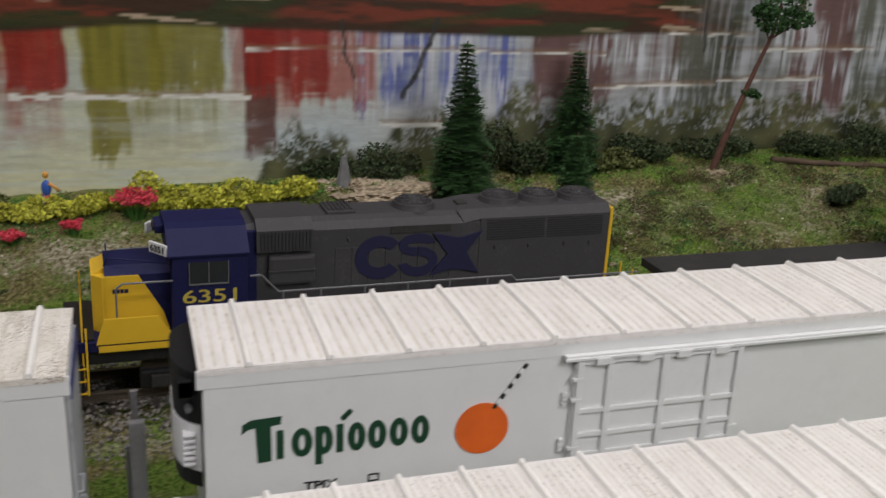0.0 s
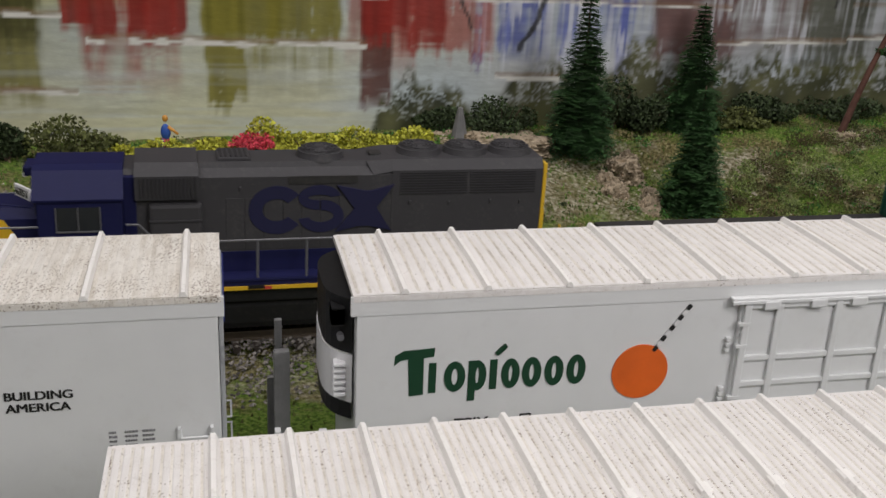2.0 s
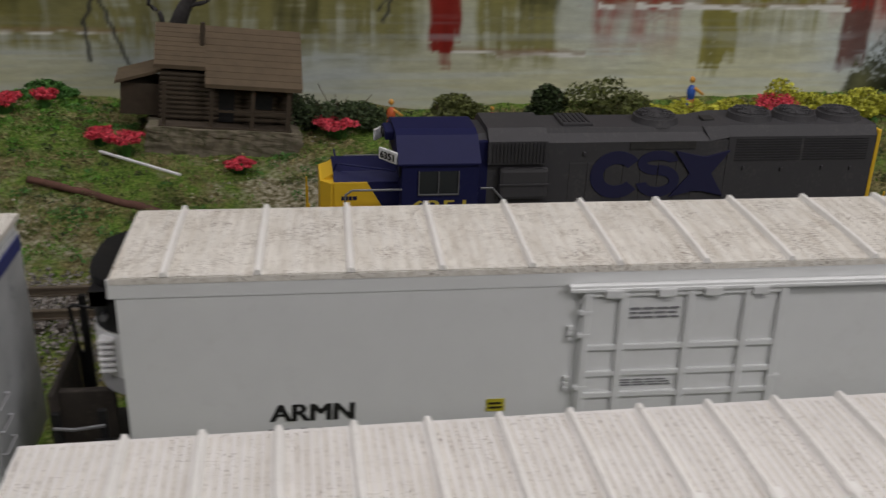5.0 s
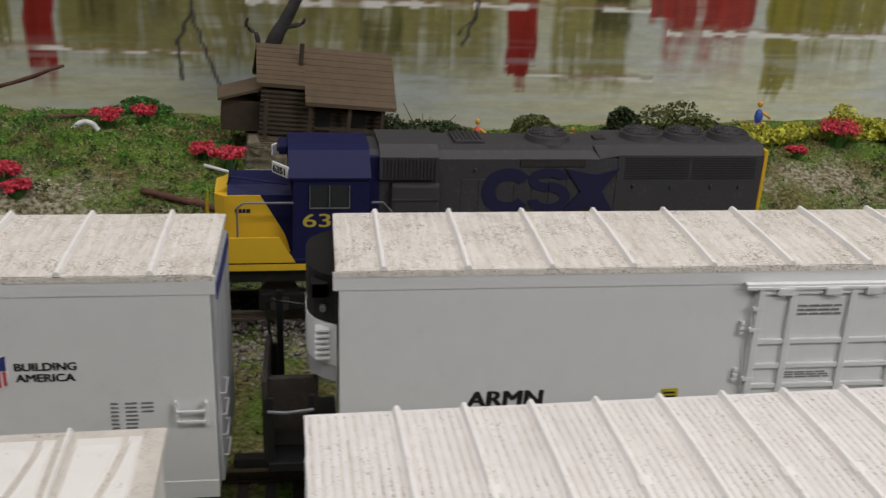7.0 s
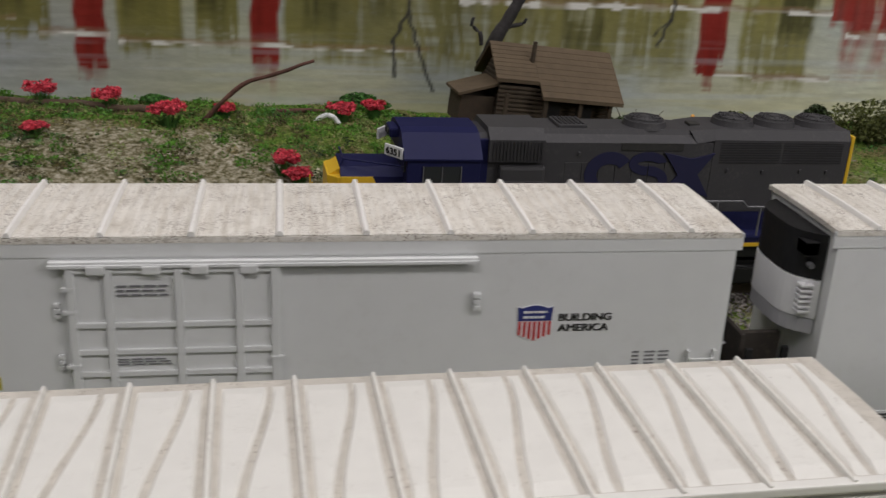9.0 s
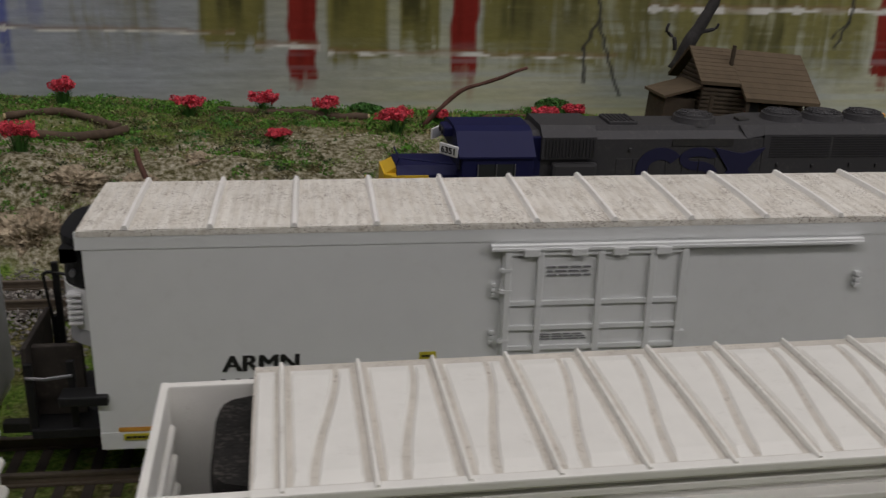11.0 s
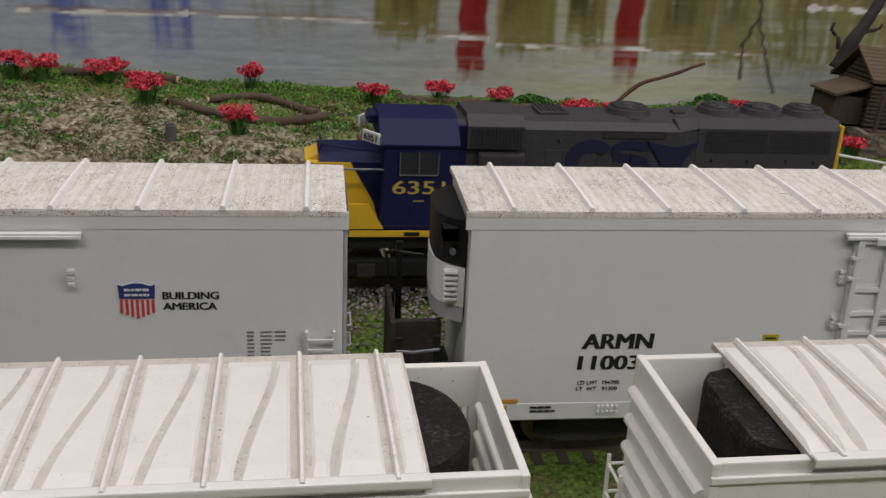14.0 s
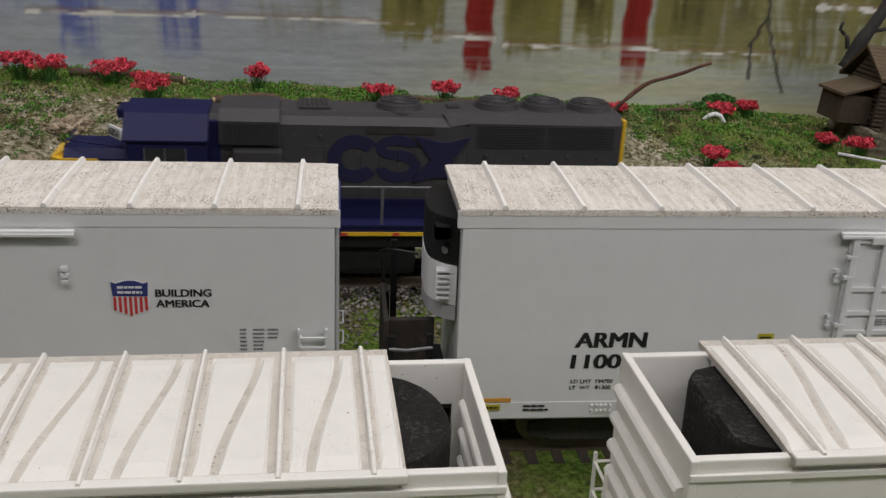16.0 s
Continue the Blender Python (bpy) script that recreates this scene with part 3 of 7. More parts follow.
def backdrop():
    xs, zs = np.arange(-0.95, 0.6505, 0.00115), np.arange(-0.03, 0.1505, 0.00115)
    X, Z = np.meshgrid(xs, zs)
    def blend(C, colour, a):
        return C * (1 - a[..., None]) + np.array(colour) * a[..., None]

    # water: yellowish near the bank, grey-green above, blue-grey to the far left, pale blue to the right
    C = np.broadcast_to(np.array((0.53, 0.52, 0.36)), X.shape + (3,)).copy()
    C = blend(C, (0.50, 0.52, 0.43), np.clip((Z - 0.022) / 0.035, 0, 1))
    C = blend(C, (0.43, 0.42, 0.21), np.clip((Z - 0.052) / 0.03, 0, 1) * np.clip((X + 0.54) / 0.06, 0, 1) * np.clip((0.02 - X) / 0.05, 0, 1) * 0.75)
    C = blend(C, (0.36, 0.385, 0.44), np.clip((-0.40 - X) / 0.14, 0, 1) * 0.9)
    C = blend(C, (0.40, 0.42, 0.45), np.clip((X - 0.07) / 0.06, 0, 1) * 0.85)
    C = blend(C, (0.47, 0.54, 0.57), np.clip(1 - np.hypot((X - 0.075) / 0.055, (Z - 0.040) / 0.020), 0, 1) * 0.8)
    C = blend(C, (0.40, 0.47, 0.54), np.clip((smooth_noise(X * 14, Z * 55, 6) - 0.45) / 0.35, 0, 1) * 0.42)
    C = C * (0.92 + 0.16 * smooth_noise(X * 40, Z * 520, 5))[..., None]
    C = C * (0.93 + 0.14 * smooth_noise(X * 130, Z * 900, 15))[..., None]
    streak = smooth_noise(X * 520 + 3 * smooth_noise(X * 30, Z * 40, 13), Z * 34, 11) * 0.38 + smooth_noise(X * 150, Z * 22, 12) * 0.42 + smooth_noise(X * 60, Z * 300, 14) * 0.20
    flat = smooth_noise(X * 90, Z * 700, 16)
    i = 0
    for colour, strokes in (OLIVES, DARKS, BLUES, ROSES, BROWNS, REDS):
        for x0, x1, z0, k in strokes:
            wob = 0.0016 * (smooth_noise(Z * 120, Z * 0 + i, 20 + i) - 0.5)
            e = 0.0016 + 0.10 * (x1 - x0) * (1.05 - k)
            side = np.clip((X + wob - x0) / e + 0.5, 0, 1) * np.clip((x1 - X - wob) / e + 0.5, 0, 1)
            end = np.clip((Z - z0 - 0.020 * (streak - 0.5) - 0.006 * (flat - 0.5)) / (0.003 + 0.022 * (1 - k)) + 0.4, 0, 1)
            cover = np.clip((streak + 0.15 * flat - (1 - k) * 0.62) / (0.10 + 0.7 * (1 - k)), 0, 1)
            tone = 0.78 + 0.44 * smooth_noise(X * 340, Z * 40, 40 + i)
            a = (side * end * cover * (0.5 + 0.5 * k))[..., None]
            C = C * (1 - a) + np.array(colour) * tone[..., None] * a
            i += 1
    # white scumble dragged down over the right-hand reflections
    drip = np.clip((smooth_noise(X * 900, Z * 22, 51) * 0.6 + smooth_noise(X * 150, Z * 60, 52) * 0.4 - 0.53) / 0.12, 0, 1) * np.clip((X - 0.085) / 0.03, 0, 1) * np.clip((Z - 0.045) / 0.012, 0, 1)
    C = blend(C, (0.60, 0.62, 0.67), 0.75 * drip * np.clip((smooth_noise(X * 55, Z * 45, 53) - 0.25) / 0.4, 0, 1))
    C = blend(C, (0.58, 0.60, 0.62), np.clip((smooth_noise(X * 60, Z * 90, 56) - 0.45) / 0.3, 0, 1) * np.clip(1 - np.abs(Z - 0.056) / 0.014, 0, 1) * np.clip((X - 0.09) / 0.03, 0, 1) * np.clip((0.24 - X) / 0.05, 0, 1) * 0.8)
    # horizontal sheen of the brush near the bank, put into the colour
    sheen = np.clip((smooth_noise(X * 30, Z * 800, 57) * 0.5 + smooth_noise(X * 11, Z * 260, 58) * 0.5 - 0.50) / 0.16, 0, 1) * np.clip((0.062 - Z) / 0.02, 0, 1) * np.clip((0.09 - X) / 0.03, 0, 1)
    C = blend(C, (0.52, 0.57, 0.61), 0.38 * sheen)
    # Paint scaled along x to stand in for uneven light and exposure.
    C = C * np.interp(X, (-0.62, -0.45, -0.33, -0.20, -0.05, 0.10, 0.30), (1.10, 0.93, 0.97, 0.96, 1.22, 1.18, 1.16))[..., None]
    # far shore, laid in with long strokes of red, green and cream over a dark edge
    shore = np.clip((Z - 0.0905 - 0.008 * smooth_noise(X * 16, X * 0, 3)) / 0.002, 0, 1) * np.clip((X + 0.14) / 0.03, 0, 1) * np.clip((0.32 - X) / 0.05, 0.0, 1)
    s1, s2 = smooth_noise(X * 14, Z * 200 + X * 12, 8) * 0.7 + 0.3 * smooth_noise(X * 90, Z * 600, 17), smooth_noise(X * 22, Z * 240 - X * 16, 9)
    S = np.broadcast_to(np.array((0.060, 0.035, 0.022)), X.shape + (3,)).copy()
    S = blend(S, (0.20, 0.050, 0.030), np.clip((s1 - 0.50) / 0.15, 0, 1) * np.clip((Z - 0.096) / 0.004, 0, 1))
    S = blend(S, (0.040, 0.055, 0.022), np.clip((s2 - 0.58) / 0.12, 0, 1) * 0.8)
    S = blend(S, (0.48, 0.38, 0.27), np.clip((smooth_noise(X * 22, Z * 300 + X * 25, 10) - 0.80) / 0.05, 0, 1) * np.clip((Z - 0.094) / 0.003, 0, 1))
    C = C * (1 - shore[..., None]) + S * shore[..., None]
    # misty painted shrubs at the right-hand bank
    rise = np.interp(X, (0.035, 0.055, 0.085, 0.10, 0.16, 0.20, 0.30, 0.45), (0.0, 0.046, 0.052, 0.044, 0.064, 0.066, 0.062, 0.060))
    tuft = smooth_noise(X * 90, X * 0, 61) * 0.6 + smooth_noise(X * 260, Z * 120, 66) * 0.4
    brush = np.clip((rise * (0.70 + 0.5 * tuft) - Z) / 0.007, 0, 1) * np.clip((X - 0.04) / 0.012, 0, 1)
    leafs = np.clip((smooth_noise(X * 300, Z * 300, 63) * 0.45 + smooth_noise(X * 900, Z * 900, 64) * 0.55 + 0.8 * np.clip((rise * 0.75 - Z) / 0.02, 0, 1) - 0.24) / 0.34, 0, 1)
    hue = smooth_noise(X * 120, Z * 110, 62)[..., None]
    a = (brush * leafs * 0.97)[..., None]
    C = C * (1 - a) + (np.array((0.035, 0.040, 0.018)) * (1 - hue) + np.array((0.150, 0.150, 0.065)) * hue) * a
    for i, (x0, x1, za, zb, th) in enumerate(RIPPLES):
        u = (X - x0) / (x1 - x0)
        zc = za + (zb - za) * u + 0.0012 * (smooth_noise(X * 110, X * 0 + i, 71) - 0.5)
        hgt = th * (0.35 + 1.0 * smooth_noise(X * 170, X * 0 + i, 72))
        on = np.clip((smooth_noise(X * 75, X * 0 + i, 73) - 0.22) / 0.15, 0.25, 1)
        a = np.clip((hgt - np.abs(Z - zc)) / 0.0006, 0, 1) * (u > 0) * (u < 1) * on
        rim = np.clip((hgt + 0.0008 - np.abs(Z - zc - 0.0012)) / 0.001, 0, 1) * (u > 0) * (u < 1) * 0.5
        C = C * (1 - rim[..., None]) + np.array((0.30, 0.19, 0.11)) * rim[..., None]
        C = C * (1 - a[..., None]) + np.array((0.80, 0.79, 0.74)) * a[..., None]
    for *pts, th in TWIGS:
        for (xa, za), (xb, zb) in zip(pts, pts[1:]):
            dx, dz = xb - xa, zb - za
            u = np.clip(((X - xa) * dx + (Z - za) * dz) / (dx * dx + dz * dz), 0, 1)
            d = np.hypot(X - xa - u * dx + 0.0016 * (smooth_noise(Z * 260, Z * 0, 81) - 0.5), Z - za - u * dz)
            a = np.clip((th - d) / 0.0009 + 0.5, 0, 1)[..., None] * 0.9
            C = C * (1 - a) + np.array((0.045, 0.045, 0.045)) * a
    h, w = X.shape
    co = np.stack([X, np.full_like(X, 0.506), Z], -1).reshape(-1, 3)
    idx = np.arange(h * w).reshape(h, w)
    faces = np.stack([idx[:-1, :-1], idx[:-1, 1:], idx[1:, 1:], idx[1:, :-1]], -1).reshape(-1, 4)
    me = bpy.data.meshes.new("painted_backdrop")
    me.vertices.add(h * w); me.loops.add(faces.size); me.polygons.add(len(faces))
    me.vertices.foreach_set("co", co.ravel())
    me.loops.foreach_set("vertex_index", faces.ravel())
    me.polygons.foreach_set("loop_start", np.arange(len(faces)) * 4)
    me.update()
    a = me.color_attributes.new("paint", "FLOAT_COLOR", "POINT")
    a.data.foreach_set("color", np.concatenate([np.clip(C, 0, 1).reshape(-1, 3), np.ones((h * w, 1))], 1).ravel())
    me.materials.append(PAINTING)
    tagged(new("backdrop", me), "painted river backdrop with coloured reflections and white ripples", "backdrop", kind="structure")
    tagged(part("backdrop_board", box(B(), -0.95, 0.65, 0.5075, 0.52, -0.034, 0.15), PLASTER), kind="structure")


backdrop()


# ---------- tracks ----------
def track(y, label, turn=0.0, tilt=0.0, z=0.0):
    t = thing("track", label, "railway track", "parallel tracks", (0, y, z))
    t.rotation_euler = (0, radians(tilt), radians(turn))
    for s in (-0.0083, 0.0083):
        bm = B()
        box(bm, -1.4, 1.2, s - 0.0012, s + 0.0012, 0.0026, 0.0031)
        box(bm, -1.4, 1.2, s - 0.0003, s + 0.0003, 0.0031, 0.0047)
        box(bm, -1.4, 1.2, s - 0.0007, s + 0.0007, 0.0047, 0.0056, 0.0002)
        part("rail", bm, RAILM, t, "brown-sided metal rail")
    first = part("tie", box(B(), -0.0013, 0.0013, -0.0148, 0.0148, 0.0006, 0.0026, 0.0002), TIE, t)
    first.location.x = -0.78
    for i in range(1, 195):
        o = first.copy()
        scene.collection.objects.link(o)
        o.location.x = -0.78 + i * 0.0066
    return t


MIDDLE_Y = 0.2187
TURN, TILT = 2.576, 0.888
track(0.1475, "model railway track under white box cars", 1.8)
track(MIDDLE_Y, "model railway track under white reefer cars")
track(0.3388, "ballasted model railway track carrying the locomotive", TURN, TILT, -0.0046)


def ballast():
    rnd = random.Random(5)
    vs, fs = [], []
    for k in range(46000):
        x = rnd.uniform(-0.75, 0.42)
        yc = far_track(x)
        y = yc + rnd.triangular(-0.052, 0.034, 0.0)
        d = abs(y - yc)
        zc = 0.0022 * max(0, 1 - max(0, d - 0.014) / 0.02) + 0.0003 + height(x, y)
        r = rnd.uniform(0.0004, 0.0009)
        n = len(vs)
        for dx, dy, dz in ((1, 0, 0), (-1, 0, 0), (0, 1, 0), (0, -1, 0), (0, 0, 1), (0, 0, -1)):
            vs.append((x + r * (dx * rnd.uniform(0.6, 1.3) + rnd.uniform(-.3, .3)), y + r * (dy * rnd.uniform(0.6, 1.3) + rnd.uniform(-.3, .3)), zc + r * (dz * rnd.uniform(0.5, 1.0) + rnd.uniform(-.3, .3))))
        fs += [(n + a, n + b, n + c) for a, b, c in ((0, 2, 4), (2, 1, 4), (1, 3, 4), (3, 0, 4), (2, 0, 5), (1, 2, 5), (3, 1, 5), (0, 3, 5))]
    me = bpy.data.meshes.new("ballast")
    me.from_pydata(vs, [], fs)
    me.materials.append(leafy("ballast_chips", (0.17, 0.155, 0.14), 0.7))
    tagged(new("ballast", me), "grey and brown crushed stone ballast along the track", "ballast", kind="stuff")


ballast()


# ---------- rolling stock ----------
def truck(parent, x, yc, frame_mat=DARK):
    t = part("truck", box(B(), x - 0.003, x + 0.003, yc - 0.0110, yc + 0.0110, 0.0095, 0.0125, 0.0004), frame_mat, parent)
    for s in (-1, 1):
        part("side_frame", prism(B(), [(x - 0.0125, 0.0095), (x - 0.0125, 0.0122), (x - 0.006, 0.0138), (x + 0.006, 0.0138), (x + 0.0125, 0.0122), (x + 0.0125, 0.0095), (x + 0.006, 0.0078), (x - 0.006, 0.0078)], yc + s * 0.0120 - 0.0008, yc + s * 0.0120 + 0.0008), frame_mat, t)
    for dx in (-0.0098, 0.0098):
        bm = B()
        for s in (-1, 1):
            rod(bm, (x + dx, yc + s * 0.0075, 0.0108), (x + dx, yc + s * 0.0095, 0.0108), 0.0053, 0.0053, 20)
        rod(bm, (x + dx, yc - 0.0075, 0.0108), (x + dx, yc + 0.0075, 0.0108), 0.0009)
        part("wheelset", bm, RAILM, t)
    return t


def coupler(parent, x, yc, s):
    bm = B()
    box(bm, min(x, x + s * 0.010), max(x, x + s * 0.010), yc - 0.0014, yc + 0.0014, 0.0125, 0.0152, 0.0004)
    box(bm, min(x + s * 0.008, x + s * 0.0125), max(x + s * 0.008, x + s * 0.0125), yc - 0.0028, yc + 0.0022, 0.0118, 0.0160, 0.0006)
    return part("coupler", bm, DARK, parent)


def roof_shell(bm, x0, x1, y0, y1, z0, rise, thick=0.0012, n=8):
    """A low arched roof along x with a lip at each eave."""
    pts = [(y0 + (y1 - y0) * i / n, z0 + rise * math.sin(math.pi * i / n) ** 0.8) for i in range(n + 1)]
    return prism(bm, pts + [(y, z - thick) for y, z in pts[::-1]], x0, x1, "x")


def corrugated_roof(car, x0, x1, y0, y1, z0, rise, pitch, depth, face, label):
    """Arched roof whose sheet is pressed in trapezoid corrugations across the car, with a plain lip at each eave."""
    bm = roof_shell(B(), x0, x1, y0, y1, z0 - 0.00006, rise)
    for f in bm.faces:
        f.material_index = 0
    lip = 0.0011
    ys = [y0 + 0.0002, y0 + lip, y0 + lip + 0.0006] + [y0 + (y1 - y0) * u for u in (0.3, 0.5, 0.7)] + [y1 - lip - 0.0006, y1 - lip, y1 - 0.0002]
    xs, hs = [], []
    for i in range(int((x1 - x0 - 0.001) / pitch)):
        for u, h in ((0.02, 0), (0.30, 0), (0.42, 1), (0.90, 1)):
            xs.append(x0 + 0.0006 + (i + u) * pitch); hs.append(h)
    grid = []
    for j, y in enumerate(ys):
        u = (y - y0) / (y1 - y0)
        base = z0 + rise * math.sin(math.pi * u) ** 0.8 + 0.00003
        k = depth if 1 < j < len(ys) - 2 else 0.0
        grid.append([bm.verts.new((x, y, base + (h * k if k else depth * 0.6))) for x, h in zip(xs, hs)])
    for j in range(len(ys) - 1):
        for i in range(len(xs) - 1):
            f = bm.faces.new((grid[j][i], grid[j][i + 1], grid[j + 1][i + 1], grid[j + 1][i]))
            f.material_index = 1 if i % 4 == 0 and 0 < j < len(ys) - 2 else 0
    r = part("roof", bm, face, car, label)
    r.data.materials.append(GROOVE)
    return r


def roof_rib(bm, x, y0, y1, z0, rise, half=0.0008, tall=0.0007, n=8):
    for i in range(n):
        a, b = i / n, (i + 1) / n
        ya, yb = y0 + (y1 - y0) * a, y0 + (y1 - y0) * b
        za, zb = (z0 + rise * math.sin(math.pi * u) ** 0.8 if 0 < u < 1 else z0 for u in (a, b))
        q = [bm.verts.new(c) for c in ((x - half, ya, za), (x - half * .45, ya, za + tall), (x + half * .45, ya, za + tall), (x + half, ya, za), (x - half, yb, zb), (x - half * .45, yb, zb + tall), (x + half * .45, yb, zb + tall), (x + half, yb, zb))]
        for f in ((0, 4, 5, 1), (1, 5, 6, 2), (2, 6, 7, 3)):
            bm.faces.new([q[j] for j in f])
        if i == 0:
            bm.faces.new(q[:4])
        if i == n - 1:
            bm.faces.new(q[7:3:-1])
    bmesh.ops.recalc_face_normals(bm, faces=bm.faces)
    return bm


LEN, WID, TOP, SILL = 0.2265, 0.0375, 0.068, 0.0185


def cooling_unit(car, x, yc, z0, z1, second, deep, split, white):
    """Rounded refrigeration unit on the end that faces -x."""
    def shell(za, zb, depth, half):
        out = [(yc - half + 2 * half * i / 14, -depth * (1 - abs(2 * i / 14 - 1) ** 4.0)) for i in range(15)]
        bm = B()
        a = [bm.verts.new((x + d, y, za)) for y, d in out]
        b = [bm.verts.new((x + d, y, zb)) for y, d in out]
        for i in range(14):
            bm.faces.new((a[i], a[i + 1], b[i + 1], b[i]))
        bm.faces.new(b); bm.faces.new(a[::-1])
        bm.faces.new((a[0], b[0], b[-1], a[-1]))
        bmesh.ops.recalc_face_normals(bm, faces=bm.faces)
        return bm
    u = part("cooling_unit", shell(split, z1, deep, 0.0135), BLACK, car, "black and white refrigeration unit")
    for i in range(14):
        z = split + 0.006 + i * (z1 - split - 0.008) / 14
        part("fin", box(B(), x - deep * 0.80, x - deep * 0.3, yc - 0.0134, yc - 0.0092, z, z + 0.0005), BLACK, u)
    low = part("lower_cowl", shell(white, split - 0.0002, deep + 0.0002, 0.0137), UNITWHITE, u, "white lower cowl")
    part("base_band", shell(z0, white - 0.0002, deep, 0.0134), second, u)
    for i in range(6):
        z = white + 0.0016 + i * 0.0013
        part("louvre", box(B(), x - deep * 0.72, x - deep * 0.25, yc - 0.0137, yc - 0.0110, z, z + 0.0006, 0.00015), UNITWHITE, low)
    bm = B()
    rod(bm, (x - deep * 0.45, yc - 0.0118, split + 0.0035), (x - deep * 0.45, yc - 0.0134, split + 0.0035), 0.0007, 0.0007, 12)
    part("badge", bm, STEEL, u)
    return u


def wagon_door(car, x0, x1, rail0, rail1, ytop):
    """Plug door with its frame bars and top rail, on the side that faces -y."""
    y = 0.0
    d = part("door", box(B(), x0, x1, y - 0.0005, y + 0.0006, 0.0225, 0.0632, 0.0002), WHITE, car)
    w = x1 - x0
    for f in (0.03, 0.20, 0.52, 0.80, 0.97):
        xx = x0 + f * w
        part("upright", box(B(), xx - 0.0008, xx + 0.0008, y - 0.0013, y - 0.0004, 0.0225, 0.0630, 0.0003), WHITE, d)
    for z in (0.0624, 0.0505, 0.0445, 0.0395, 0.0320, 0.0240):
        part("crossbar", box(B(), x0 + 0.0005, x1 - 0.0005, y - 0.0011, y - 0.0004, z - 0.0006, z + 0.0006, 0.0002), WHITE, d)
    for f, z in ((0.02, 0.0585), (0.02, 0.0535), (0.02, 0.0415), (0.98, 0.0425)):
        part("hinge", box(B(), x0 + f * w - 0.0013, x0 + f * w + 0.0013, y - 0.0014, y - 0.0004, z - 0.0004, z + 0.0004, 0.0001), WHITE, d)
    bm = B()
    box(bm, rail0, rail1, y - 0.0013, y + 0.0002, 0.0636, 0.0644, 0.0002)
    box(bm, rail0, rail1, y - 0.0016, y - 0.0011, 0.0631, 0.0638, 0.0001)
    part("door_rail", bm, WHITE, car)
    for f in (0.15, 0.4, 0.62, 0.85):
        part("roller", box(B(), x0 + f * w - 0.0018, x0 + f * w + 0.0018, y - 0.0018, y - 0.0003, 0.0617, 0.0636, 0.0003), WHITE, d)
    for z in (0.0520, 0.0405):
        bm = B()
        for k in range(3):
            box(bm, x0 - 0.0022, x0 - 0.0012, y - 0.0005, y + 0.0004, z + k * 0.0012, z + k * 0.0012 + 0.0008, 0.0001)
        part("lock_bracket", bm, WHITE, car)
    return d


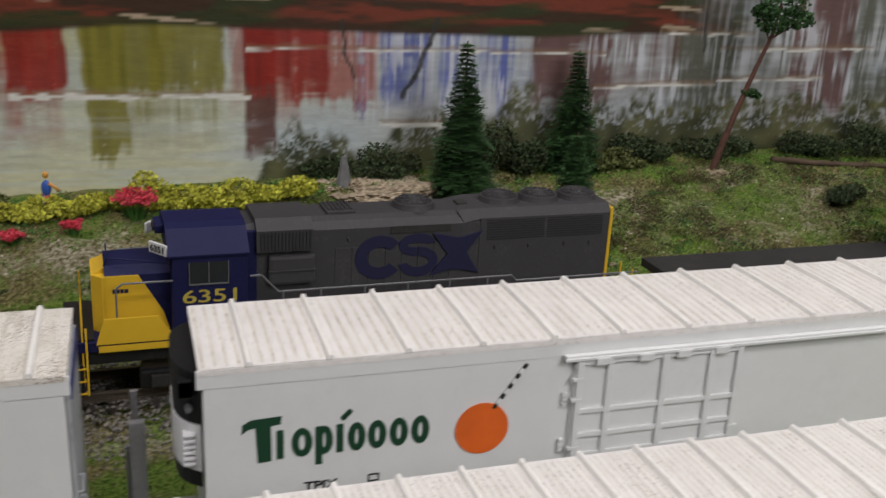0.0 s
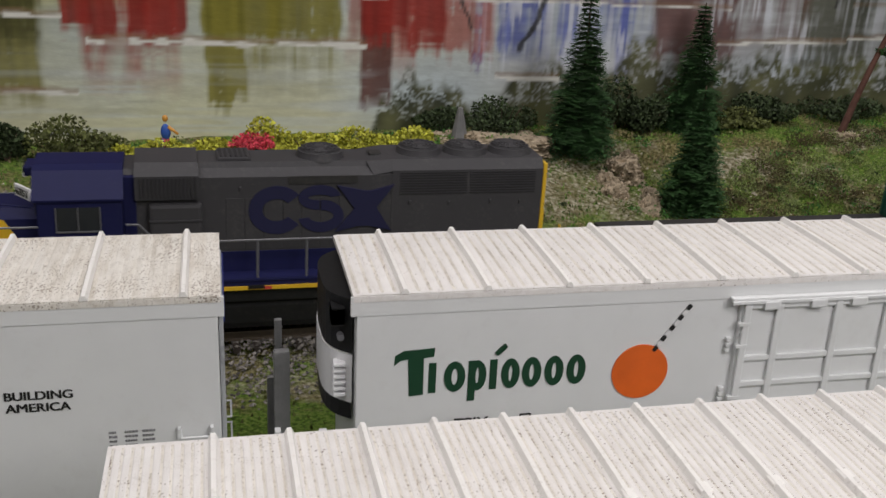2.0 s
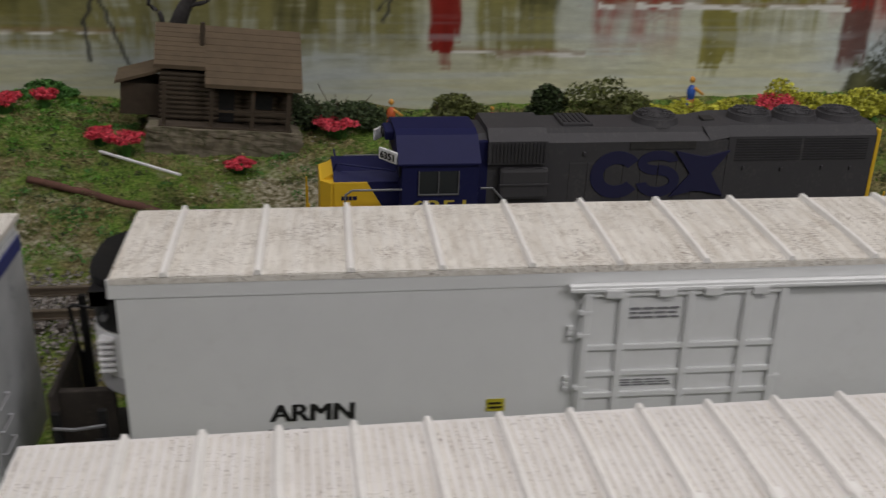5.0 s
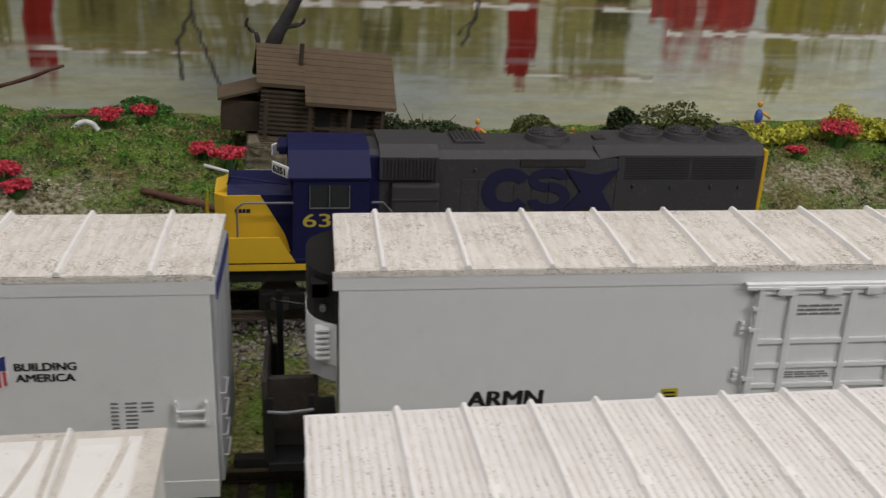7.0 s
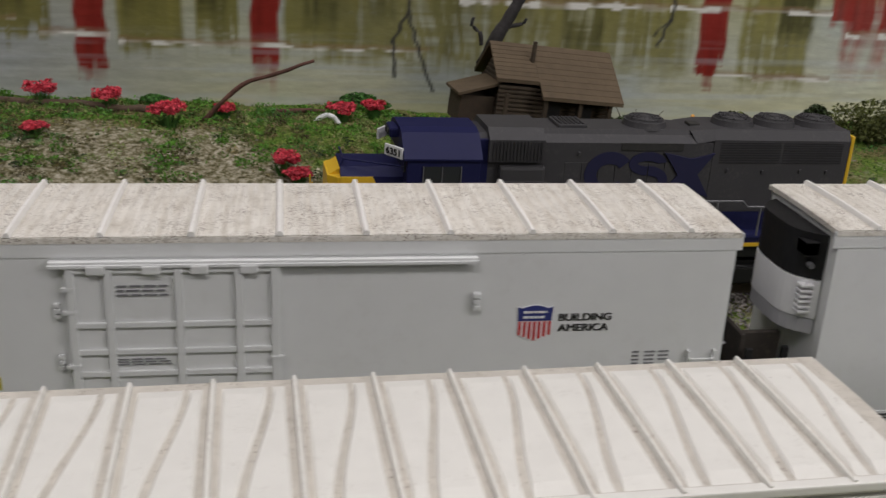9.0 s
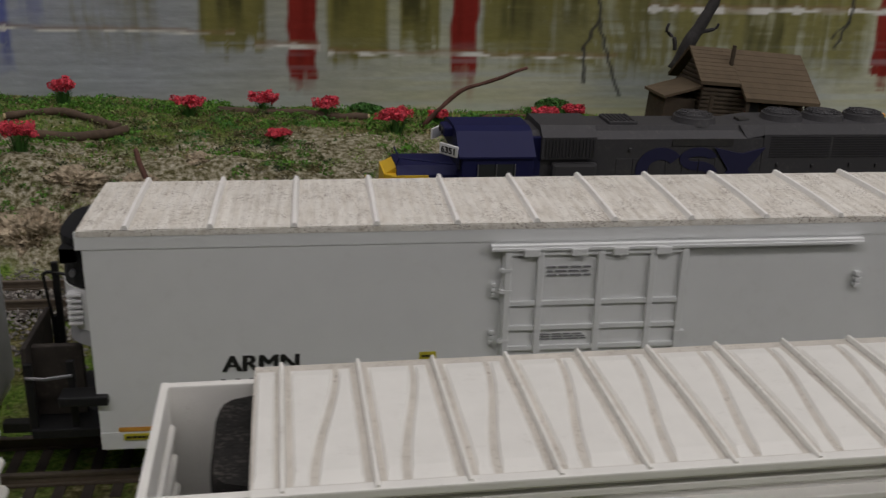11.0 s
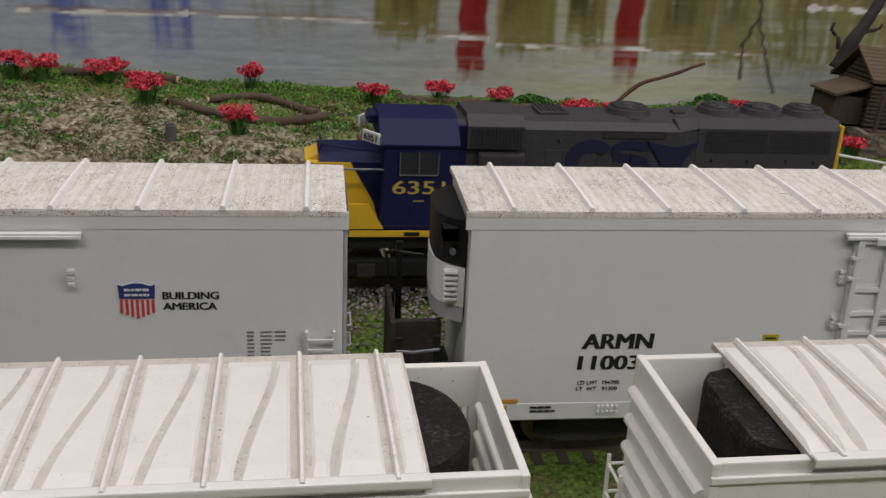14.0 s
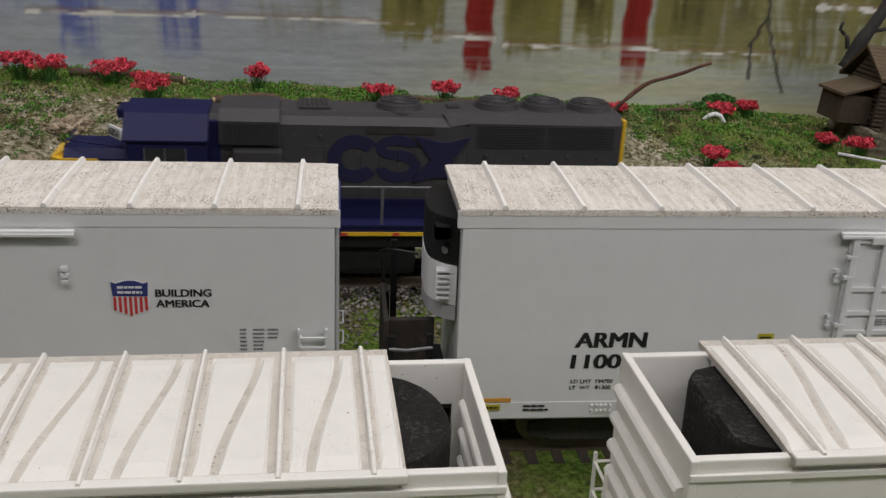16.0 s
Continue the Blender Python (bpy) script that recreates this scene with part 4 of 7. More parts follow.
def reefer(x0, label, juice=False, LEN=LEN, ribs=13, rib_first=0.0095, rib_step=0.0174, side=0.2, WID=0.0350, TOP=TOP):
    car = thing("refrigerator_car", label, "freight car", "white reefer cars on the middle track", (x0, side, 0))
    yc, yt = WID / 2, MIDDLE_Y - side
    bm = B()
    box(bm, 0.0004, LEN - 0.0004, 0.0004, WID - 0.0004, SILL, TOP - 0.0008, 0.0002)
    box(bm, 0.001, LEN - 0.001, 0.0012, WID - 0.0012, SILL - 0.002, SILL)
    part("body", bm, WHITE, car)
    part("side_fascia", box(B(), -0.0008, LEN + 0.0008, 0.00022, 0.0010, TOP - 0.0042, TOP - 0.0003, 0.00006), WHITE, car)
    part("lower_sill", box(B(), 0.0004, LEN - 0.0004, 0.00012, 0.0008, SILL - 0.0012, SILL + 0.0030, 0.0001), WHITE, car)
    corrugated_roof(car, -0.0003, LEN + 0.0003, 0.00010, WID + 0.0003, TOP, 0.0003, rib_step / 7, 0.00010, ROOF if juice else ROOF_DUSTY, "dusty corrugated white roof")
    for i in range(ribs):
        part("roof_rib", roof_rib(B(), rib_first + i * rib_step, 0.00006, WID + 0.0002, TOP + 0.0001, 0.0003, 0.0008, 0.0010), ROOF_RIB, car)
    dx = 0.0795 if juice else 0.0890
    wagon_door(car, dx, dx + 0.0425, dx - 0.0025, dx + 0.083, TOP)
    if juice:
        cooling_unit(car, 0.0, yc, 0.0400, 0.0660, BLACK, 0.0050, 0.0545, 0.0438)
    else:
        cooling_unit(car, 0.0, yc, 0.0408, 0.0655, LIGHTGREY, 0.0064, 0.0545, 0.0447)
    # end platform with its posts and railings
    deck = GREY if juice else BLACK
    part("end_deck", box(B(), -0.0150, 0.0, 0.003, WID - 0.003, 0.0190, 0.0212, 0.0003), deck, car, "narrow end platform")
    post = WHITE if juice else BLACK
    for px, py, zt in ((-0.0145, 0.0045, 0.0370), (-0.0055, 0.0045, 0.0375), (-0.0128, WID - 0.006, 0.0515), (-0.0145, WID - 0.0045, 0.0370)):
        part("post", box(B(), px - 0.0008, px + 0.0008, py - 0.0006, py + 0.0006, 0.0200, zt, 0.0002), GREY if juice and py > 0.02 else post, car)
    if juice:
        part("side_step", box(B(), -0.0150, -0.0138, 0.0040, 0.0058, 0.0200, 0.0500 - 0.012, 0.0002), WHITE, car)
        part("brake_stand", box(B(), -0.0142, -0.0108, WID - 0.013, WID - 0.011, 0.0200, 0.0470, 0.0003), GREY, car)
    else:
        part("apron", box(B(), -0.0162, -0.0150, 0.006, WID - 0.006, 0.0200, 0.0400, 0.0003), SOOT, car, "dusty black platform wall")
        part("apron", box(B(), -0.0150, -0.0040, 0.010, 0.0118, 0.0213, 0.0385, 0.0003), SOOT, car)
        bm = B()
        pipe(bm, [(-0.0145, WID - 0.005, 0.032), (-0.0160, WID - 0.005, 0.0480), (-0.0145, WID - 0.006, 0.0490), (-0.0070, WID - 0.008, 0.0485)], 0.0004)
        part("railing", bm, BLACK, car)
        bm = B()
        pipe(bm, [(-0.0150, 0.0035, 0.0340), (-0.0110, 0.0032, 0.0338), (-0.0050, 0.0032, 0.0345)], 0.0004)
        part("railing", bm, STEEL, car)
        part("brake_box", box(B(), -0.0075, 0.0030, -0.0012, 0.0040, 0.0290, 0.0312, 0.0004), BLACK, car)
    # right-hand end: corner posts and grab irons
    for z in (0.026, 0.031, 0.036, 0.041):
        bm = B()
        pipe(bm, [(LEN, 0.003, z), (LEN + 0.0015, 0.003, z), (LEN + 0.0015, 0.0095, z), (LEN, 0.0095, z)], 0.00022)
        part("grab_iron", bm, LIGHTGREY, car)
    part("end_sheet", box(B(), LEN - 0.0003, LEN + 0.0006, 0.002, WID - 0.002, 0.020, TOP - 0.003, 0.0003), mat("weathered_end", (0.36, 0.37, 0.38), 0.6, var=0.25, scale=120, dirt=(0.05, 0.05, 0.06), dirt_amt=0.7, dirt_scale=200), car, "weathered grey end sheet")
    part("end_stripe", box(B(), LEN + 0.0005, LEN + 0.0009, 0.003, WID - 0.003, TOP - 0.0065, TOP - 0.0035), NAVY, car, "blue stripe on the end")
    for z in (0.0368, 0.0392):
        bm = B()
        pipe(bm, [(LEN - 0.008, 0.0006, z), (LEN - 0.008, -0.0010, z), (LEN - 0.0025, -0.0010, z), (LEN - 0.0025, 0.0006, z)], 0.00028)
        part("grab_iron", bm, WHITE, car)
    for xx in (LEN - 0.0083, LEN - 0.0022):
        part("ladder_stile", box(B(), xx - 0.0003, xx + 0.0003, -0.0008, 0.0006, 0.0355, 0.0410), WHITE, car)
    if not juice:
        bm = B()
        for k in range(3):
            box(bm, LEN - 0.0582, LEN - 0.0567, -0.0010, 0.0006, 0.0522 + k * 0.0014, 0.0522 + k * 0.0014 + 0.0010, 0.0002)
        part("latch", bm, WHITE, car)
    part("underframe", box(B(), 0.004, LEN - 0.004, 0.012, WID - 0.012, 0.0115, SILL), DARK, car)
    for xx in (0.032, LEN - 0.032):
        truck(car, xx, yt)
    coupler(car, -0.001, yt, -1)
    coupler(car, LEN + 0.001, yt, 1)
    y = 0.0004
    if juice:
        # rounded green emblem shapes and an orange disc with a striped straw
        bm = prism(B(), [(0.0078, 0.0530), (0.0079, 0.0550), (0.0096, 0.0560), (0.0158, 0.0563), (0.0156, 0.0545), (0.0136, 0.0543), (0.0137, 0.0463), (0.0109, 0.0461), (0.0105, 0.0542), (0.0090, 0.0540)], y - 0.0002, y)
        part("emblem_block", bm, GREENTXT, car)
        zl, zt, th = 0.0465, 0.0531, 0.0015
        zm, rz = (zl + zt) / 2, (zt - zl) / 2
        for xa, xb, stem, foot, a0, a1 in ((0.0147, 0.0172, 0, zl, 0, 0), (0.0178, 0.0221, None, zl, 0, 360), (0.0227, 0.0264, 0, 0.0442, 0, 360), (0.0271, 0.0288, 0, zl, 0, 0),
                                           (0.0295, 0.0333, None, zl, 0, 360), (0.0338, 0.0378, None, zl, 0, 360), (0.0385, 0.0425, None, zl, 0, 360), (0.0432, 0.0472, None, zl, 0, 360)):
            bm = B()
            if stem == 0:
                box(bm, xa, xa + th, y - 0.0002, y, foot, zt, 0.0001)
            if a1:
                arc(bm, (xa + xb) / 2, zm, (xb - xa) / 2, rz, th, a0, a1, y - 0.00022, y)
            part("emblem_block", bm, GREENTXT, car)
        bm = B()
        box(bm, -0.0014, 0.0014, -0.0002, 0, -0.0005, 0.0005, 0.0004, Matrix.Translation((0.0292, y, 0.0552)) @ pose(0, 0, 0, 0, -45, 0))
        part("emblem_leaf", bm, GREENTXT, car)
        bm = B()
        rod(bm, (0.0591, y - 0.0003, 0.0484), (0.0591, y, 0.0484), 0.0061, 0.0061, 40)
        part("orange_disc", bm, ORANGE, car, "orange disc emblem")
        for k in range(9):
            x, z = 0.0618 + k * 0.0008, 0.0535 + k * 0.00112
            bm = box(B(), -0.0004, 0.0004, -0.0005, -0.0001, -0.0006, 0.0006, 0.0001, Matrix.Translation((x, y, z)) @ pose(0, 0, 0, 0, 35, 0))
            part("straw_stripe", bm, INK if k % 2 == 0 else UNITWHITE, car)
        lettering("lettering", "TPIX", 0.0203, y, 0.0382, 0.0021, INK, car, width=0.0072, bold=0.02)
        bars("number_bars", 0.0203, 0.036, 0.0330, 0.0358, y, 1, INK, car)
        box_mark = B()
        for a in ((0.034, 0.0364, 0.0401, 0.0404), (0.034, 0.0364, 0.0386, 0.0389), (0.034, 0.0343, 0.0386, 0.0404), (0.0361, 0.0364, 0.0386, 0.0404)):
            box(box_mark, a[0], a[1], y - 0.0002, y, a[2], a[3])
        part("stencil_box", box_mark, INK, car)
    else:
        lettering("lettering", "ARMN", 0.0276, y, 0.0356, 0.0038, INK, car, width=0.0166, shear=0.05, double=0.00050)
        lettering("lettering", "110034", 0.0270, y, 0.0302, 0.0036, INK, car, width=0.0180, shear=0.05, double=0.00045)
        lettering("lettering", "LD LMT  194700", 0.0275, y, 0.0263, 0.0010, INK, car, width=0.0100)
        lettering("lettering", "LT  WT   91300", 0.0273, y, 0.0247, 0.0010, INK, car, width=0.0098)
        part("placard", box(B(), 0.0712, 0.0750, y - 0.0002, y, 0.0360, 0.0388), PLACARD, car, "small yellow placard")
        bars("placard_print", 0.0717, 0.0745, 0.0364, 0.0384, y - 0.0002, 2, INK, car, 0.1)
        part("amber_strip", box(B(), 0.0045, 0.0135, y - 0.0005, y - 0.0003, 0.0218, 0.0228), AMBER, car)
        part("placard", box(B(), 0.0055, 0.0110, y - 0.0007, y - 0.0004, 0.0198, 0.0212), PLACARD, car)
        bars("placard_print", 0.0060, 0.0106, 0.0199, 0.0211, y - 0.0007, 1, INK, car, 0.1)
        bars("stencil", 0.0165, 0.0225, 0.0192, 0.0212, y - 0.0005, 2, INK, car)
        bars("stencil", 0.0420, 0.0540, 0.0196, 0.0210, y - 0.0005, 1, INK, car)
        bm = B()
        for i in range(5):
            for k in range(2):
                rod(bm, (0.0330 + i * 0.0011, y - 0.0003, 0.0192 + k * 0.0014), (0.0330 + i * 0.0011, y - 0.0010, 0.0192 + k * 0.0014), 0.0004, 0.0003, 8)
        part("rivets", bm, UNITWHITE, car)
        # shield emblem without letters
        cx, top = LEN - 0.0443, 0.0524
        out = [(-0.0040, 0), (-0.0030, -0.0004), (-0.0012, 0.0002), (0, 0.0003), (0.0012, 0.0002), (0.0030, -0.0004), (0.0040, 0), (0.0037, -0.0022), (0.0041, -0.0048), (0.0030, -0.0073), (0, -0.0084), (-0.0030, -0.0073), (-0.0041, -0.0048), (-0.0037, -0.0022)]
        part("shield", prism(B(), [(cx + a, top + b) for a, b in out], y - 0.00015, y), UNITWHITE, car, "shield emblem, blue over red and white stripes")
        part("shield_field", prism(B(), [(cx + a * 0.97, top + b - 0.0001) for a, b in out[:7]] + [(cx + 0.0037, top - 0.0034), (cx - 0.0037, top - 0.0034)], y - 0.0003, y - 0.00016), NAVY, car)
        for i in range(7):
            xx = cx - 0.0033 + i * 0.0011
            zb = top - 0.0081 + 0.00045 * abs(i - 3)
            part("shield_stripe", box(B(), xx - 0.0003, xx + 0.0003, y - 0.0003, y - 0.00016, zb, top - 0.0036), RED, car)
        bars("shield_bars", cx - 0.0026, cx + 0.0026, top - 0.0031, top - 0.0007, y - 0.0003, 2, UNITWHITE, car, 0.1)
        lettering("lettering", "BUILDING", LEN - 0.0390, y, 0.0488, 0.0017, INK, car, width=0.0118, double=0.00016)
        lettering("lettering", "AMERICA", LEN - 0.0390, y, 0.0463, 0.0017, INK, car, width=0.0113, double=0.00016)
        bars("stencil", LEN - 0.0213, LEN - 0.0198, 0.0345, 0.0412, y, 7, STENCIL, car, 0.1)
        bars("stencil", LEN - 0.0184, LEN - 0.0160, 0.0345, 0.0412, y, 7, STENCIL, car, 0.2)
        bars("stencil", LEN - 0.0152, LEN - 0.0128, 0.0383, 0.0412, y, 3, STENCIL, car, 0.2)
        for z0, z1, xa, xb in ((0.0585, 0.0604, 0.0100, 0.0200), (0.0412, 0.0440, 0.0090, 0.0200)):
            bars("stencil", dx + xa, dx + xb, z0 - (0.002 if z0 > 0.05 else 0), z1 - 0.001, -0.0006, 3, STENCIL, car, 0.15)
    return car


reefer(0.0, "white reefer car with green emblem and orange disc on its side", juice=True, ribs=14, rib_step=0.0163, WID=0.0338)
reefer(-0.2495, "white reefer car with shield emblem and black lettering, dusty roof", LEN=0.2247, side=0.2030, WID=0.0345)
reefer(-0.504, "white reefer car with shield emblem and black lettering, dusty roof", LEN=0.2298, TOP=TOP + 0.0010)
reefer(-0.7575, "white reefer car with shield emblem and black lettering, dusty roof", TOP=TOP + 0.0010)


def boxcar(x0, x1, y0, turn, label, shift=0.0):
    """Older white car with closely ribbed roof."""
    car = thing("box_car", label, "freight car", "white cars on the nearest track", (x0, y0, 0))
    car.rotation_euler.z = radians(turn)
    n, w, top = x1 - x0, 0.0365, 0.0602
    part("body", box(B(), 0.0004, n - 0.0004, 0.0006, w - 0.0006, 0.0175, top - 0.0006, 0.0003), WHITE, car)
    part("side_fascia", box(B(), -0.0003, n + 0.0003, -0.0001, 0.0008, top - 0.0032, top - 0.0003, 0.0003), WHITE, car)
    corrugated_roof(car, -0.0006, n + 0.0006, -0.0006, w + 0.0006, top, 0.0005, 0.0115 / 8, 0.00011, ROOF, "dusty corrugated white roof")
    k = int((n - 0.016) / 0.0115)
    for i in range(k):
        x = 0.0148 + i * 0.0115
        r = part("roof_rib", roof_rib(B(), x, -0.0004, w + 0.0004, top + 0.0001, 0.0005, 0.0008, 0.0010), ROOF_RIB, car)
        if i % 2 == 1 or i > 5:
            part("rib_clip", box(B(), x - 0.0008, x + 0.0012, 0.0105, 0.0130, top + 0.0006, top + 0.0014, 0.0003), ROOF_RIB, r)
    m = n / 2
    bm = B()
    box(bm, m - 0.035, m + 0.04, -0.0018, 0.0008, top - 0.0062, top - 0.0050, 0.0002)
    part("door_rail", bm, WHITE, car)
    d = part("door", box(B(), m - 0.018, m + 0.018, -0.0007, 0.0008, 0.0215, top - 0.006, 0.0003), WHITE, car)
    for f in (-0.0165, -0.006, 0.006, 0.0165):
        part("upright", box(B(), m + f - 0.0008, m + f + 0.0008, -0.0014, -0.0006, 0.022, top - 0.0065, 0.0003), WHITE, d)
    for z in (0.025, 0.034, 0.043, 0.051):
        part("crossbar", box(B(), m - 0.0172, m + 0.0172, -0.0012, -0.0006, z, z + 0.001, 0.0002), WHITE, d)
    for s, xe in ((-1, 0.0), (1, n)):
        for z in range(7):
            zz = 0.020 + z * 0.0054
            part("end_rib", box(B(), xe - 0.0007, xe + 0.0007, 0.003, w - 0.003, zz, zz + 0.0025, 0.0006), WHITE, car)
    for xe in (0.0, n):
        s = -1 if xe == 0 else 1
        for z in (0.024, 0.031, 0.038, 0.045):
            bm = B()
            pipe(bm, [(xe, 0.003, z), (xe + s * 0.0016, 0.003, z), (xe + s * 0.0016, 0.0095, z), (xe, 0.0095, z)], 0.0003)
            part("grab_iron", bm, WHITE, car)
    part("underframe", box(B(), 0.004, n - 0.004, 0.011, w - 0.011, 0.0115, 0.0176), DARK, car)
    for xx in (0.028, n - 0.028):
        truck(car, xx, w / 2 + shift)
    coupler(car, -0.001, w / 2 + shift, -1)
    coupler(car, n + 0.001, w / 2 + shift, 1)
    return car


boxcar(-0.041, 0.147, 0.1290, 0.2, "white box car with ribbed dusty roof", 0.002)
boxcar(-0.254, -0.0607, 0.1245, 1.9, "white box car with ribbed dusty roof", -0.003)


def old_reefer(n, end_left, label, at):
    """Mechanical reefer with diagonal-panel roof and an open well holding the cooling unit at one end.
    Built with the well on the left; the other hand is mirrored in y-turned copies."""
    car = thing("mechanical_reefer_car", label, "freight car", "white cars on the nearest track", at)
    car.rotation_euler.z = radians(1.7)
    w, top = 0.0350, 0.0598
    X = (lambda v: v) if end_left else (lambda v: n - v)

    def bx(bm, xa, xb, *rest):
        a, b = X(xa), X(xb)
        return box(bm, min(a, b), max(a, b), *rest)
    well = 0.0160 if end_left else 0.0150
    part("body", bx(B(), well, n, 0.0006, w - 0.0006, 0.0170, top - 0.0008, 0.0003), CREAM, car)
    bm = B()
    a, b = sorted((X(well - 0.0008), X(n + 0.0006)))
    roof_shell(bm, a, b, -0.0012, w + 0.0030, top + 0.0004, 0.0004)
    part("roof", bm, CREAM_DUST, car, "stained cream-white diagonal-panel roof")
    part("roof_lip", box(B(), a, b, -0.0014, 0.0006, top - 0.0006, top + 0.0009, 0.0003), CREAM, car, "thin lip along the eave")
    ya, yb = -0.0004, w + 0.0022

    def plate(left, right):
        """One raised panel of the roof between two curved edges given as fractions of the bay, from the near eave to the far."""
        bm = B()
        rows = []
        for j in range(13):
            v = 0.04 + 0.92 * j / 12
            yy = ya + (yb - ya) * v
            zz = top + 0.0004 + 0.0004 * math.sin(math.pi * min(1, max(0, (yy + 0.0012) / (w + 0.0042)))) ** 0.8
            xl, xr = x + bay * left(v), x + bay * right(v)
            up = 0.00042 if 0 < j < 12 else 0.0
            rows.append([bm.verts.new(c) for c in ((xl - 0.00022, yy, zz), (xl + 0.00022, yy, zz + up), (xr - 0.00022, yy, zz + up), (xr + 0.00022, yy, zz))])
        for p, q in zip(rows, rows[1:]):
            for k in range(3):
                bm.faces.new((p[k], p[k + 1], q[k + 1], q[k]))
        bmesh.ops.recalc_face_normals(bm, faces=bm.faces)
        return part("roof_panel", bm, CREAM, car)

    def bend(v):
        u = min(1.0, max(0.0, (v - 0.08) / 0.80))
        return u * u * (3 - 2 * u) * 0.6 + u * 0.4
    bay = 0.0130
    ribs_x = [X(well + 0.0037 + i * bay) for i in range(int((n - well - 0.006) / bay) + 1)]
    for x in sorted(ribs_x):
        part("roof_rib", roof_rib(B(), x, -0.0010, w + 0.0028, top + 0.0005, 0.0004, 0.0005, 0.0008), CREAM_RIB, car)
        if x + bay < b:
            plate(lambda v: 0.13, lambda v: 0.27 + 0.36 * bend(v))
            plate(lambda v: 0.40 + 0.34 * bend(v), lambda v: 0.86)
        elif b - x > 0.0030:
            plate(lambda v: 0.10, lambda v: (b - x) / bay - 0.05)
    first = min(ribs_x)
    if first - bay * 0.9 > a:
        x = first - bay
        plate(lambda v: 0.13, lambda v: 0.27 + 0.36 * bend(v))
        plate(lambda v: 0.40 + 0.34 * bend(v), lambda v: 0.86)
    elif first - a > 0.0030:
        x = first - bay
        plate(lambda v: (a - x) / bay + 0.05, lambda v: 0.90)
    # the open well
    bm = bx(B(), 0.0012, well, 0.0002, 0.0018, 0.0180, top, 0.0003)
    part("well_wall", bm, CREAM, car, "thin wall of the open well")
    if end_left:
        part("well_wall", bx(B(), 0.0012, well, w - 0.0018, w - 0.0002, 0.0180, top, 0.0003), CREAM, car)
    else:
        bm = B()
        bx(bm, 0.0012, well, w - 0.0018, w - 0.0002, top - 0.008, top, 0.0003)
        bx(bm, 0.0012, 0.0030, w - 0.0018, w - 0.0002, 0.018, top - 0.0078, 0.0003)
        bx(bm, 0.0105, well, w - 0.0018, w - 0.0002, 0.018, top - 0.0078, 0.0003)
        bx(bm, 0.0031, 0.0104, w - 0.0018, w - 0.0002, 0.018, 0.0270, 0.0003)
        part("well_wall", bm, CREAM, car, "well wall with a square opening")
    e = part("end_wall", bx(B(), 0.0, 0.0014, 0.0, w, 0.0180, top, 0.0003), CREAM, car, "ribbed end wall of the well")
    for k in range(7):
        z = top - 0.0065 - k * 0.0055
        bm = B()
        rod(bm, (X(-0.0003), 0.0015, z), (X(-0.0003), w - 0.0015, z), 0.0012, 0.0012, 10)
        part("end_bead", bm, CREAM, e)
        bm = B()
        rod(bm, (X(0.0016), 0.004, z), (X(0.0016), w - 0.004, z), 0.0007, 0.0007, 8)
        part("end_bead", bm, CREAM, e)
    part("well_floor", bx(B(), 0.0013, well, 0.0018, w - 0.0018, 0.0180, 0.0200), CREAM, car)
    bm = B()
    deep, h0, h1 = (0.0066 if end_left else 0.0090), 0.0200, top - 0.0010
    out = [(0.0040 + (w - 0.0080) * k / 20, well - 0.0002 - deep * (1 - abs(k / 10 - 1) ** (7.0 if end_left else 2.3)) ** (0.6 if end_left else 0.75)) for k in range(21)]
    lo, hi, cap = ([bm.verts.new((X(xx if z < h1 else xx + 0.25 * (well - xx) * 0.3), y, z)) for y, xx in out] for z in (h0, h1 - 0.0012, h1))
    for k in range(20):
        bm.faces.new((lo[k], lo[k + 1], hi[k + 1], hi[k])); bm.faces.new((hi[k], hi[k + 1], cap[k + 1], cap[k]))
    bm.faces.new(cap); bm.faces.new(lo[::-1])
    bm.faces.new((lo[0], hi[0], cap[0], cap[-1], hi[-1], lo[-1]))
    bmesh.ops.recalc_face_normals(bm, faces=bm.faces)
    u = part("cooling_unit", bm, FELT, car, "dusty black cooling unit in the open well")
    for k in range(16):
        z = 0.026 + k * 0.0017
        part("fin", bx(B(), well - 0.0066, well - 0.0012, 0.0036, 0.0062, z, z + 0.0007), BLACK, u)
    # side: rail, door, ledge
    mcx = n * 0.5
    part("top_ledge", box(B(), 0.0, n, -0.0004, 0.0008, top - 0.0034, top - 0.0022, 0.0002), CREAM, car)
    d = part("door", box(B(), mcx - 0.016, mcx + 0.016, -0.0008, 0.0008, 0.0210, top - 0.0065, 0.0003), CREAM, car)
    for f in (-0.015, -0.005, 0.005, 0.015):
        part("upright", box(B(), mcx + f - 0.0008, mcx + f + 0.0008, -0.0017, -0.0007, 0.0215, top - 0.0068, 0.0003), CREAM, d)
    part("door_rail", box(B(), mcx - 0.036, mcx + 0.018, -0.0020, 0.0006, top - 0.0062, top - 0.0051, 0.0002), CREAM, car)
    # end ladder
    l = part("ladder", box(box(B(), X(-0.0030) - 0.0003, X(-0.0030) + 0.0003, w - 0.0010, w - 0.0004, 0.0170, 0.0400), X(-0.0030) - 0.0003, X(-0.0030) + 0.0003, w - 0.0080, w - 0.0074, 0.0170, 0.0400), CREAM, car)
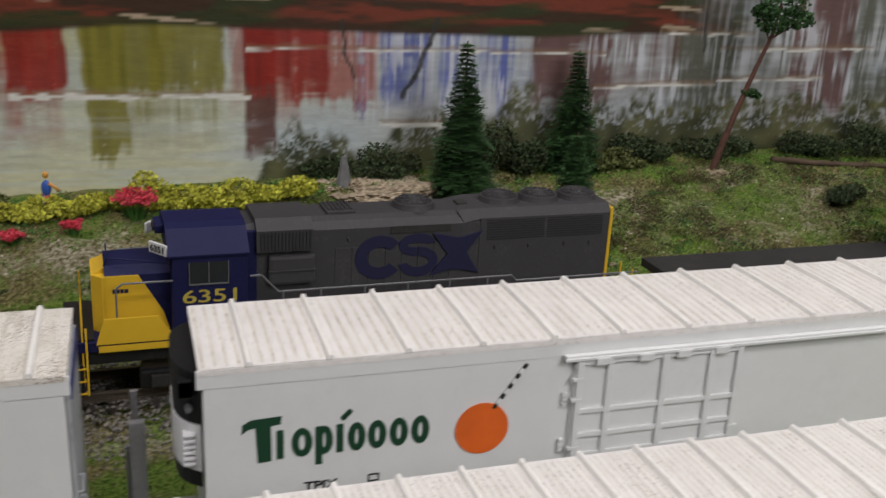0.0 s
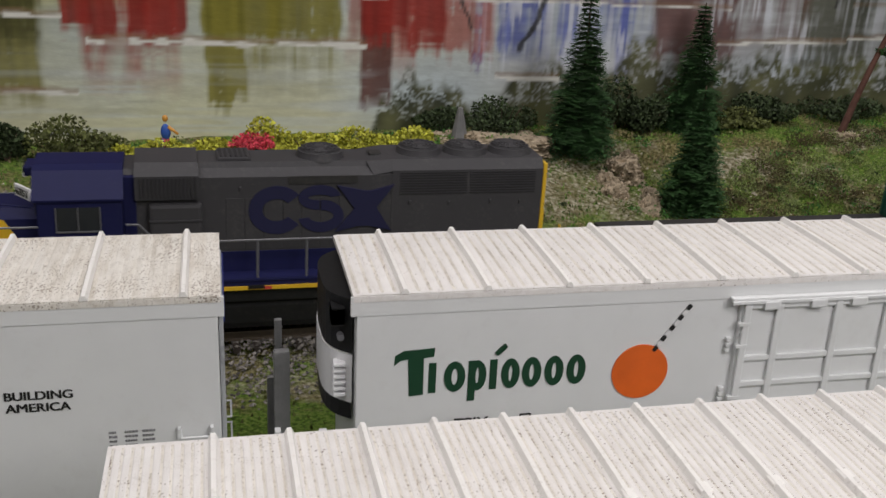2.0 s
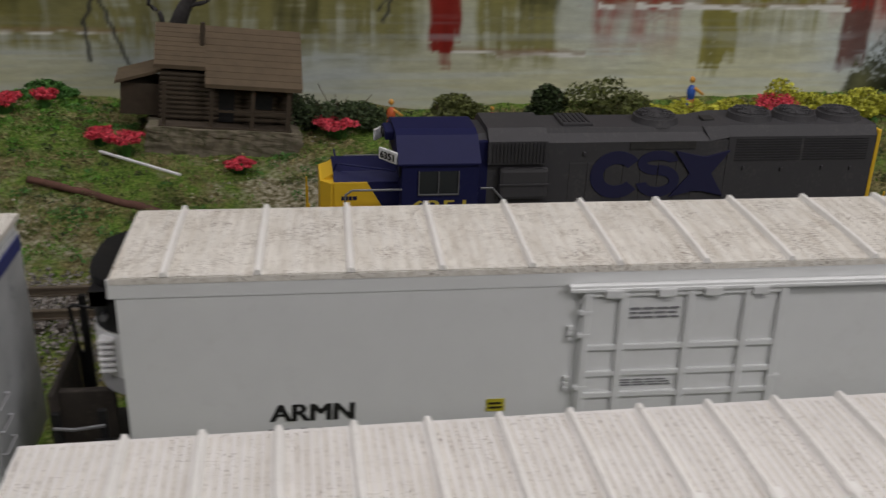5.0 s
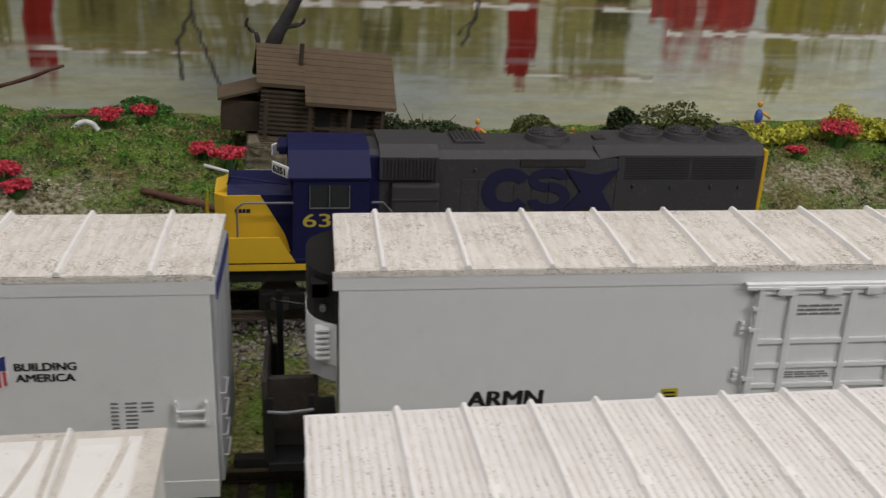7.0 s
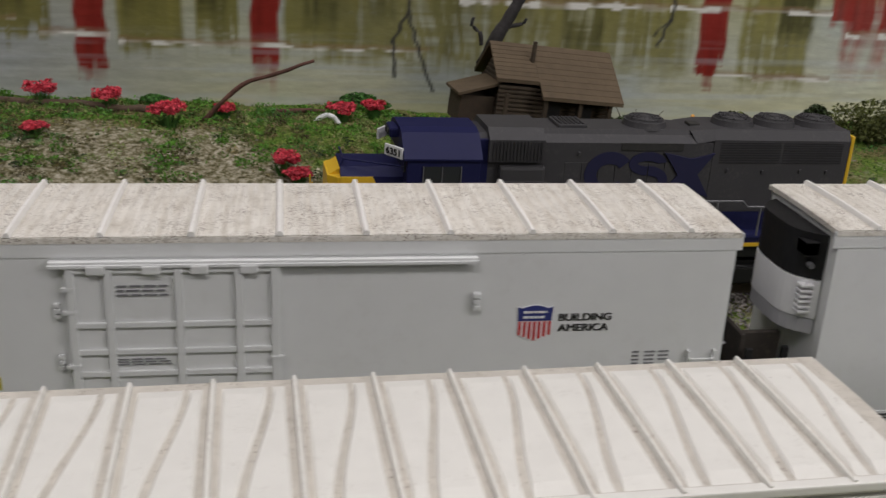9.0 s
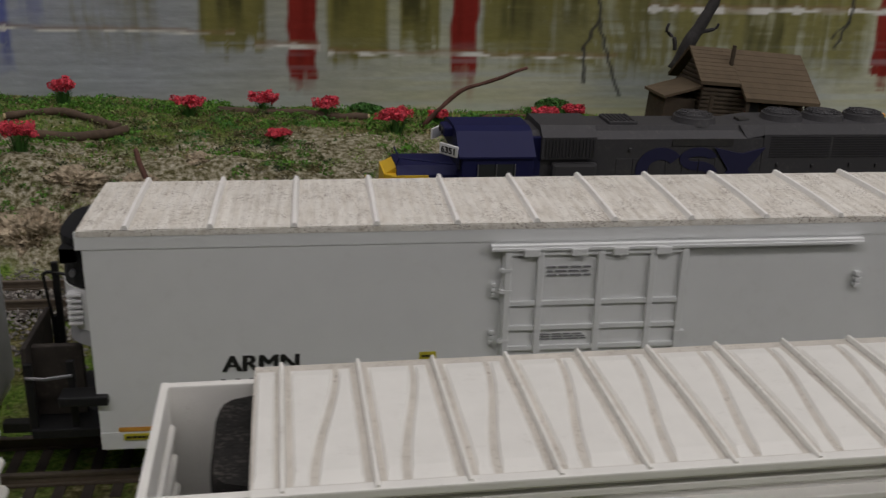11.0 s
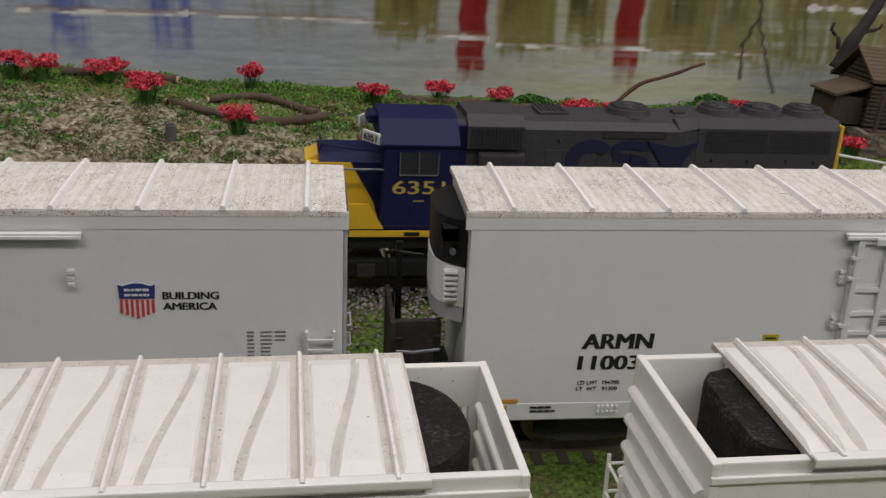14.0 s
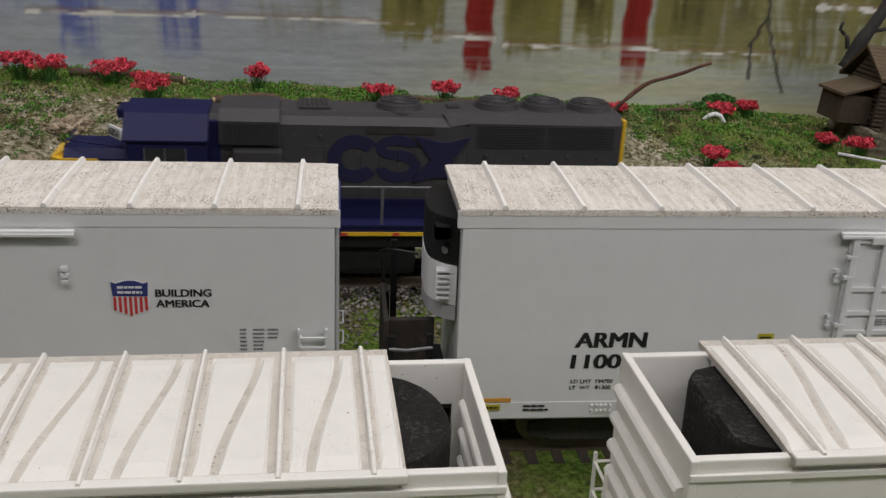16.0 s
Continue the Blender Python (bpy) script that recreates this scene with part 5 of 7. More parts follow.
    for z in (0.020, 0.026, 0.032, 0.038):
        bm = B()
        rod(bm, (X(-0.003), w - 0.0006, z), (X(-0.003), w - 0.0078, z), 0.0003)
        part("rung", bm, CREAM, l)
        bm = B()
        rod(bm, (X(-0.003), w - 0.0006, z), (X(0.0004), w - 0.0006, z), 0.0003)
        part("stay", bm, CREAM, l)
    part("underframe", box(B(), 0.004, n - 0.004, 0.011, w - 0.011, 0.0115, 0.0176), DARK, car)
    for xx in (0.030, n - 0.030):
        truck(car, xx, w / 2)
    coupler(car, -0.001, w / 2, -1)
    coupler(car, n + 0.001, w / 2, 1)
    return car


old_reefer(0.203, True, "old white mechanical reefer car with open unit well", (-0.480, 0.1150, 0))
old_reefer(0.203, False, "old white mechanical reefer car with open unit well", (-0.7099, 0.1075, 0))


# ---------- locomotive ----------
def locomotive():
    """Nose at x = 0, hood running to +x, near side at -y; y = 0 is the track's centre line."""
    lo = thing("locomotive", "grey and blue diesel locomotive with yellow nose, moving", "locomotive")
    # frame and walkway
    part("frame", box(B(), -0.0088, 0.1915, -0.0160, 0.0160, 0.0190, 0.0235, 0.0004), BLACK, lo, "black frame")
    part("side_sill", box(B(), -0.0088, 0.1915, -0.0170, 0.0170, 0.0236, 0.0262, 0.0002), LOCO_BLUE, lo)
    part("walkway", box(B(), -0.0088, 0.1915, -0.0174, 0.0174, 0.0262, 0.0272, 0.0002), LOCO_BLUE, lo)
    for s in (-1, 1):
        y0, y1 = sorted((s * 0.0172, s * 0.0177))
        part("sill_stripe", box(B(), 0.0002, 0.0500, y0, y1, 0.0236, 0.0256), LOCO_YELLOW, lo, "yellow sill stripe")
        part("sill_stripe", box(B(), 0.0500, 0.1915, y0, y1, 0.0236, 0.0248), LOCO_YELLOW, lo)
        for k in range(9):
            part("reflector", box(B(), 0.054 + k * 0.0165, 0.0562 + k * 0.0165, y0 - 0.0001, y1 + 0.0001, 0.0237, 0.0247), RED, lo)
    part("fuel_tank", box(B(), 0.062, 0.112, -0.0140, 0.0140, 0.0085, 0.0190, 0.0025), BLACK, lo)
    # short hood: blue top and rear, yellow front with slanted edge
    bm = B()
    prism(bm, [(-0.0105, 0.0270), (-0.0105, 0.0460), (-0.0072, 0.0485), (0.0072, 0.0485), (0.0105, 0.0460), (0.0105, 0.0270)], 0.0030, 0.0228, "x")
    nose = part("short_hood", bm, LOCO_BLUE, lo, "blue short hood")
    bm = B()
    prism(bm, [(-0.0106, 0.0270), (-0.0106, 0.0457), (0.0106, 0.0457), (0.0106, 0.0270)], -0.0010, 0.0040, "x")
    bmesh.ops.bevel(bm, geom=[e for e in bm.edges if all(v.co.x < 0.001 for v in e.verts) and abs(e.verts[0].co.z - e.verts[1].co.z) > 0.01], offset=0.0030, segments=1, affect="EDGES")
    part("nose_front", bm, LOCO_YELLOW, nose, "yellow nose front")
    part("nose_cap", prism(B(), [(-0.0004, 0.0457), (0.0042, 0.0484), (0.0048, 0.0484), (0.0048, 0.0457)], -0.0068, 0.0068), LOCO_YELLOW, nose)
    for s in (-1, 1):
        y0, y1 = sorted((s * 0.0104, s * 0.0110))
        part("yellow_panel", prism(B(), [(0.0030, 0.0272), (0.0222, 0.0272), (0.0205, 0.0330), (0.0130, 0.0460), (0.0030, 0.0460)], y0, y1), LOCO_YELLOW, nose, "yellow panel with slanted rear edge")
    bars("nose_bars", 0.0052, 0.0102, 0.0395, 0.0425, -0.0110, 1, LETTER_BLUE, nose)
    part("yellow_side", prism(B(), [(-0.0005, 0.0262), (0.0235, 0.0262), (0.0185, 0.0345), (0.0020, 0.0345)], -0.0176, -0.0170), LOCO_YELLOW, lo, "yellow panel under the cab front")
    part("yellow_side", prism(B(), [(-0.0005, 0.0262), (0.0235, 0.0262), (0.0185, 0.0345), (0.0020, 0.0345)], 0.0170, 0.0176), LOCO_YELLOW, lo)
    # cab
    cw = 0.0168
    bm = B()
    box(bm, 0.0228, 0.0462, -cw, cw, 0.0262, 0.0542, 0.0004)
    cab = part("cab", bm, LOCO_BLUE, lo, "blue cab")
    bm = B()
    prism(bm, [(-cw - 0.0008, 0.0538), (-0.0100, 0.0604), (-0.0060, 0.0613), (0.0060, 0.0613), (0.0100, 0.0604), (cw + 0.0008, 0.0538), (cw + 0.0008, 0.0532), (-cw - 0.0008, 0.0532)], 0.0216, 0.0466, "x")
    part("cab_roof", bm, LOCO_BLUE, cab, "sloped blue cab roof")
    for s in (-1, 1):
        y0, y1 = sorted((s * (cw - 0.0004), s * (cw + 0.0001)))
        part("window_recess", box(B(), 0.0280, 0.0400, y0, y1 + (0.0002 if s > 0 else 0) - (0.0002 if s < 0 else 0), 0.0440, 0.0512), GLASS, cab, "dark cab window")
    yf = -cw - 0.0006
    fr = B()
    for a in ((0.0278, 0.0402, 0.0437, 0.0441), (0.0278, 0.0281, 0.0437, 0.0513), (0.0399, 0.0402, 0.0437, 0.0513), (0.0338, 0.0341, 0.0437, 0.0513)):
        box(fr, a[0], a[1], yf, -cw, a[2], a[3], 0.0001)
    part("window_frame", fr, STEEL, cab, "silver window frame")
    lettering("lettering", "6351", 0.0258, -cw, 0.0377, 0.0043, YELLOWTXT, cab, width=0.0166, double=0.00022)
    bars("stencil", 0.0325, 0.0360, 0.0350, 0.0358, -cw, 1, YELLOWTXT, cab)
    for xa in (0.030, 0.082, 0.120):
        part("frame_slot", box(B(), xa, xa + 0.005, -0.0180, -0.0176, 0.0240, 0.0252), BLACK, lo)
    # number boards and headlights over the windscreen
    part("headlight_box", box(B(), 0.0188, 0.0217, -0.0048, 0.0048, 0.0572, 0.0602, 0.0006), LOCO_BLUE, cab)
    for s in (-1, 1):
        nb = part("number_board", box(B(), -0.0004, 0.0004, -0.0040, 0.0040, -0.0018, 0.0018, 0.0002, Matrix.Translation((0.0192, s * 0.0122, 0.0548)) @ pose(0, 0, 0, 0, 0, -s * 35)), UNITWHITE, cab, "white number board with black digits")
        if s < 0:
            t = lettering("lettering", "6351", 0, 0, 0, 0.0022, INK, nb, width=0.0062, bold=0.02)
            t.matrix_basis = Matrix.Translation((0.0192, s * 0.0122, 0.0548)) @ pose(0, 0, 0, 0, 0, -55) @ Matrix.Translation((-0.0031, -0.0006, -0.0011))
    for s in (-0.0018, 0.0018):
        bm = B()
        rod(bm, (0.0190, s, 0.0587), (0.0183, s, 0.0587), 0.0012, 0.0012, 14)
        part("headlight", bm, BLACK, cab)
    part("windscreen", box(B(), 0.0222, 0.0227, -0.0145, 0.0145, 0.0486, 0.0528), GLASS, cab)
    bm = B()
    pipe(bm, [(0.0215, -0.013, 0.0502), (0.0040, -0.0070, 0.0508), (0.0030, -0.0068, 0.0482)], 0.0003)
    pipe(bm, [(0.0040, -0.0070, 0.0508), (0.0040, 0.0070, 0.0508)], 0.0003)
    part("nose_handrail", bm, LOCO_BLUE, lo)
    # long hood
    hw = 0.0105
    bm = B()
    prism(bm, [(-hw, 0.0272), (-hw, 0.0576), (-hw + 0.0030, 0.0600), (hw - 0.0030, 0.0600), (hw, 0.0576), (hw, 0.0272)], 0.0462, 0.1780, "x")
    hood = part("long_hood", bm, LOCO_GREY, lo, "grey long hood")
    part("hood_skirt", box(B(), 0.0462, 0.1781, -hw - 0.0003, hw + 0.0003, 0.0272, 0.0338), LOCO_BLUE, hood, "blue lower band of the hood")
    part("hood_front", box(B(), 0.0462, 0.0500, -hw - 0.0004, hw + 0.0004, 0.0272, 0.0585, 0.0003), LOCO_BLUE, hood)
    # air intake box with vertical slats
    ib = part("air_intake", prism(B(), [(-0.0125, 0.0515), (-0.0125, 0.0588), (-0.0085, 0.0620), (0.0085, 0.0620), (0.0125, 0.0588), (0.0125, 0.0515)], 0.0497, 0.0681, "x"), LOCO_GREY, hood)
    for i in range(15):
        x = 0.0510 + i * 0.00114
        part("slat", box(B(), x, x + 0.0005, -0.0129, -0.0124, 0.0521, 0.0583), LOUVRE, ib)
    part("blower_duct", box(B(), 0.0535, 0.0690, -0.0130, -0.0100, 0.0400, 0.0502, 0.0012), LOCO_GREY, hood, "grey blower housing")
    part("blower_lip", box(B(), 0.0535, 0.0690, -0.0134, -0.0128, 0.0448, 0.0453), LOCO_GREY, hood)
    # upper roof deck and flared radiator section
    part("roof_deck", prism(B(), [(-0.0078, 0.0596), (-0.0070, 0.0614), (0.0070, 0.0614), (0.0078, 0.0596)], 0.0682, 0.1260, "x"), LOCO_GREY, hood)
    part("radiator", prism(B(), [(-0.0107, 0.0339), (-0.0107, 0.0590), (-0.0088, 0.0622), (0.0088, 0.0622), (0.0107, 0.0590), (0.0107, 0.0339)], 0.1275, 0.1778, "x"), LOCO_GREY, hood, "flared radiator section")
    bm = B()
    lower = [bm.verts.new(c) for c in ((0.1195, -0.0075, 0.0614), (0.1195, 0.0075, 0.0614), (0.1275, 0.0088, 0.0622), (0.1275, -0.0088, 0.0622), (0.1215, -0.0105, 0.0577), (0.1215, 0.0105, 0.0577), (0.1275, 0.0107, 0.0588), (0.1275, -0.0107, 0.0588))]
    for f in ((0, 3, 2, 1), (4, 7, 3, 0), (1, 2, 6, 5)):
        bm.faces.new([lower[k] for k in f])
    bmesh.ops.recalc_face_normals(bm, faces=bm.faces)
    part("roof_ramp", bm, LOCO_GREY, hood, "sloping rise of the roof before the radiator")
    for seg in ((0.1300, 0.1520), (0.1530, 0.1752)):
        for i in range(9):
            z = 0.0512 + i * 0.00086
            part("louvre", box(B(), seg[0], seg[1], -0.0110, -0.0106, z, z + 0.00026), LOUVRE, hood)
    part("exhaust_panel", box(B(), 0.0950, 0.1165, -0.0109, -0.0103, 0.0553, 0.0577), DARK, hood, "dark exhaust vent")
    for x, z in ((0.0800, 0.0535), (0.1330, 0.0480), (0.1460, 0.0475), (0.1600, 0.0478), (0.1700, 0.0475)):
        part("lift_lug", box(B(), x, x + 0.0008, -hw - 0.0008, -hw, z, z + 0.0012, 0.0002), LOCO_GREY, hood)
    for i in range(8):
        x = 0.0760 + i * 0.0058
        part("access_door", box(B(), x, x + 0.0054, -hw - 0.0002, -hw + 0.0002, 0.0345, 0.0510, 0.0001), LOCO_GREY, hood)
    # roof fans
    for x, r, z in ((0.1060, 0.0072, 0.0614), (0.1380, 0.0070, 0.0622), (0.1535, 0.0070, 0.0622), (0.1690, 0.0070, 0.0622)):
        bm = B()
        rod(bm, (x, 0, z - 0.0004), (x, 0, z + 0.0010), r * 1.06, r * 1.0, 32)
        rod(bm, (x, 0, z + 0.0010), (x, 0, z + 0.0019), r * 1.0, r * 0.97, 32)
        fan = part("roof_fan", bm, LOCO_GREY, hood)
        bm = B()
        rod(bm, (x, 0, z + 0.0019), (x, 0, z + 0.0024), r * 0.90, r * 0.82, 32)
        part("fan_grille", bm, LOUVRE, fan)
        for k in range(4):
            q = r * (0.30 + 0.16 * k)
            bm = tube(B(), [(x + q * math.cos(6.2832 * i / 24), q * math.sin(6.2832 * i / 24), z + 0.0026) for i in range(25)], 0.00022, 5)
            part("guard_ring", bm, LOCO_GREY, fan)
        for k in range(4):
            a = 0.4 + k * 0.7854
            bm = rod(B(), (x - r * 0.85 * math.cos(a), -r * 0.85 * math.sin(a), z + 0.0027), (x + r * 0.85 * math.cos(a), r * 0.85 * math.sin(a), z + 0.0027), 0.00022, None, 5)
            part("spoke", bm, LOCO_GREY, fan)
        part("fan_hub", rod(B(), (x, 0, z + 0.0024), (x, 0, z + 0.0031), r * 0.28, r * 0.24, 16), LOCO_GREY, fan)
    part("exhaust_stack", box(B(), 0.1215, 0.1255, -0.0022, 0.0022, 0.0612, 0.0625, 0.0003), DARK, hood)
    part("roof_hatch", box(B(), 0.0740, 0.0840, -0.0058, 0.0058, 0.0612, 0.0625, 0.0004), LOCO_GREY, hood)
    for i in range(6):
        part("hatch_slat", box(B(), 0.0748 + i * 0.0015, 0.0755 + i * 0.0015, -0.0050, 0.0050, 0.0624, 0.0628), LOUVRE, hood)
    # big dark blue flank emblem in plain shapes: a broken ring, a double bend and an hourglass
    y = -hw - 0.0003
    bm = arc(B(), 0.0914, 0.0470, 0.0086, 0.0078, 0.0042, 38, 322, y - 0.00020, y)
    part("flank_emblem", bm, LETTER_BLUE, hood, "dark blue flank emblem")
    bm = arc(B(), 0.1046, 0.0508, 0.0066, 0.0040, 0.0031, 8, 270, y - 0.00020, y)
    arc(bm, 0.1052, 0.0447, 0.0071, 0.0053, 0.0033, -172, 92, y - 0.00023, y)
    part("flank_emblem", bm, LETTER_BLUE, hood)
    bm = prism(B(), [(0.1100, 0.0547), (0.1190, 0.0528), (0.1208, 0.0528), (0.1281, 0.0547), (0.1226, 0.0472), (0.1276, 0.0394), (0.1204, 0.0412), (0.1166, 0.0412), (0.1094, 0.0394), (0.1156, 0.0470)], y - 0.00060, y)
    part("flank_emblem", bm, LETTER_BLUE, hood)
    # yellow rear
    part("hood_end", box(B(), 0.1779, 0.1792, -hw - 0.0004, hw + 0.0004, 0.0290, 0.0608, 0.0004), LOCO_YELLOW, hood, "yellow hood end")
    # handrails
    for s in (-1, 1):
        yr = s * 0.0166
        bm = B()
        pipe(bm, [(0.0470, yr, 0.0455), (0.0505, yr, 0.0455), (0.0560, yr, 0.0395), (0.1380, yr, 0.0395), (0.1400, yr, 0.0375), (0.1890, yr, 0.0375)], 0.00035)
        rail = part("handrail", bm, STEEL, lo, "thin grey handrail")
        for x in (0.0575, 0.0700, 0.0850, 0.1000, 0.1150, 0.1290, 0.1450, 0.1600, 0.1800):
            bm = B()
            rod(bm, (x, yr, 0.0272), (x, yr, 0.0395 if x < 0.138 else 0.0375), 0.0004)
            part("stanchion", bm, STEEL, rail)
        bm = B()
        pipe(bm, [(0.0230, yr, 0.0455), (0.0080, yr, 0.0455), (0.0060, yr, 0.0440), (0.0060, yr, 0.0272)], 0.00035)
        part("handrail", bm, STEEL, lo)
    for xs, s in ((-0.0080, -1), (0.190, 1)):
        for y in (-0.0165, -0.008, 0.008, 0.0165):
            bm = B()
            pipe(bm, [(xs - s * 0.0035, y, 0.0130), (xs - s * 0.0035, y, 0.0385)], 0.00034)
            part("end_handrail", bm, LOCO_YELLOW, lo, "yellow end handrail")
        st = part("step_well", box(B(), xs - 0.0035, xs + 0.0035, -0.0172, 0.0172, 0.0090, 0.0195, 0.0004), BLACK, lo)
        for k in range(3):
            part("step", box(B(), xs - 0.0045, xs + 0.0045, -0.0178, -0.0165, 0.0098 + k * 0.0042, 0.0102 + k * 0.0042), LOCO_YELLOW, st, "yellow-edged step")
        for dx in (-0.0046, 0.0046):
            part("step_rail", rod(B(), (xs + dx, -0.0176, 0.0095), (xs + dx, -0.0176, 0.0365 if s * dx > 0 else 0.0320), 0.00035), LOCO_YELLOW, lo, "yellow step handrail")
    part("pilot", box(B(), -0.0106, -0.0089, -0.0160, 0.0160, 0.0075, 0.0262, 0.0005), BLACK, lo)
    part("ditch_shelf", box(B(), -0.0100, -0.0011, -0.0165, 0.0165, 0.0273, 0.0279), BLACK, lo)
    # trucks
    for xc in (0.034, 0.146):
        t = part("truck", box(B(), xc - 0.006, xc + 0.006, -0.0124, 0.0124, 0.0100, 0.0165, 0.0006), BLACK, lo)
        for ya in (-0.0150, 0.0125):
            part("side_frame", box(B(), xc - 0.022, xc + 0.022, ya, ya + 0.0025, 0.0085, 0.0150, 0.0010), BLACK, t)
        for dx in (-0.0155, 0.0155):
            bm = B()
            for s in (-1, 1):
                rod(bm, (xc + dx, s * 0.0075, 0.0118), (xc + dx, s * 0.0098, 0.0118), 0.0062, 0.0062, 24)
            part("wheelset", bm, RAILM, t)
            part("journal_box", box(B(), xc + dx - 0.003, xc + dx + 0.003, -0.0160, -0.0148, 0.0090, 0.0135, 0.0005), DARK, t)
    coupler(lo, -0.0088, 0, -1)
    coupler(lo, 0.1915, 0, 1)
    return lo


loco = locomotive()


def container_car():
    """Low dark flat car coupled behind the locomotive, carrying a green container; x = 0 at the locomotive's nose."""
    fc = thing("container_flat_car", "dark low flat car coupled behind the locomotive", "freight car")
    part("deck", box(B(), 0.210, 0.490, -0.0158, 0.0158, 0.0270, 0.0305, 0.0004), DARK, fc, "dark weathered deck")
    part("centre_sill", box(B(), 0.210, 0.490, -0.005, 0.005, 0.0125, 0.0270), DARK, fc)
    for x in (0.238, 0.462):
        truck(fc, x, 0)
    coupler(fc, 0.210, 0, -1)
    co = part("container", box(B(), 0.3315, 0.4710, -0.0138, 0.0138, 0.0306, 0.0650, 0.0005), CONTAINER, fc, "dark green corrugated container")
    for i in range(40):
        x = 0.3345 + i * 0.0034
        part("corrugation", box(B(), x, x + 0.0017, -0.0145, -0.0136, 0.0325, 0.0632, 0.0003), CONTAINER, co)
    for y in (-0.0125, 0.0, 0.0125):
        part("lock_rod", box(B(), 0.3305, 0.3313, y - 0.0005, y + 0.0005, 0.0315, 0.0640), CONTAINER, co)
    bars("stencil", 0.338, 0.354, 0.050, 0.060, -0.0145, 4, STEEL, co, 0.5)
    end = bars("stencil", -0.011, 0.008, 0.042, 0.060, 0, 6, STEEL, co, 0.5)
    end.matrix_basis = Matrix.Translation((0.3311, 0, 0)) @ pose(0, 0, 0, 0, 0, -90)
    return fc


flat = container_car()


# ---------- vegetation ----------
def leaf_cloud(rnd, vs, fs, cx, cy, cz, rx, ry, rz, n, size):
    for _ in range(n):
        while True:
            a, b, c = (rnd.uniform(-1, 1) for _ in range(3))
            d = a * a + b * b + c * c
            if 0.25 < d < 1:
                break
        p = Vector((cx + a * rx, cy + b * ry, cz + c * rz))
        u = Vector((rnd.uniform(-1, 1), rnd.uniform(-1, 1), rnd.uniform(-0.6, 1))).normalized()
        v = u.orthogonal().normalized()
        v.rotate(Matrix.Rotation(rnd.uniform(0, 6.3), 3, u))
        s = size * rnd.uniform(0.5, 1.3)
        k = len(vs)
        vs += [p - u * s - v * s * 0.3, p - u * s * 0.1 + v * s * 0.8, p + u * s, p - v * s * 0.7]
        fs.append((k, k + 1, k + 2, k + 3))


def leaf_mesh(name, vs, fs, material, parent=None, label=""):
    me = bpy.data.meshes.new(name)
    me.from_pydata([tuple(v) for v in vs], [], fs)
    me.materials.append(material)
    ob = new(name, me)
    if parent:
        ob.parent = parent
    return tagged(ob, label)


def bush(x, y, w, h, material, label, seed, n=3000, size=0.00095, depth=None, lift=0.0, category="bush"):
    rnd = random.Random(seed)
    b = thing("bush", label, category, at=(x, y, height(x, y) + lift))
    d = depth or w * 0.6
    bm = B()
    for _ in range(5):
        a = rnd.uniform(0, 6.28)
        tip = (math.cos(a) * w * 0.3, math.sin(a) * d * 0.3, h * rnd.uniform(0.5, 0.9))
        rod(bm, (0, 0, -0.001), tip, 0.0004, 0.00015, 5)
    part("stem", bm, BARK, b)
    vs, fs = [], []
    lumps = max(4, int(w / 0.006))
    for i in range(lumps):
        lx, ly = rnd.uniform(-w / 2, w / 2) * 0.8, rnd.uniform(-d / 2, d / 2) * 0.7
        top = h * rnd.uniform(0.45, 1.15) * (1 - 0.4 * abs(2 * lx / w) ** 2)
        leaf_cloud(rnd, vs, fs, lx, ly, top * 0.55, w / lumps * 1.25 + 0.002, d * 0.35, top * 0.48, n // lumps, size)
    leaf_mesh("crown", vs, fs, material, b)
    return b


def conifer(x, y, z, tall, radius, label, seed):
    rnd = random.Random(seed)
    t = thing("conifer", label, "tree", "model fir trees", (x, y, z))
    bm = B()
    rod(bm, (0, 0, -0.002), (0, 0, tall), 0.0014, 0.0003, 8)
    part("trunk", bm, BARK, t)
    vs, fs = [], []
    layers = int(tall / 0.0022)
    for i in range(layers):
        f = i / layers
        z0 = tall * (0.06 + 0.94 * f)
        r = radius * (1 - f) ** 0.9 * rnd.uniform(0.8, 1.12) + 0.0008
        for j in range(int(24 + 38 * (1 - f))):
            a = rnd.uniform(0, 6.2832)
            rr = r * rnd.uniform(0.6, 1.1)
            d = Vector((math.cos(a), math.sin(a), 0))
            side = Vector((-d.y, d.x, 0))
            droop = rnd.uniform(0.1, 0.5) * rr
            steps = max(2, int(rr / 0.0016))
            for k in range(steps):
                q = (k + 0.6) / steps
                p = d * rr * q + Vector((0, 0, z0 - droop * q * q + rnd.uniform(-0.0005, 0.0005)))
                s = 0.0027 * (1.1 - 0.4 * q) + 0.0004
                for sd in (-1, 1):
                    n0 = len(vs)
                    vs += [p - d * 0.0006, p + d * 0.0009, p + d * s * 0.9 + side * sd * s + Vector((0, 0, rnd.uniform(-0.0006, 0.0005)))]
                    fs.append((n0, n0 + 1, n0 + 2))
    leaf_mesh("crown", vs, fs, FIR, t)
    return t


conifer(0.141, 0.466, 0.021, 0.0745, 0.0180, "tall dark green model fir by the river", 1)
conifer(0.209, 0.490, 0.022, 0.066, 0.0175, "dark green model fir at the foot of the backdrop", 2)
conifer(0.181, 0.424, 0.004, 0.057, 0.0165, "dark green model fir low on the bank", 3)


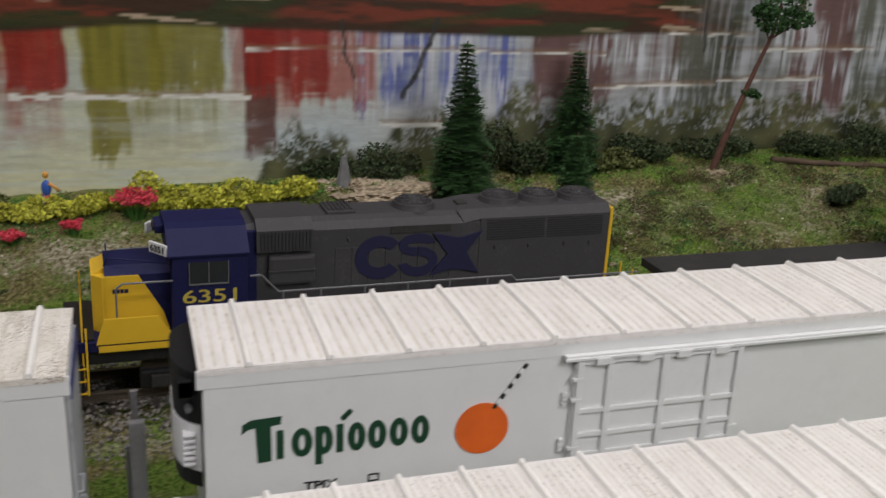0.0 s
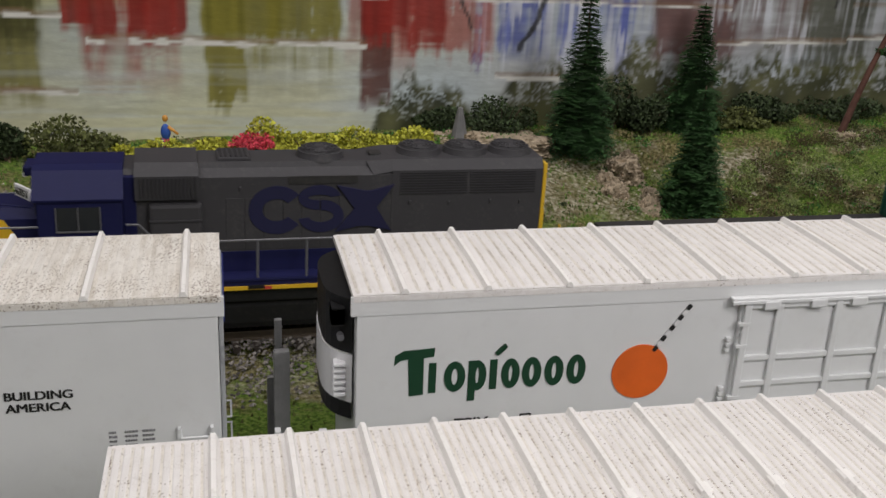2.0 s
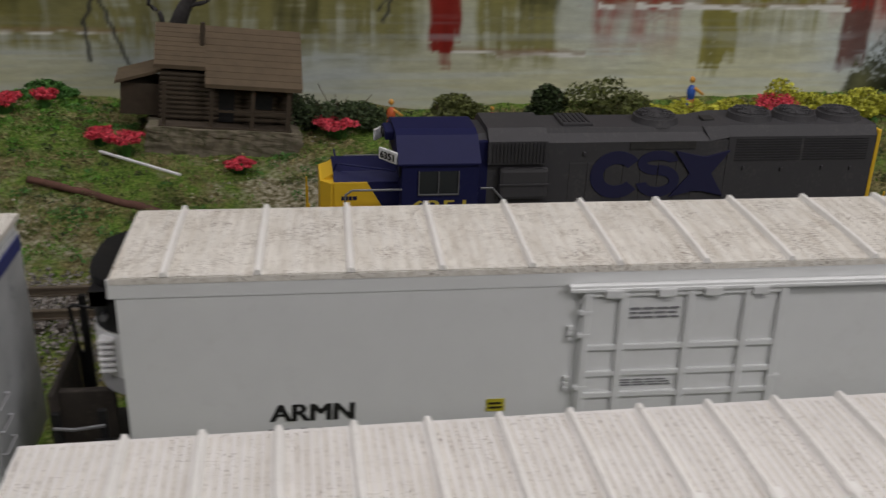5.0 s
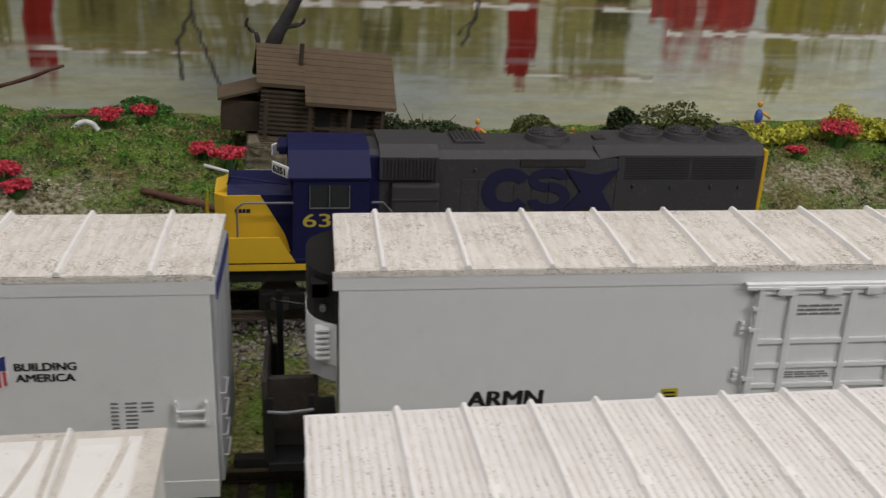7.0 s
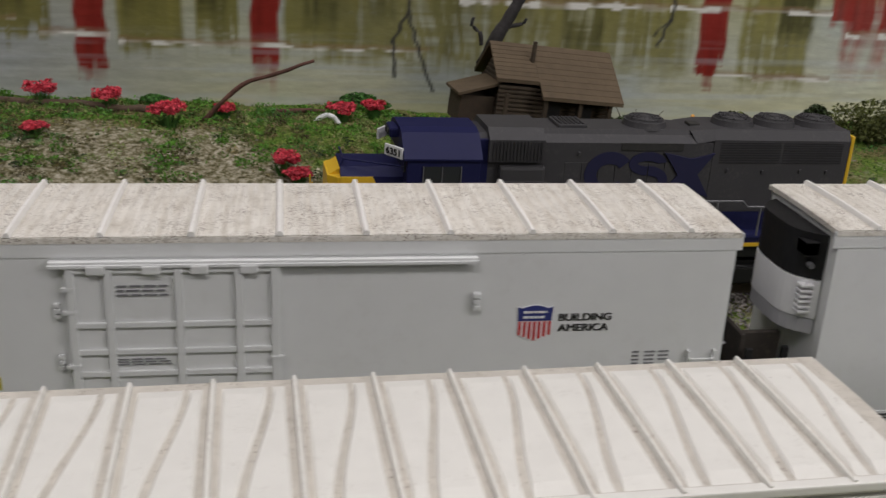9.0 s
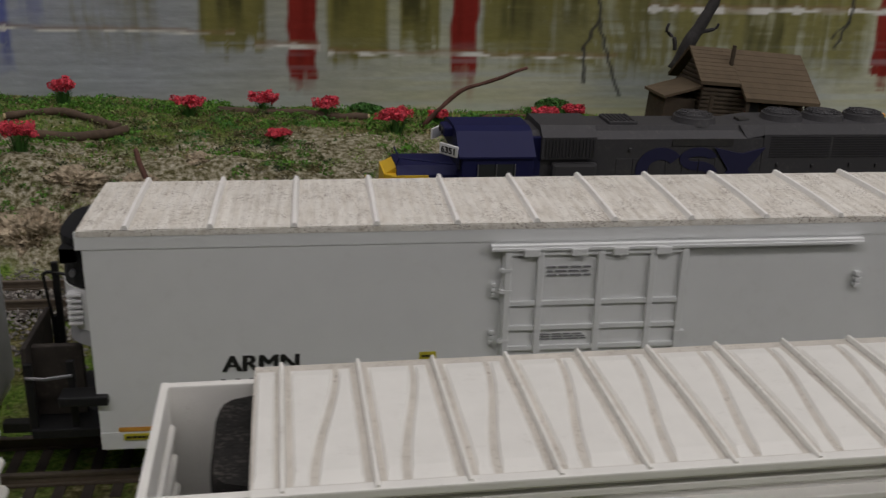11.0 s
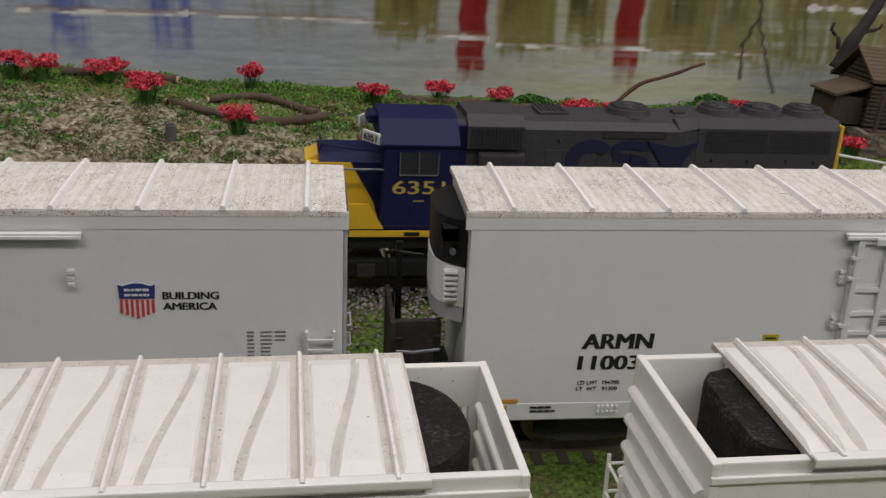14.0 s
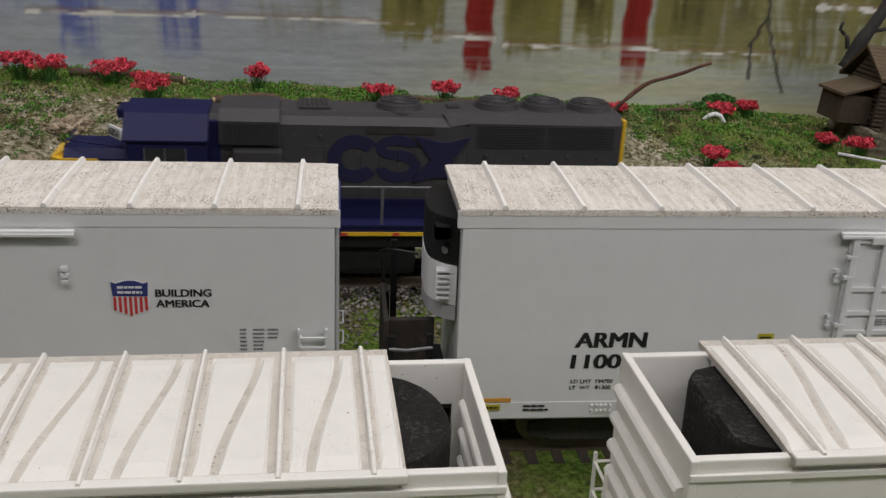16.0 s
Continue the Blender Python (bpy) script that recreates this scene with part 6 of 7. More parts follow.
def leaning_pine():
    t = thing("leaning_pine", "leaning pine with bare reddish trunk and high crown", "tree", at=(0.282, 0.473, 0.026))
    bm = B()
    pts = [(0, 0, -0.003), (0.006, 0, 0.018), (0.012, 0, 0.036), (0.019, 0, 0.055), (0.026, 0, 0.072), (0.029, 0, 0.088)]
    for i, (a, b) in enumerate(zip(pts, pts[1:])):
        rod(bm, a, b, 0.0019 - i * 0.00025, 0.0017 - i * 0.00025, 9)
    part("trunk", bm, BARK_RED, t, "reddish bare trunk")
    rnd = random.Random(8)
    vs, fs = [], []
    for c in ((0.026, 0, 0.078, 0.010, 0.007, 0.005), (0.040, 0, 0.080, 0.010, 0.007, 0.005), (0.020, 0, 0.084, 0.008, 0.006, 0.004), (0.032, 0.002, 0.088, 0.014, 0.009, 0.006), (0.017, 0, 0.0425, 0.0045, 0.004, 0.0022), (0.021, 0, 0.041, 0.003, 0.003, 0.0015)):
        leaf_cloud(rnd, vs, fs, *c, 420 if c[3] > 0.006 else 120, 0.0011)
    leaf_mesh("crown", vs, fs, FIR, t)
    for a, b in (((0.012, 0, 0.038), (0.017, 0, 0.043)), ((0.025, 0, 0.070), (0.042, 0, 0.079)), ((0.025, 0, 0.068), (0.018, 0, 0.083))):
        part("branch", rod(B(), a, b, 0.0006, 0.0003, 6), BARK_RED, t)


leaning_pine()

# shrubs along the foot of the backdrop: x, y, width, height, material, lift
SHRUBS = (
    (-0.080, 0.462, 0.036, 0.020, OLIVE), (-0.110, 0.466, 0.016, 0.014, DARKLEAF), (-0.155, 0.470, 0.026, 0.013, OLIVE), (-0.203, 0.470, 0.046, 0.021, DARKLEAF), (-0.225, 0.478, 0.020, 0.012, DARKLEAF),
    (0.085, 0.492, 0.030, 0.012, DARKLEAF), (0.110, 0.488, 0.034, 0.016, DARKLEAF), (0.168, 0.492, 0.026, 0.024, DARKLEAF), (0.185, 0.486, 0.020, 0.018, DARKLEAF), (0.232, 0.490, 0.030, 0.012, OLIVE), (0.255, 0.494, 0.030, 0.016, DARKLEAF),
    (0.300, 0.496, 0.050, 0.012, DARKLEAF), (0.345, 0.492, 0.040, 0.014, DARKLEAF), (0.390, 0.490, 0.050, 0.016, DARKLEAF), (0.335, 0.430, 0.022, 0.012, DARKLEAF), (-0.430, 0.492, 0.016, 0.006, STEMS), (-0.335, 0.492, 0.020, 0.008, STEMS),
)
for i, (x, y, w, h, m) in enumerate(SHRUBS):
    bush(x, y, w, h, m, "small olive-green shrub beside the painted river" if m is OLIVE else "low dark green shrub beside the painted river", 100 + i)
for i, (x, w, h) in enumerate(((-0.045, 0.022, 0.009), (-0.028, 0.020, 0.010), (-0.006, 0.018, 0.016), (0.016, 0.026, 0.011), (0.036, 0.024, 0.012), (0.056, 0.024, 0.010), (-0.062, 0.016, 0.009))):
    bush(x, 0.458 + 0.004 * (i % 2), w, h, YELLOWLEAF, "low bush of bright yellow-green blossom", 140 + i, n=2200, size=0.0009)


def flower(x, y, w, h, seed, low=False):
    rnd = random.Random(seed)
    z = height(x, y)
    f = thing("flower_clump", "clump of red flowers on green stems in the turf", "flowers", "red flower clumps", (x, y, z))
    vs, fs = [], []
    for _ in range(90):
        a, r = rnd.uniform(0, 6.28), math.sqrt(rnd.random()) * w * 0.42
        tip = Vector((math.cos(a) * r, math.sin(a) * r, h * rnd.uniform(0.5, 0.75)))
        root = Vector((tip.x * 0.35, tip.y * 0.35, -0.001))
        side = Vector((-math.sin(a), math.cos(a), 0)) * 0.0004
        n = len(vs)
        vs += [root - side, root + side, tip]
        fs.append((n, n + 1, n + 2))
    leaf_mesh("stem", vs, fs, STEMS, f)
    vs, fs = [], []
    for _ in range(26):
        a, r = rnd.uniform(0, 6.28), math.sqrt(rnd.random()) * w * 0.42
        leaf_cloud(rnd, vs, fs, math.cos(a) * r, math.sin(a) * r, h * rnd.uniform(0.62, 0.9), w * 0.14, w * 0.14, h * 0.13, 40, 0.0007)
    leaf_mesh("blossom", vs, fs, PETAL, f)


for i, (x, y, w, h) in enumerate(((-0.670, 0.455, 0.014, 0.013), (-0.657, 0.452, 0.013, 0.012), (-0.632, 0.460, 0.018, 0.010), (-0.607, 0.418, 0.014, 0.013), (-0.569, 0.396, 0.013, 0.012), (-0.568, 0.468, 0.011, 0.013),
                                  (-0.512, 0.462, 0.013, 0.010), (-0.479, 0.478, 0.012, 0.011), (-0.449, 0.475, 0.012, 0.011), (-0.420, 0.440, 0.015, 0.012), (-0.471, 0.425, 0.010, 0.005), (-0.398, 0.462, 0.009, 0.006),
                                  (-0.345, 0.465, 0.012, 0.008), (-0.330, 0.470, 0.010, 0.008), (-0.302, 0.440, 0.010, 0.007), (-0.290, 0.430, 0.013, 0.009), (-0.245, 0.424, 0.011, 0.005), (-0.205, 0.455, 0.018, 0.008),
                                  (-0.372, 0.400, 0.011, 0.010), (-0.366, 0.394, 0.010, 0.006), (-0.058, 0.436, 0.010, 0.005), (-0.010, 0.452, 0.018, 0.0135), (-0.035, 0.440, 0.008, 0.006))):
    flower(x, y, w * 1.2, h, 300 + i)


def limb(name, label, category, pts, r0, r1, material, at, end_cap=False):
    t = thing(name, label, category, at=at)
    bm = B()
    P = [Vector(p) for p in pts]
    n, rings, path = 12, [], []
    for i in range(n + 1):
        f = i / n * (len(P) - 1)
        k = min(int(f), len(P) - 2)
        u = f - k
        a, b = P[max(k - 1, 0)], P[min(k + 2, len(P) - 1)]
        path.append(P[k] * (1 - u) + P[k + 1] * u + (P[k] - a + P[k + 1] - b) * 0.25 * u * (1 - u))
    for i, p in enumerate(path):
        d = (path[min(i + 1, n)] - path[max(i - 1, 0)]).normalized()
        side = d.orthogonal().normalized()
        up = d.cross(side)
        r = (r0 + (r1 - r0) * i / n) * (1 + 0.22 * noise.noise(p * 260 + Vector(at) * 90))
        bow = side * 0.5 * r0 * noise.noise(p * 120 + Vector(at) * 50) * (0 < i < n)
        rings.append([bm.verts.new(p + bow + (side * math.cos(q) + up * math.sin(q)) * r * (1 + 0.12 * noise.noise(p * 500 + Vector((q, 0, 0))))) for q in (6.2832 * j / 10 for j in range(10))])
    for a, b in zip(rings, rings[1:]):
        for j in range(10):
            bm.faces.new((a[j], a[(j + 1) % 10], b[(j + 1) % 10], b[j]))
    bm.faces.new(rings[0][::-1]); bm.faces.new(rings[-1])
    bmesh.ops.recalc_face_normals(bm, faces=bm.faces)
    part("stem", bm, material, t, smooth=True)
    if end_cap:
        bm = B()
        a, b = Vector(pts[-2]), Vector(pts[-1])
        d = (b - a).normalized()
        rod(bm, b, b + d * 0.0008, r1 * 0.9, r1 * 0.85, 9)
        part("cut_end", bm, CUTWOOD, t, "pale sawn end")
    return t


def on_ground(label, pts, r0, r1, material=BARK, cap=True):
    x, y = pts[0]
    base = (x, y, height(x, y))
    limb("log", label, "log", [(px - x, py - y, height(px, py) + r0 * 0.7 - base[2]) for px, py in pts], r0, r1, material, base, cap)


on_ground("weathered brown log lying in the turf", [(-0.652, 0.467), (-0.628, 0.472), (-0.602, 0.470)], 0.0021, 0.0019)
on_ground("thin brown log lying in the turf", [(-0.533, 0.428), (-0.548, 0.424), (-0.568, 0.419), (-0.600, 0.426)], 0.0021, 0.0018)
on_ground("thin brown log lying in the turf", [(-0.538, 0.434), (-0.551, 0.439), (-0.566, 0.443), (-0.584, 0.434)], 0.0020, 0.0014)
on_ground("long dark log at the water's edge", [(-0.500, 0.474), (-0.470, 0.476), (-0.430, 0.470)], 0.0020, 0.0017)
on_ground("brown stick lying in the turf", [(-0.322, 0.405), (-0.295, 0.398), (-0.270, 0.388)], 0.0013, 0.0016, BARK_RED)
on_ground("fallen grey trunk beside the backdrop", [(0.322, 0.478), (0.350, 0.470), (0.390, 0.464)], 0.0018, 0.0012)
on_ground("dark stick at the water's edge", [(-0.375, 0.476), (-0.352, 0.480)], 0.0014, 0.0009, BARK_RED, False)
limb("driftwood", "curved bare branch rising from the bank", "branch", [(0, 0, -0.001), (0.010, 0, 0.010), (0.020, 0, 0.017), (0.030, 0, 0.020), (0.048, 0, 0.0265)], 0.0012, 0.0007, BARK_RED, (-0.406, 0.452, 0.0300))
limb("dead_tree", "charred dead trunk with bare forked limbs", "tree", [(0, 0, 0), (0.004, 0, 0.010), (0.010, 0, 0.020), (0.016, 0, 0.032), (0.020, 0, 0.046)], 0.0040, 0.0022, BARK_DARK, (-0.277, 0.482, 0.050))
limb("dead_branch", "bare forked dark branch", "branch", [(0, 0, 0), (-0.001, 0, 0.006), (-0.005, 0, 0.009), (-0.004, 0, 0.013)], 0.0012, 0.0007, BARK_DARK, (-0.279, 0.480, 0.060))
limb("dead_branch", "bare forked dark branch", "branch", [(0, 0, 0), (0.005, 0, 0.002), (0.010, 0, 0.003), (0.012, 0, 0.006)], 0.0012, 0.0006, BARK_DARK, (-0.270, 0.480, 0.067))
limb("stump", "broken leaning dead stick on the rocks", "stick", [(0, 0, 0), (-0.004, 0.006, 0.012), (-0.010, 0.014, 0.026), (-0.013, 0.018, 0.034)], 0.0014, 0.0009, BARK_RED, (-0.509, 0.358, 0.006))


# ---------- cabin ----------
def cabin():
    c = thing("cabin", "small brown log cabin leaning on the river bank", "cabin")
    W, D = 0.054, 0.026
    for s, name in ((0, "front_wall"), (1, "back_wall")):
        y = -D / 2 if s == 0 else D / 2
        w = part(name, box(B(), -W / 2 + 0.002, W / 2 - 0.002, y - 0.0008, y + 0.0008, 0, 0.019), CABIN, c)
        for i in range(10):
            bm = B()
            rod(bm, (-W / 2 + 0.001, y - 0.0006, 0.001 + i * 0.0019), (W / 2 - 0.001, y - 0.0006, 0.001 + i * 0.0019), 0.00095, 0.00095, 8)
            part("log", bm, CABIN, w)
    for s in (-1, 1):
        x = s * (W / 2 - 0.003)
        part("gable_wall", prism(B(), [(-D / 2, 0), (D / 2, 0), (D / 2, 0.018), (0.002, 0.032), (-D / 2, 0.018)], x - 0.0008, x + 0.0008, "x"), CABIN, c)
        for i in range(14):
            z = 0.001 + i * 0.0021
            hw = D / 2 if z < 0.018 else D / 2 * (0.032 - z) / 0.014
            if hw > 0.001:
                bm = B()
                rod(bm, (x + s * 0.0008, -hw, z), (x + s * 0.0008, hw, z), 0.00085, 0.00085, 6)
                part("log", bm, CABIN, c)
    for sgn, eave, xa, xb in ((-1, (-0.0155, 0.0205), -W / 2 - 0.001, -0.0085), (-1, (-0.0225, 0.0155), -0.0085, W / 2 + 0.002), (1, (0.018, 0.018), -W / 2 - 0.001, W / 2 + 0.002)):
        roof = part("roof", prism(B(), [(0.002, 0.0335), (0.002, 0.0347), (eave[0], eave[1] + 0.0012), (eave[0], eave[1])], xa, xb, "x"), SHINGLE, c, "brown shingled roof")
        for i in range(9):
            f0, f1 = i / 9, (i + 1) / 9
            ya, yb = 0.002 + (eave[0] - 0.002) * f0, 0.002 + (eave[0] - 0.002) * f1
            za, zb = 0.0347 + (eave[1] - 0.0335) * f0, 0.0347 + (eave[1] - 0.0335) * f1
            part("shingle_course", prism(B(), [(ya, za), (ya, za + 0.0002), (yb, zb + 0.0004), (yb, zb)], xa - 0.0002, xb + 0.0001, "x"), SHINGLE, roof)
    bm = B()
    rod(bm, (-0.010, -0.006, 0.028), (-0.010, -0.006, 0.0375), 0.0010, 0.0010, 10)
    part("stovepipe", bm, CABIN, c, "short rusty stovepipe")
    for x in (-0.024, -0.006, 0.010, 0.024):
        part("porch_post", box(B(), x - 0.0008, x + 0.0008, -0.0210, -0.0194, -0.003, 0.0165), CABIN, c)
    part("porch_floor", box(B(), -0.026, 0.026, -0.0215, -D / 2, -0.002, -0.0005, 0.0002), CABIN, c)
    part("porch_rail", box(B(), -0.004, 0.024, -0.0208, -0.0200, 0.0055, 0.0064), CABIN, c)
    # lean-to
    l = part("lean_to", box(B(), -W / 2 - 0.014, -W / 2 + 0.001, -0.010, 0.008, 0, 0.0125), CABIN, c, "small side shed")
    part("lean_to_roof", prism(B(), [(-W / 2 - 0.016, 0.0125), (-W / 2 - 0.016, 0.0137), (-W / 2 + 0.002, 0.0195), (-W / 2 + 0.002, 0.0183)], -0.0125, 0.009), SHINGLE, l)
    # Black sheets on the solid wall stand in for the shade inside two openings.
    part("doorway", box(B(), -0.003, 0.003, -D / 2 - 0.0019, -D / 2 - 0.0015, 0.0, 0.0135), BLACK, c)
    part("window", box(B(), 0.011, 0.018, -D / 2 - 0.0019, -D / 2 - 0.0015, 0.006, 0.0125), BLACK, c)
    c.matrix_basis = pose(-0.2530, 0.4620, 0.0265, 0, 5.5, 6) @ Matrix.Scale(1.04, 4)
    bm = box(B(), -0.030, 0.029, -0.022, 0.015, -0.013, -0.001)
    bmesh.ops.subdivide_edges(bm, edges=bm.edges[:], cuts=14, use_grid_fill=True)
    for v in bm.verts:
        q = noise.noise(v.co * 160) * 0.0016 + noise.noise(v.co * 420) * 0.0009
        v.co += Vector((q, -abs(q) * 1.2, min(0.0, q * 0.6)))
    part("footing", bm, FOOTING, c, "rough grey plaster bank under the cabin")


cabin()


# ---------- figurines and small things ----------
def figurine(x, y, tall, coat, legs, label, seed, arms=True):
    """One small painted figurine, left as a plain shape."""
    bm = B()
    z = height(x, y)
    k = tall / 0.020

    def lump(cx, cy, cz, r, sx=1, sy=1, sz=1):
        bmesh.ops.create_uvsphere(bm, u_segments=12, v_segments=8, radius=1, matrix=Matrix.Translation((cx * k, cy * k, cz * k)) @ Matrix.Diagonal((r * sx * k, r * sy * k, r * sz * k, 1)))
    rod(bm, (-0.0011 * k, 0, 0), (-0.0009 * k, 0, 0.009 * k), 0.0009 * k, 0.0011 * k)
    rod(bm, (0.0013 * k, 0, 0), (0.0009 * k, 0, 0.009 * k), 0.0009 * k, 0.0011 * k)
    n_legs = len(bm.faces)
    lump(0, 0, 0.0120, 0.0022, 1.0, 0.75, 1.75)
    n_coat = len(bm.faces)
    rod(bm, (0.0012 * k, -0.0006 * k, 0.0145 * k), (0.0055 * k, -0.0014 * k, 0.0112 * k), 0.0008 * k, 0.0006 * k)
    n_arm = len(bm.faces)
    lump(0, 0, 0.0182, 0.0014, 0.95, 0.95, 1.15)
    me = bpy.data.meshes.new("figurine")
    for i, f in enumerate(bm.faces):
        f.material_index = 0 if i < n_legs else 1 if i < n_coat else 2 if i < n_arm else 3
        f.smooth = True
    bm.to_mesh(me); bm.free()
    for m in (legs, coat, RED, AMBER):
        me.materials.append(m)
    ob = new("figurine", me)
    ob.location = (x, y, z)
    tagged(ob, label, "figurine")


BLUE_COAT = mat("blue_enamel", (0.03, 0.10, 0.42), 0.5, var=0.1)
ORANGE_COAT = mat("orange_enamel", (0.62, 0.13, 0.04), 0.5, var=0.1)
figurine(-0.0455, 0.463, 0.0190, BLUE_COAT, RED, "small painted figurine in blue and red", 1)
figurine(-0.1820, 0.450, 0.0170, ORANGE_COAT, BLUE_COAT, "small painted figurine in orange shirt and blue", 2)
figurine(-0.1380, 0.452, 0.0120, ORANGE_COAT, ORANGE_COAT, "small painted figurine in orange", 3)


def rock(x, y, w, h, seed, label="pale plaster boulder set in the turf", lift=0.0):
    bm = B()
    bmesh.ops.create_icosphere(bm, subdivisions=5, radius=1)
    for v in bm.verts:
        p = v.co + Vector((seed * 0.37, seed * 0.11, 0))
        k = 1 + 0.40 * noise.noise(p * 1.5) - 0.34 * abs(noise.noise(p * 3.1)) - 0.26 * abs(noise.noise(p * 6.7)) + 0.13 * noise.noise(p * 15) + 0.07 * noise.noise(p * 34)
        v.co = Vector((v.co.x * w / 2 * k, v.co.y * w * 0.42 * k, v.co.z * h * k))
    ob = part("rock", bm, ROCK)
    ob.location = (x, y, height(x, y) + lift - 0.45 * h)
    tagged(ob, label, "rock", "plaster rocks")


ROCKS_BY_FIRS = ((0.105, 0.470, 0.040, 0.006), (0.085, 0.474, 0.022, 0.006), (0.158, 0.456, 0.034, 0.014), (0.150, 0.440, 0.022, 0.012), (0.163, 0.428, 0.018, 0.012), (0.150, 0.448, 0.016, 0.008), (0.165, 0.462, 0.012, 0.008), (0.168, 0.440, 0.016, 0.010), (0.160, 0.418, 0.012, 0.006), (0.172, 0.408, 0.008, 0.003), (0.195, 0.405, 0.005, 0.002), (0.285, 0.469, 0.012, 0.003))
ROCKS_ON_BANK = ((-0.492, 0.357, 0.018, 0.011), (-0.512, 0.358, 0.020, 0.012), (-0.535, 0.360, 0.024, 0.013), (-0.558, 0.361, 0.022, 0.012), (-0.580, 0.362, 0.024, 0.012), (-0.605, 0.362, 0.026, 0.012), (-0.472, 0.360, 0.016, 0.009), (-0.450, 0.364, 0.018, 0.008), (-0.430, 0.366, 0.014, 0.006), (-0.545, 0.378, 0.018, 0.006), (-0.520, 0.375, 0.016, 0.007), (-0.410, 0.378, 0.014, 0.006), (-0.385, 0.384, 0.016, 0.006), (-0.640, 0.366, 0.030, 0.012), (-0.670, 0.368, 0.030, 0.012), (-0.500, 0.395, 0.012, 0.004), (-0.640, 0.405, 0.022, 0.006))
for i, (x, y, w, h) in enumerate(ROCKS_BY_FIRS):
    rock(x, y, w * (0.85 if 0.14 < x < 0.2 else 1.35), h * (0.8 if 0.14 < x < 0.2 else 1.15), 500 + i)
for i, (x, y, w, h) in enumerate(ROCKS_ON_BANK):
    rock(x, y, w * 1.35, h * 1.15, 511 + i)


def stone_cone():
    bm = B()
    rod(bm, (0, 0, -0.002), (0, 0, 0.014), 0.0044, 0.0012, 10)
    for v in bm.verts:
        v.co += Vector((noise.noise(v.co * 300), noise.noise(v.co * 310), 0)) * 0.0006
    ob = part("stone_cone", bm, mat("grey_slate", (0.16, 0.16, 0.16), 0.8, var=0.3, scale=300, bump=0.0005))
    ob.location = (0.0845, 0.470, height(0.0845, 0.470))
    tagged(ob, "small pointed grey stone standing on the bank", "stone")


stone_cone()
bm = B()
rod(bm, (0, 0, -0.001), (0, 0, 0.0055), 0.0022, 0.0019, 12)
rod(bm, (0, 0, 0.0055), (0, 0, 0.0062), 0.0014, 0.0014, 12)
keg = part("keg", bm, mat("grey_keg", (0.10, 0.10, 0.10), 0.6, var=0.2))
keg.location = (-0.594, 0.388, height(-0.594, 0.388) + 0.0005)
tagged(keg, "small dark grey keg on the turf", "keg")
bm = B()
pipe(bm, [(-0.006, 0, 0), (-0.003, 0, 0.003), (0, 0, 0.0040), (0.003, 0, 0.003), (0.005, 0, 0)], 0.0011, 8)
arch = part("white_stone", bm, UNITWHITE)
arch.location = (-0.352, 0.455, height(-0.352, 0.455))
tagged(arch, "small white arched stone on the turf", "stone")
bm = B()
rod(bm, (0, 0, 0.0006), (0.035, -0.030, 0.0006), 0.0007, 0.0006, 6)
stick = part("white_stick", bm, UNITWHITE)
stick.location = (-0.300, 0.430, height(-0.300, 0.430) + 0.0008)
tagged(stick, "thin white stick lying on the turf", "stick")


def turf():
    """Tufts of grass fibre and foam over the banks and between the tracks."""
    rnd = random.Random(77)
    vs, fs, straw, sf, dull, df = [], [], [], [], [], []
    for _ in range(60000):
        if rnd.random() < 0.78:
            x, y = rnd.uniform(-0.74, 0.45), rnd.uniform(0.352, 0.503)
        else:
            x, y = rnd.uniform(-0.62, 0.06), rnd.uniform(0.150, 0.300)
            if abs(y - MIDDLE_Y) < 0.016 or rnd.random() < 0.45:
                continue
        if bare(x, y) + 0.5 + 0.5 * noise.noise((x * 75, y * 75, 9)) > 0.80 + 0.2 * rnd.random():
            continue
        z = height(x, y)
        s = rnd.uniform(0.0006, 0.0017)
        a = rnd.uniform(0, 6.28)
        dx, dy = math.cos(a) * s * 0.45, math.sin(a) * s * 0.45
        (vsl, fsl) = (dull, df) if y < 0.31 else (straw, sf) if rnd.random() < 0.24 + 0.9 * noise.noise((x * 32, y * 32, 4)) else (vs, fs)
        n = len(vsl)
        lean = (rnd.uniform(-.5, .5) * s, rnd.uniform(-.5, .5) * s)
        vsl += [(x - dx, y - dy, z - 0.0003), (x + dx, y + dy, z - 0.0003), (x + lean[0], y + lean[1], z + s)]
        fsl.append((n, n + 1, n + 2))
    tagged(leaf_mesh("dry_grass", straw, sf, STRAW), "dry straw-coloured scatter grass on the layout", "grass", kind="stuff")
    tagged(leaf_mesh("olive_grass", dull, df, OLIVE), "dull olive scatter grass between the tracks", "grass", kind="stuff")
    leaf_mesh("grass", vs, fs, TUFT)
    tagged(bpy.data.objects["grass"], "short mixed green scatter grass on the layout", "grass", kind="stuff")


turf()


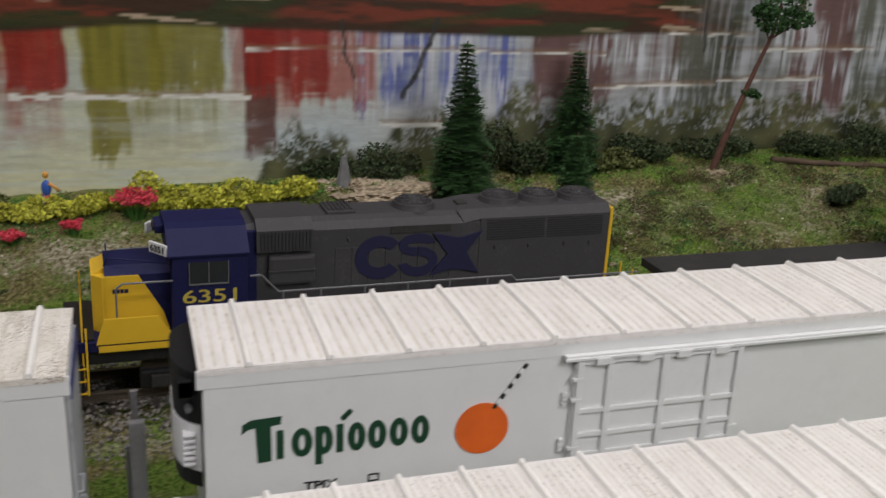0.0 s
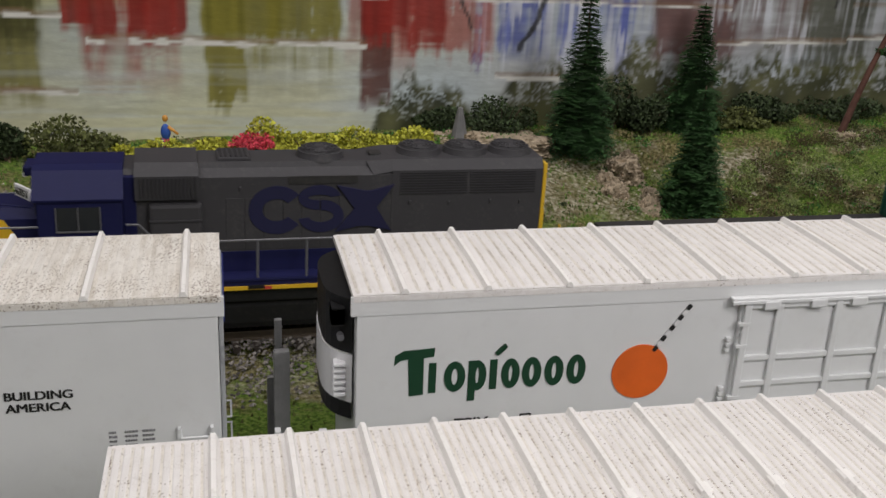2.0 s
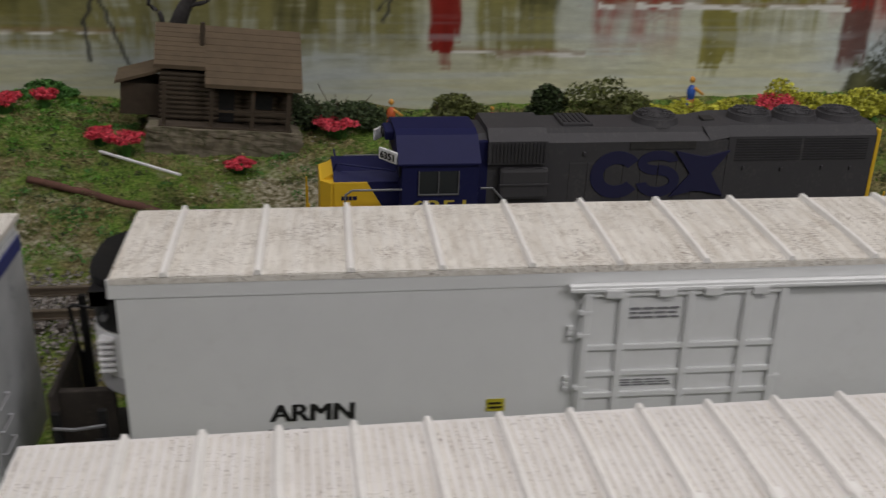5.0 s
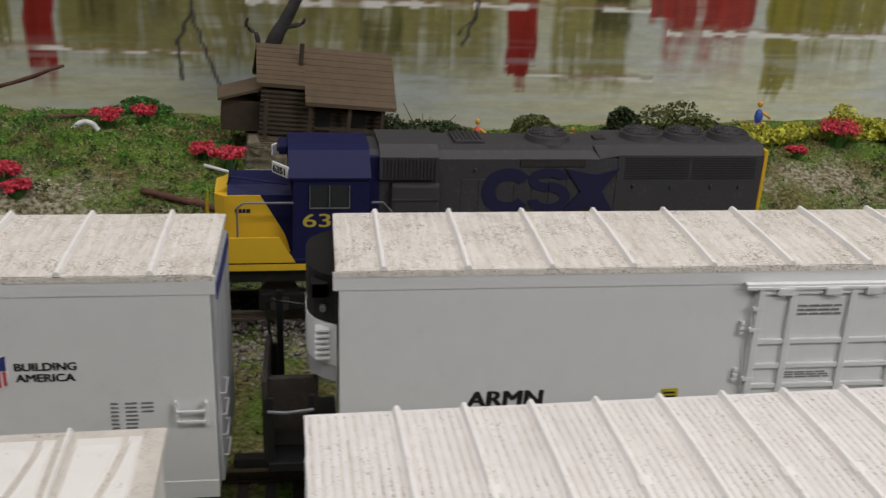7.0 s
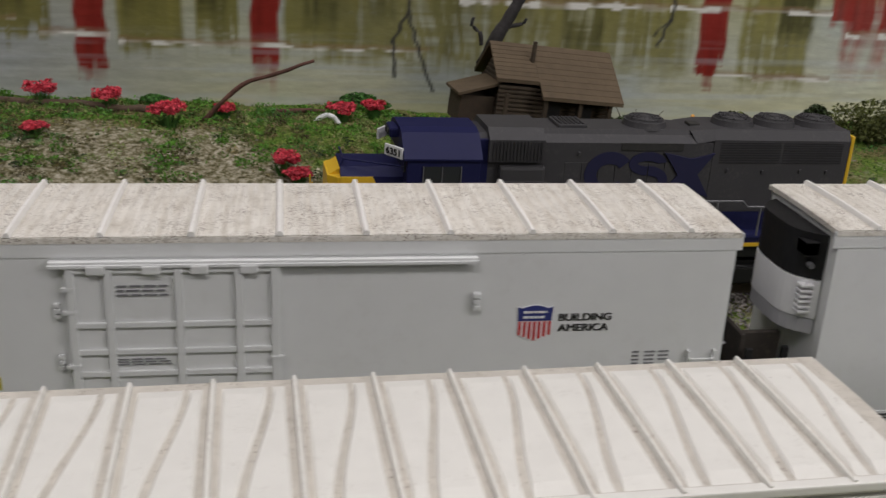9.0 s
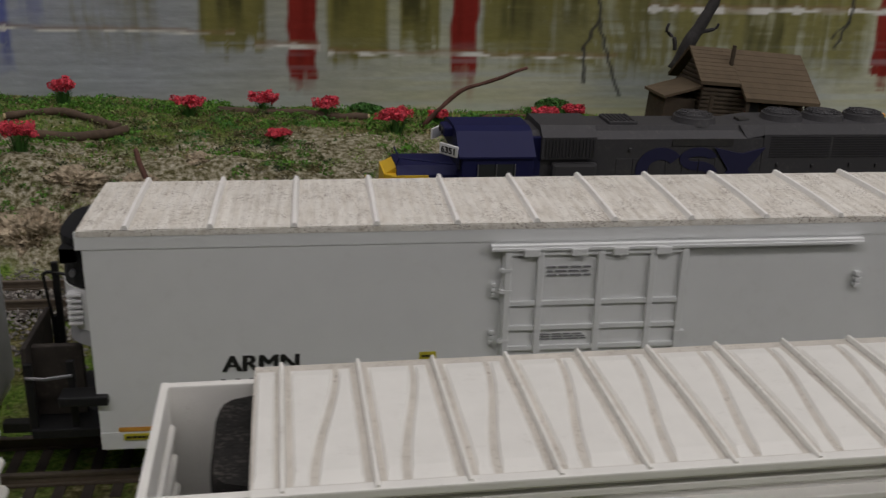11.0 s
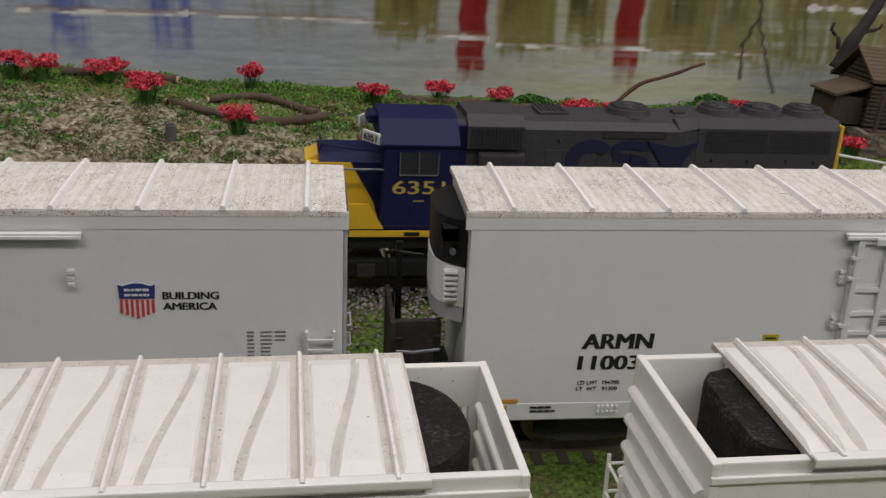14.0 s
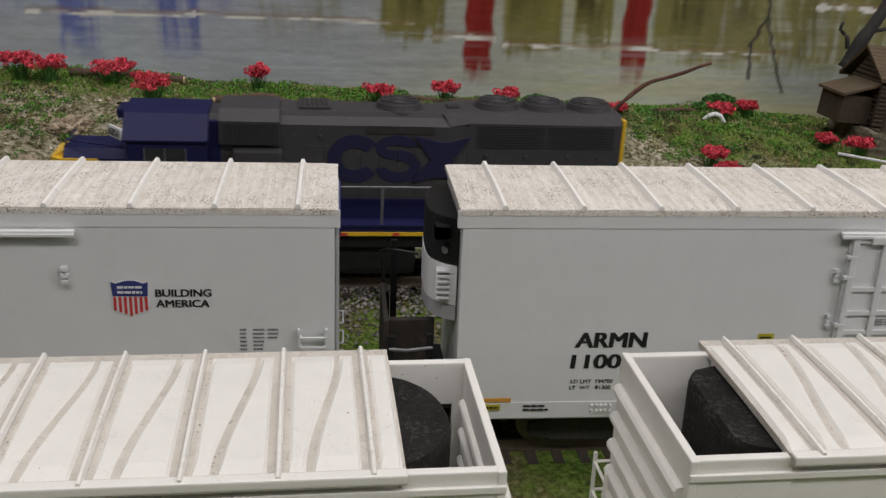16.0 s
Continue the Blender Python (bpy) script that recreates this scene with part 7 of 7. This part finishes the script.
def ground_foam():
    """Clumps of scatter foam in mixed colours over the banks, thick in places and thin in others."""
    rnd = random.Random(31)
    for name, material, count, lo, hi, label in (("bright_foam", MOSS, 760, 0.0012, 0.0032, "bright green moss along the river's edge and bank"), ("dark_foam", DARKLEAF, 260, 0.001, 0.0028, "dark green clumps of scatter foam on the banks"), ("green_foam", STEMS, 420, 0.0012, 0.0034, "bright green clumps of scatter foam on the banks"),
                                                 ("olive_foam", OLIVE, 420, 0.0012, 0.0034, "olive clumps of scatter foam on the banks"), ("tan_foam", STRAW, 330, 0.0008, 0.0022, "straw-coloured scatter on the banks"), ("pale_moss", PALEMOSS, 620, 0.0010, 0.0030, "pale green moss dusted over the bank"), ("brown_moss", UMBER, 520, 0.0012, 0.0034, "brown moss and roots on the bank")):
        vs, fs = [], []
        for _ in range(count):
            for _try in range(20):
                x, y = (rnd.uniform(-0.74, -0.30), rnd.choice((rnd.uniform(0.362, 0.43), rnd.uniform(0.440, 0.500)))) if name == "bright_foam" else (rnd.choice((rnd.uniform(0.19, 0.42), rnd.uniform(-0.72, -0.30), rnd.uniform(0.19, 0.34))), rnd.uniform(0.362, 0.435) if rnd.random() < 0.6 else rnd.uniform(0.43, 0.47)) if name.endswith("_moss") else (rnd.uniform(-0.72, 0.42), rnd.uniform(0.362, 0.500))
                if noise.noise((x * 22, y * 22, len(name))) > (-0.02 if y < 0.43 or name != "bright_foam" else -0.6) and y > far_track(x) + 0.026:
                    break
            else:
                continue
            r = rnd.uniform(lo, hi)
            leaf_cloud(rnd, vs, fs, x, y, height(x, y) + r * 0.25, r * 1.6, r * 1.6, r * 0.7, int((30 if name.endswith("_moss") else 16) + r * (24000 if name.endswith("_moss") else 14000)), 0.00042 if name.endswith("_moss") else 0.0006)
        tagged(leaf_mesh(name, vs, fs, material), label, "ground cover", kind="stuff")


ground_foam()


def white_grit():
    rnd = random.Random(12)
    vs, fs = [], []
    for _ in range(2600):
        x, y = rnd.uniform(-0.72, 0.42), rnd.uniform(0.36, 0.50)
        if bare(x, y) + 0.3 * noise.noise((x * 40, y * 40, 2)) < 0.10 or y < far_track(x) + 0.026:
            continue
        r, z, n = rnd.uniform(0.0003, 0.0010), height(x, y), len(vs)
        for dx, dy, dz in ((1, 0, 0), (-1, 0, 0), (0, 1, 0), (0, -1, 0), (0, 0, 1), (0, 0, -1)):
            vs.append((x + r * dx * rnd.uniform(.5, 1.4), y + r * dy * rnd.uniform(.5, 1.4), z + r * dz * rnd.uniform(.4, 0.9)))
        fs += [(n + a, n + b, n + c) for a, b, c in ((0, 2, 4), (2, 1, 4), (1, 3, 4), (3, 0, 4), (2, 0, 5), (1, 2, 5), (3, 1, 5), (0, 3, 5))]
    tagged(leaf_mesh("plaster_grit", vs, fs, leafy("plaster_chips", (0.45, 0.40, 0.32), 0.5)), "pale plaster chips strewn over the bank", "grit", kind="stuff")


white_grit()


# ---------- what moves ----------
NOSE = ((0, -0.0245), (0.5, -0.041), (1, -0.0612), (1.5, -0.0795), (2, -0.0995), (2.5, -0.1183), (3, -0.1368), (3.5, -0.1545), (4, -0.1739), (4.5, -0.1918), (5, -0.2118), (5.2, -0.2196), (7.3, -0.2961), (7.5, -0.3037), (8, -0.3227), (8.2, -0.3297), (10.5, -0.4147), (11, -0.4333), (11.5, -0.4503), (12, -0.4688), (12.5, -0.4861), (13, -0.504), (13.5, -0.5217), (14, -0.541), (14.5, -0.559), (15, -0.5782), (15.5, -0.597), (16, -0.618))


def motions():
    rows = [(t, pose(x, far_track(x), track_rise(x), 0, TILT, TURN)) for t, x in NOSE]
    walk(loco, rows)
    walk(flat, rows)


motions()
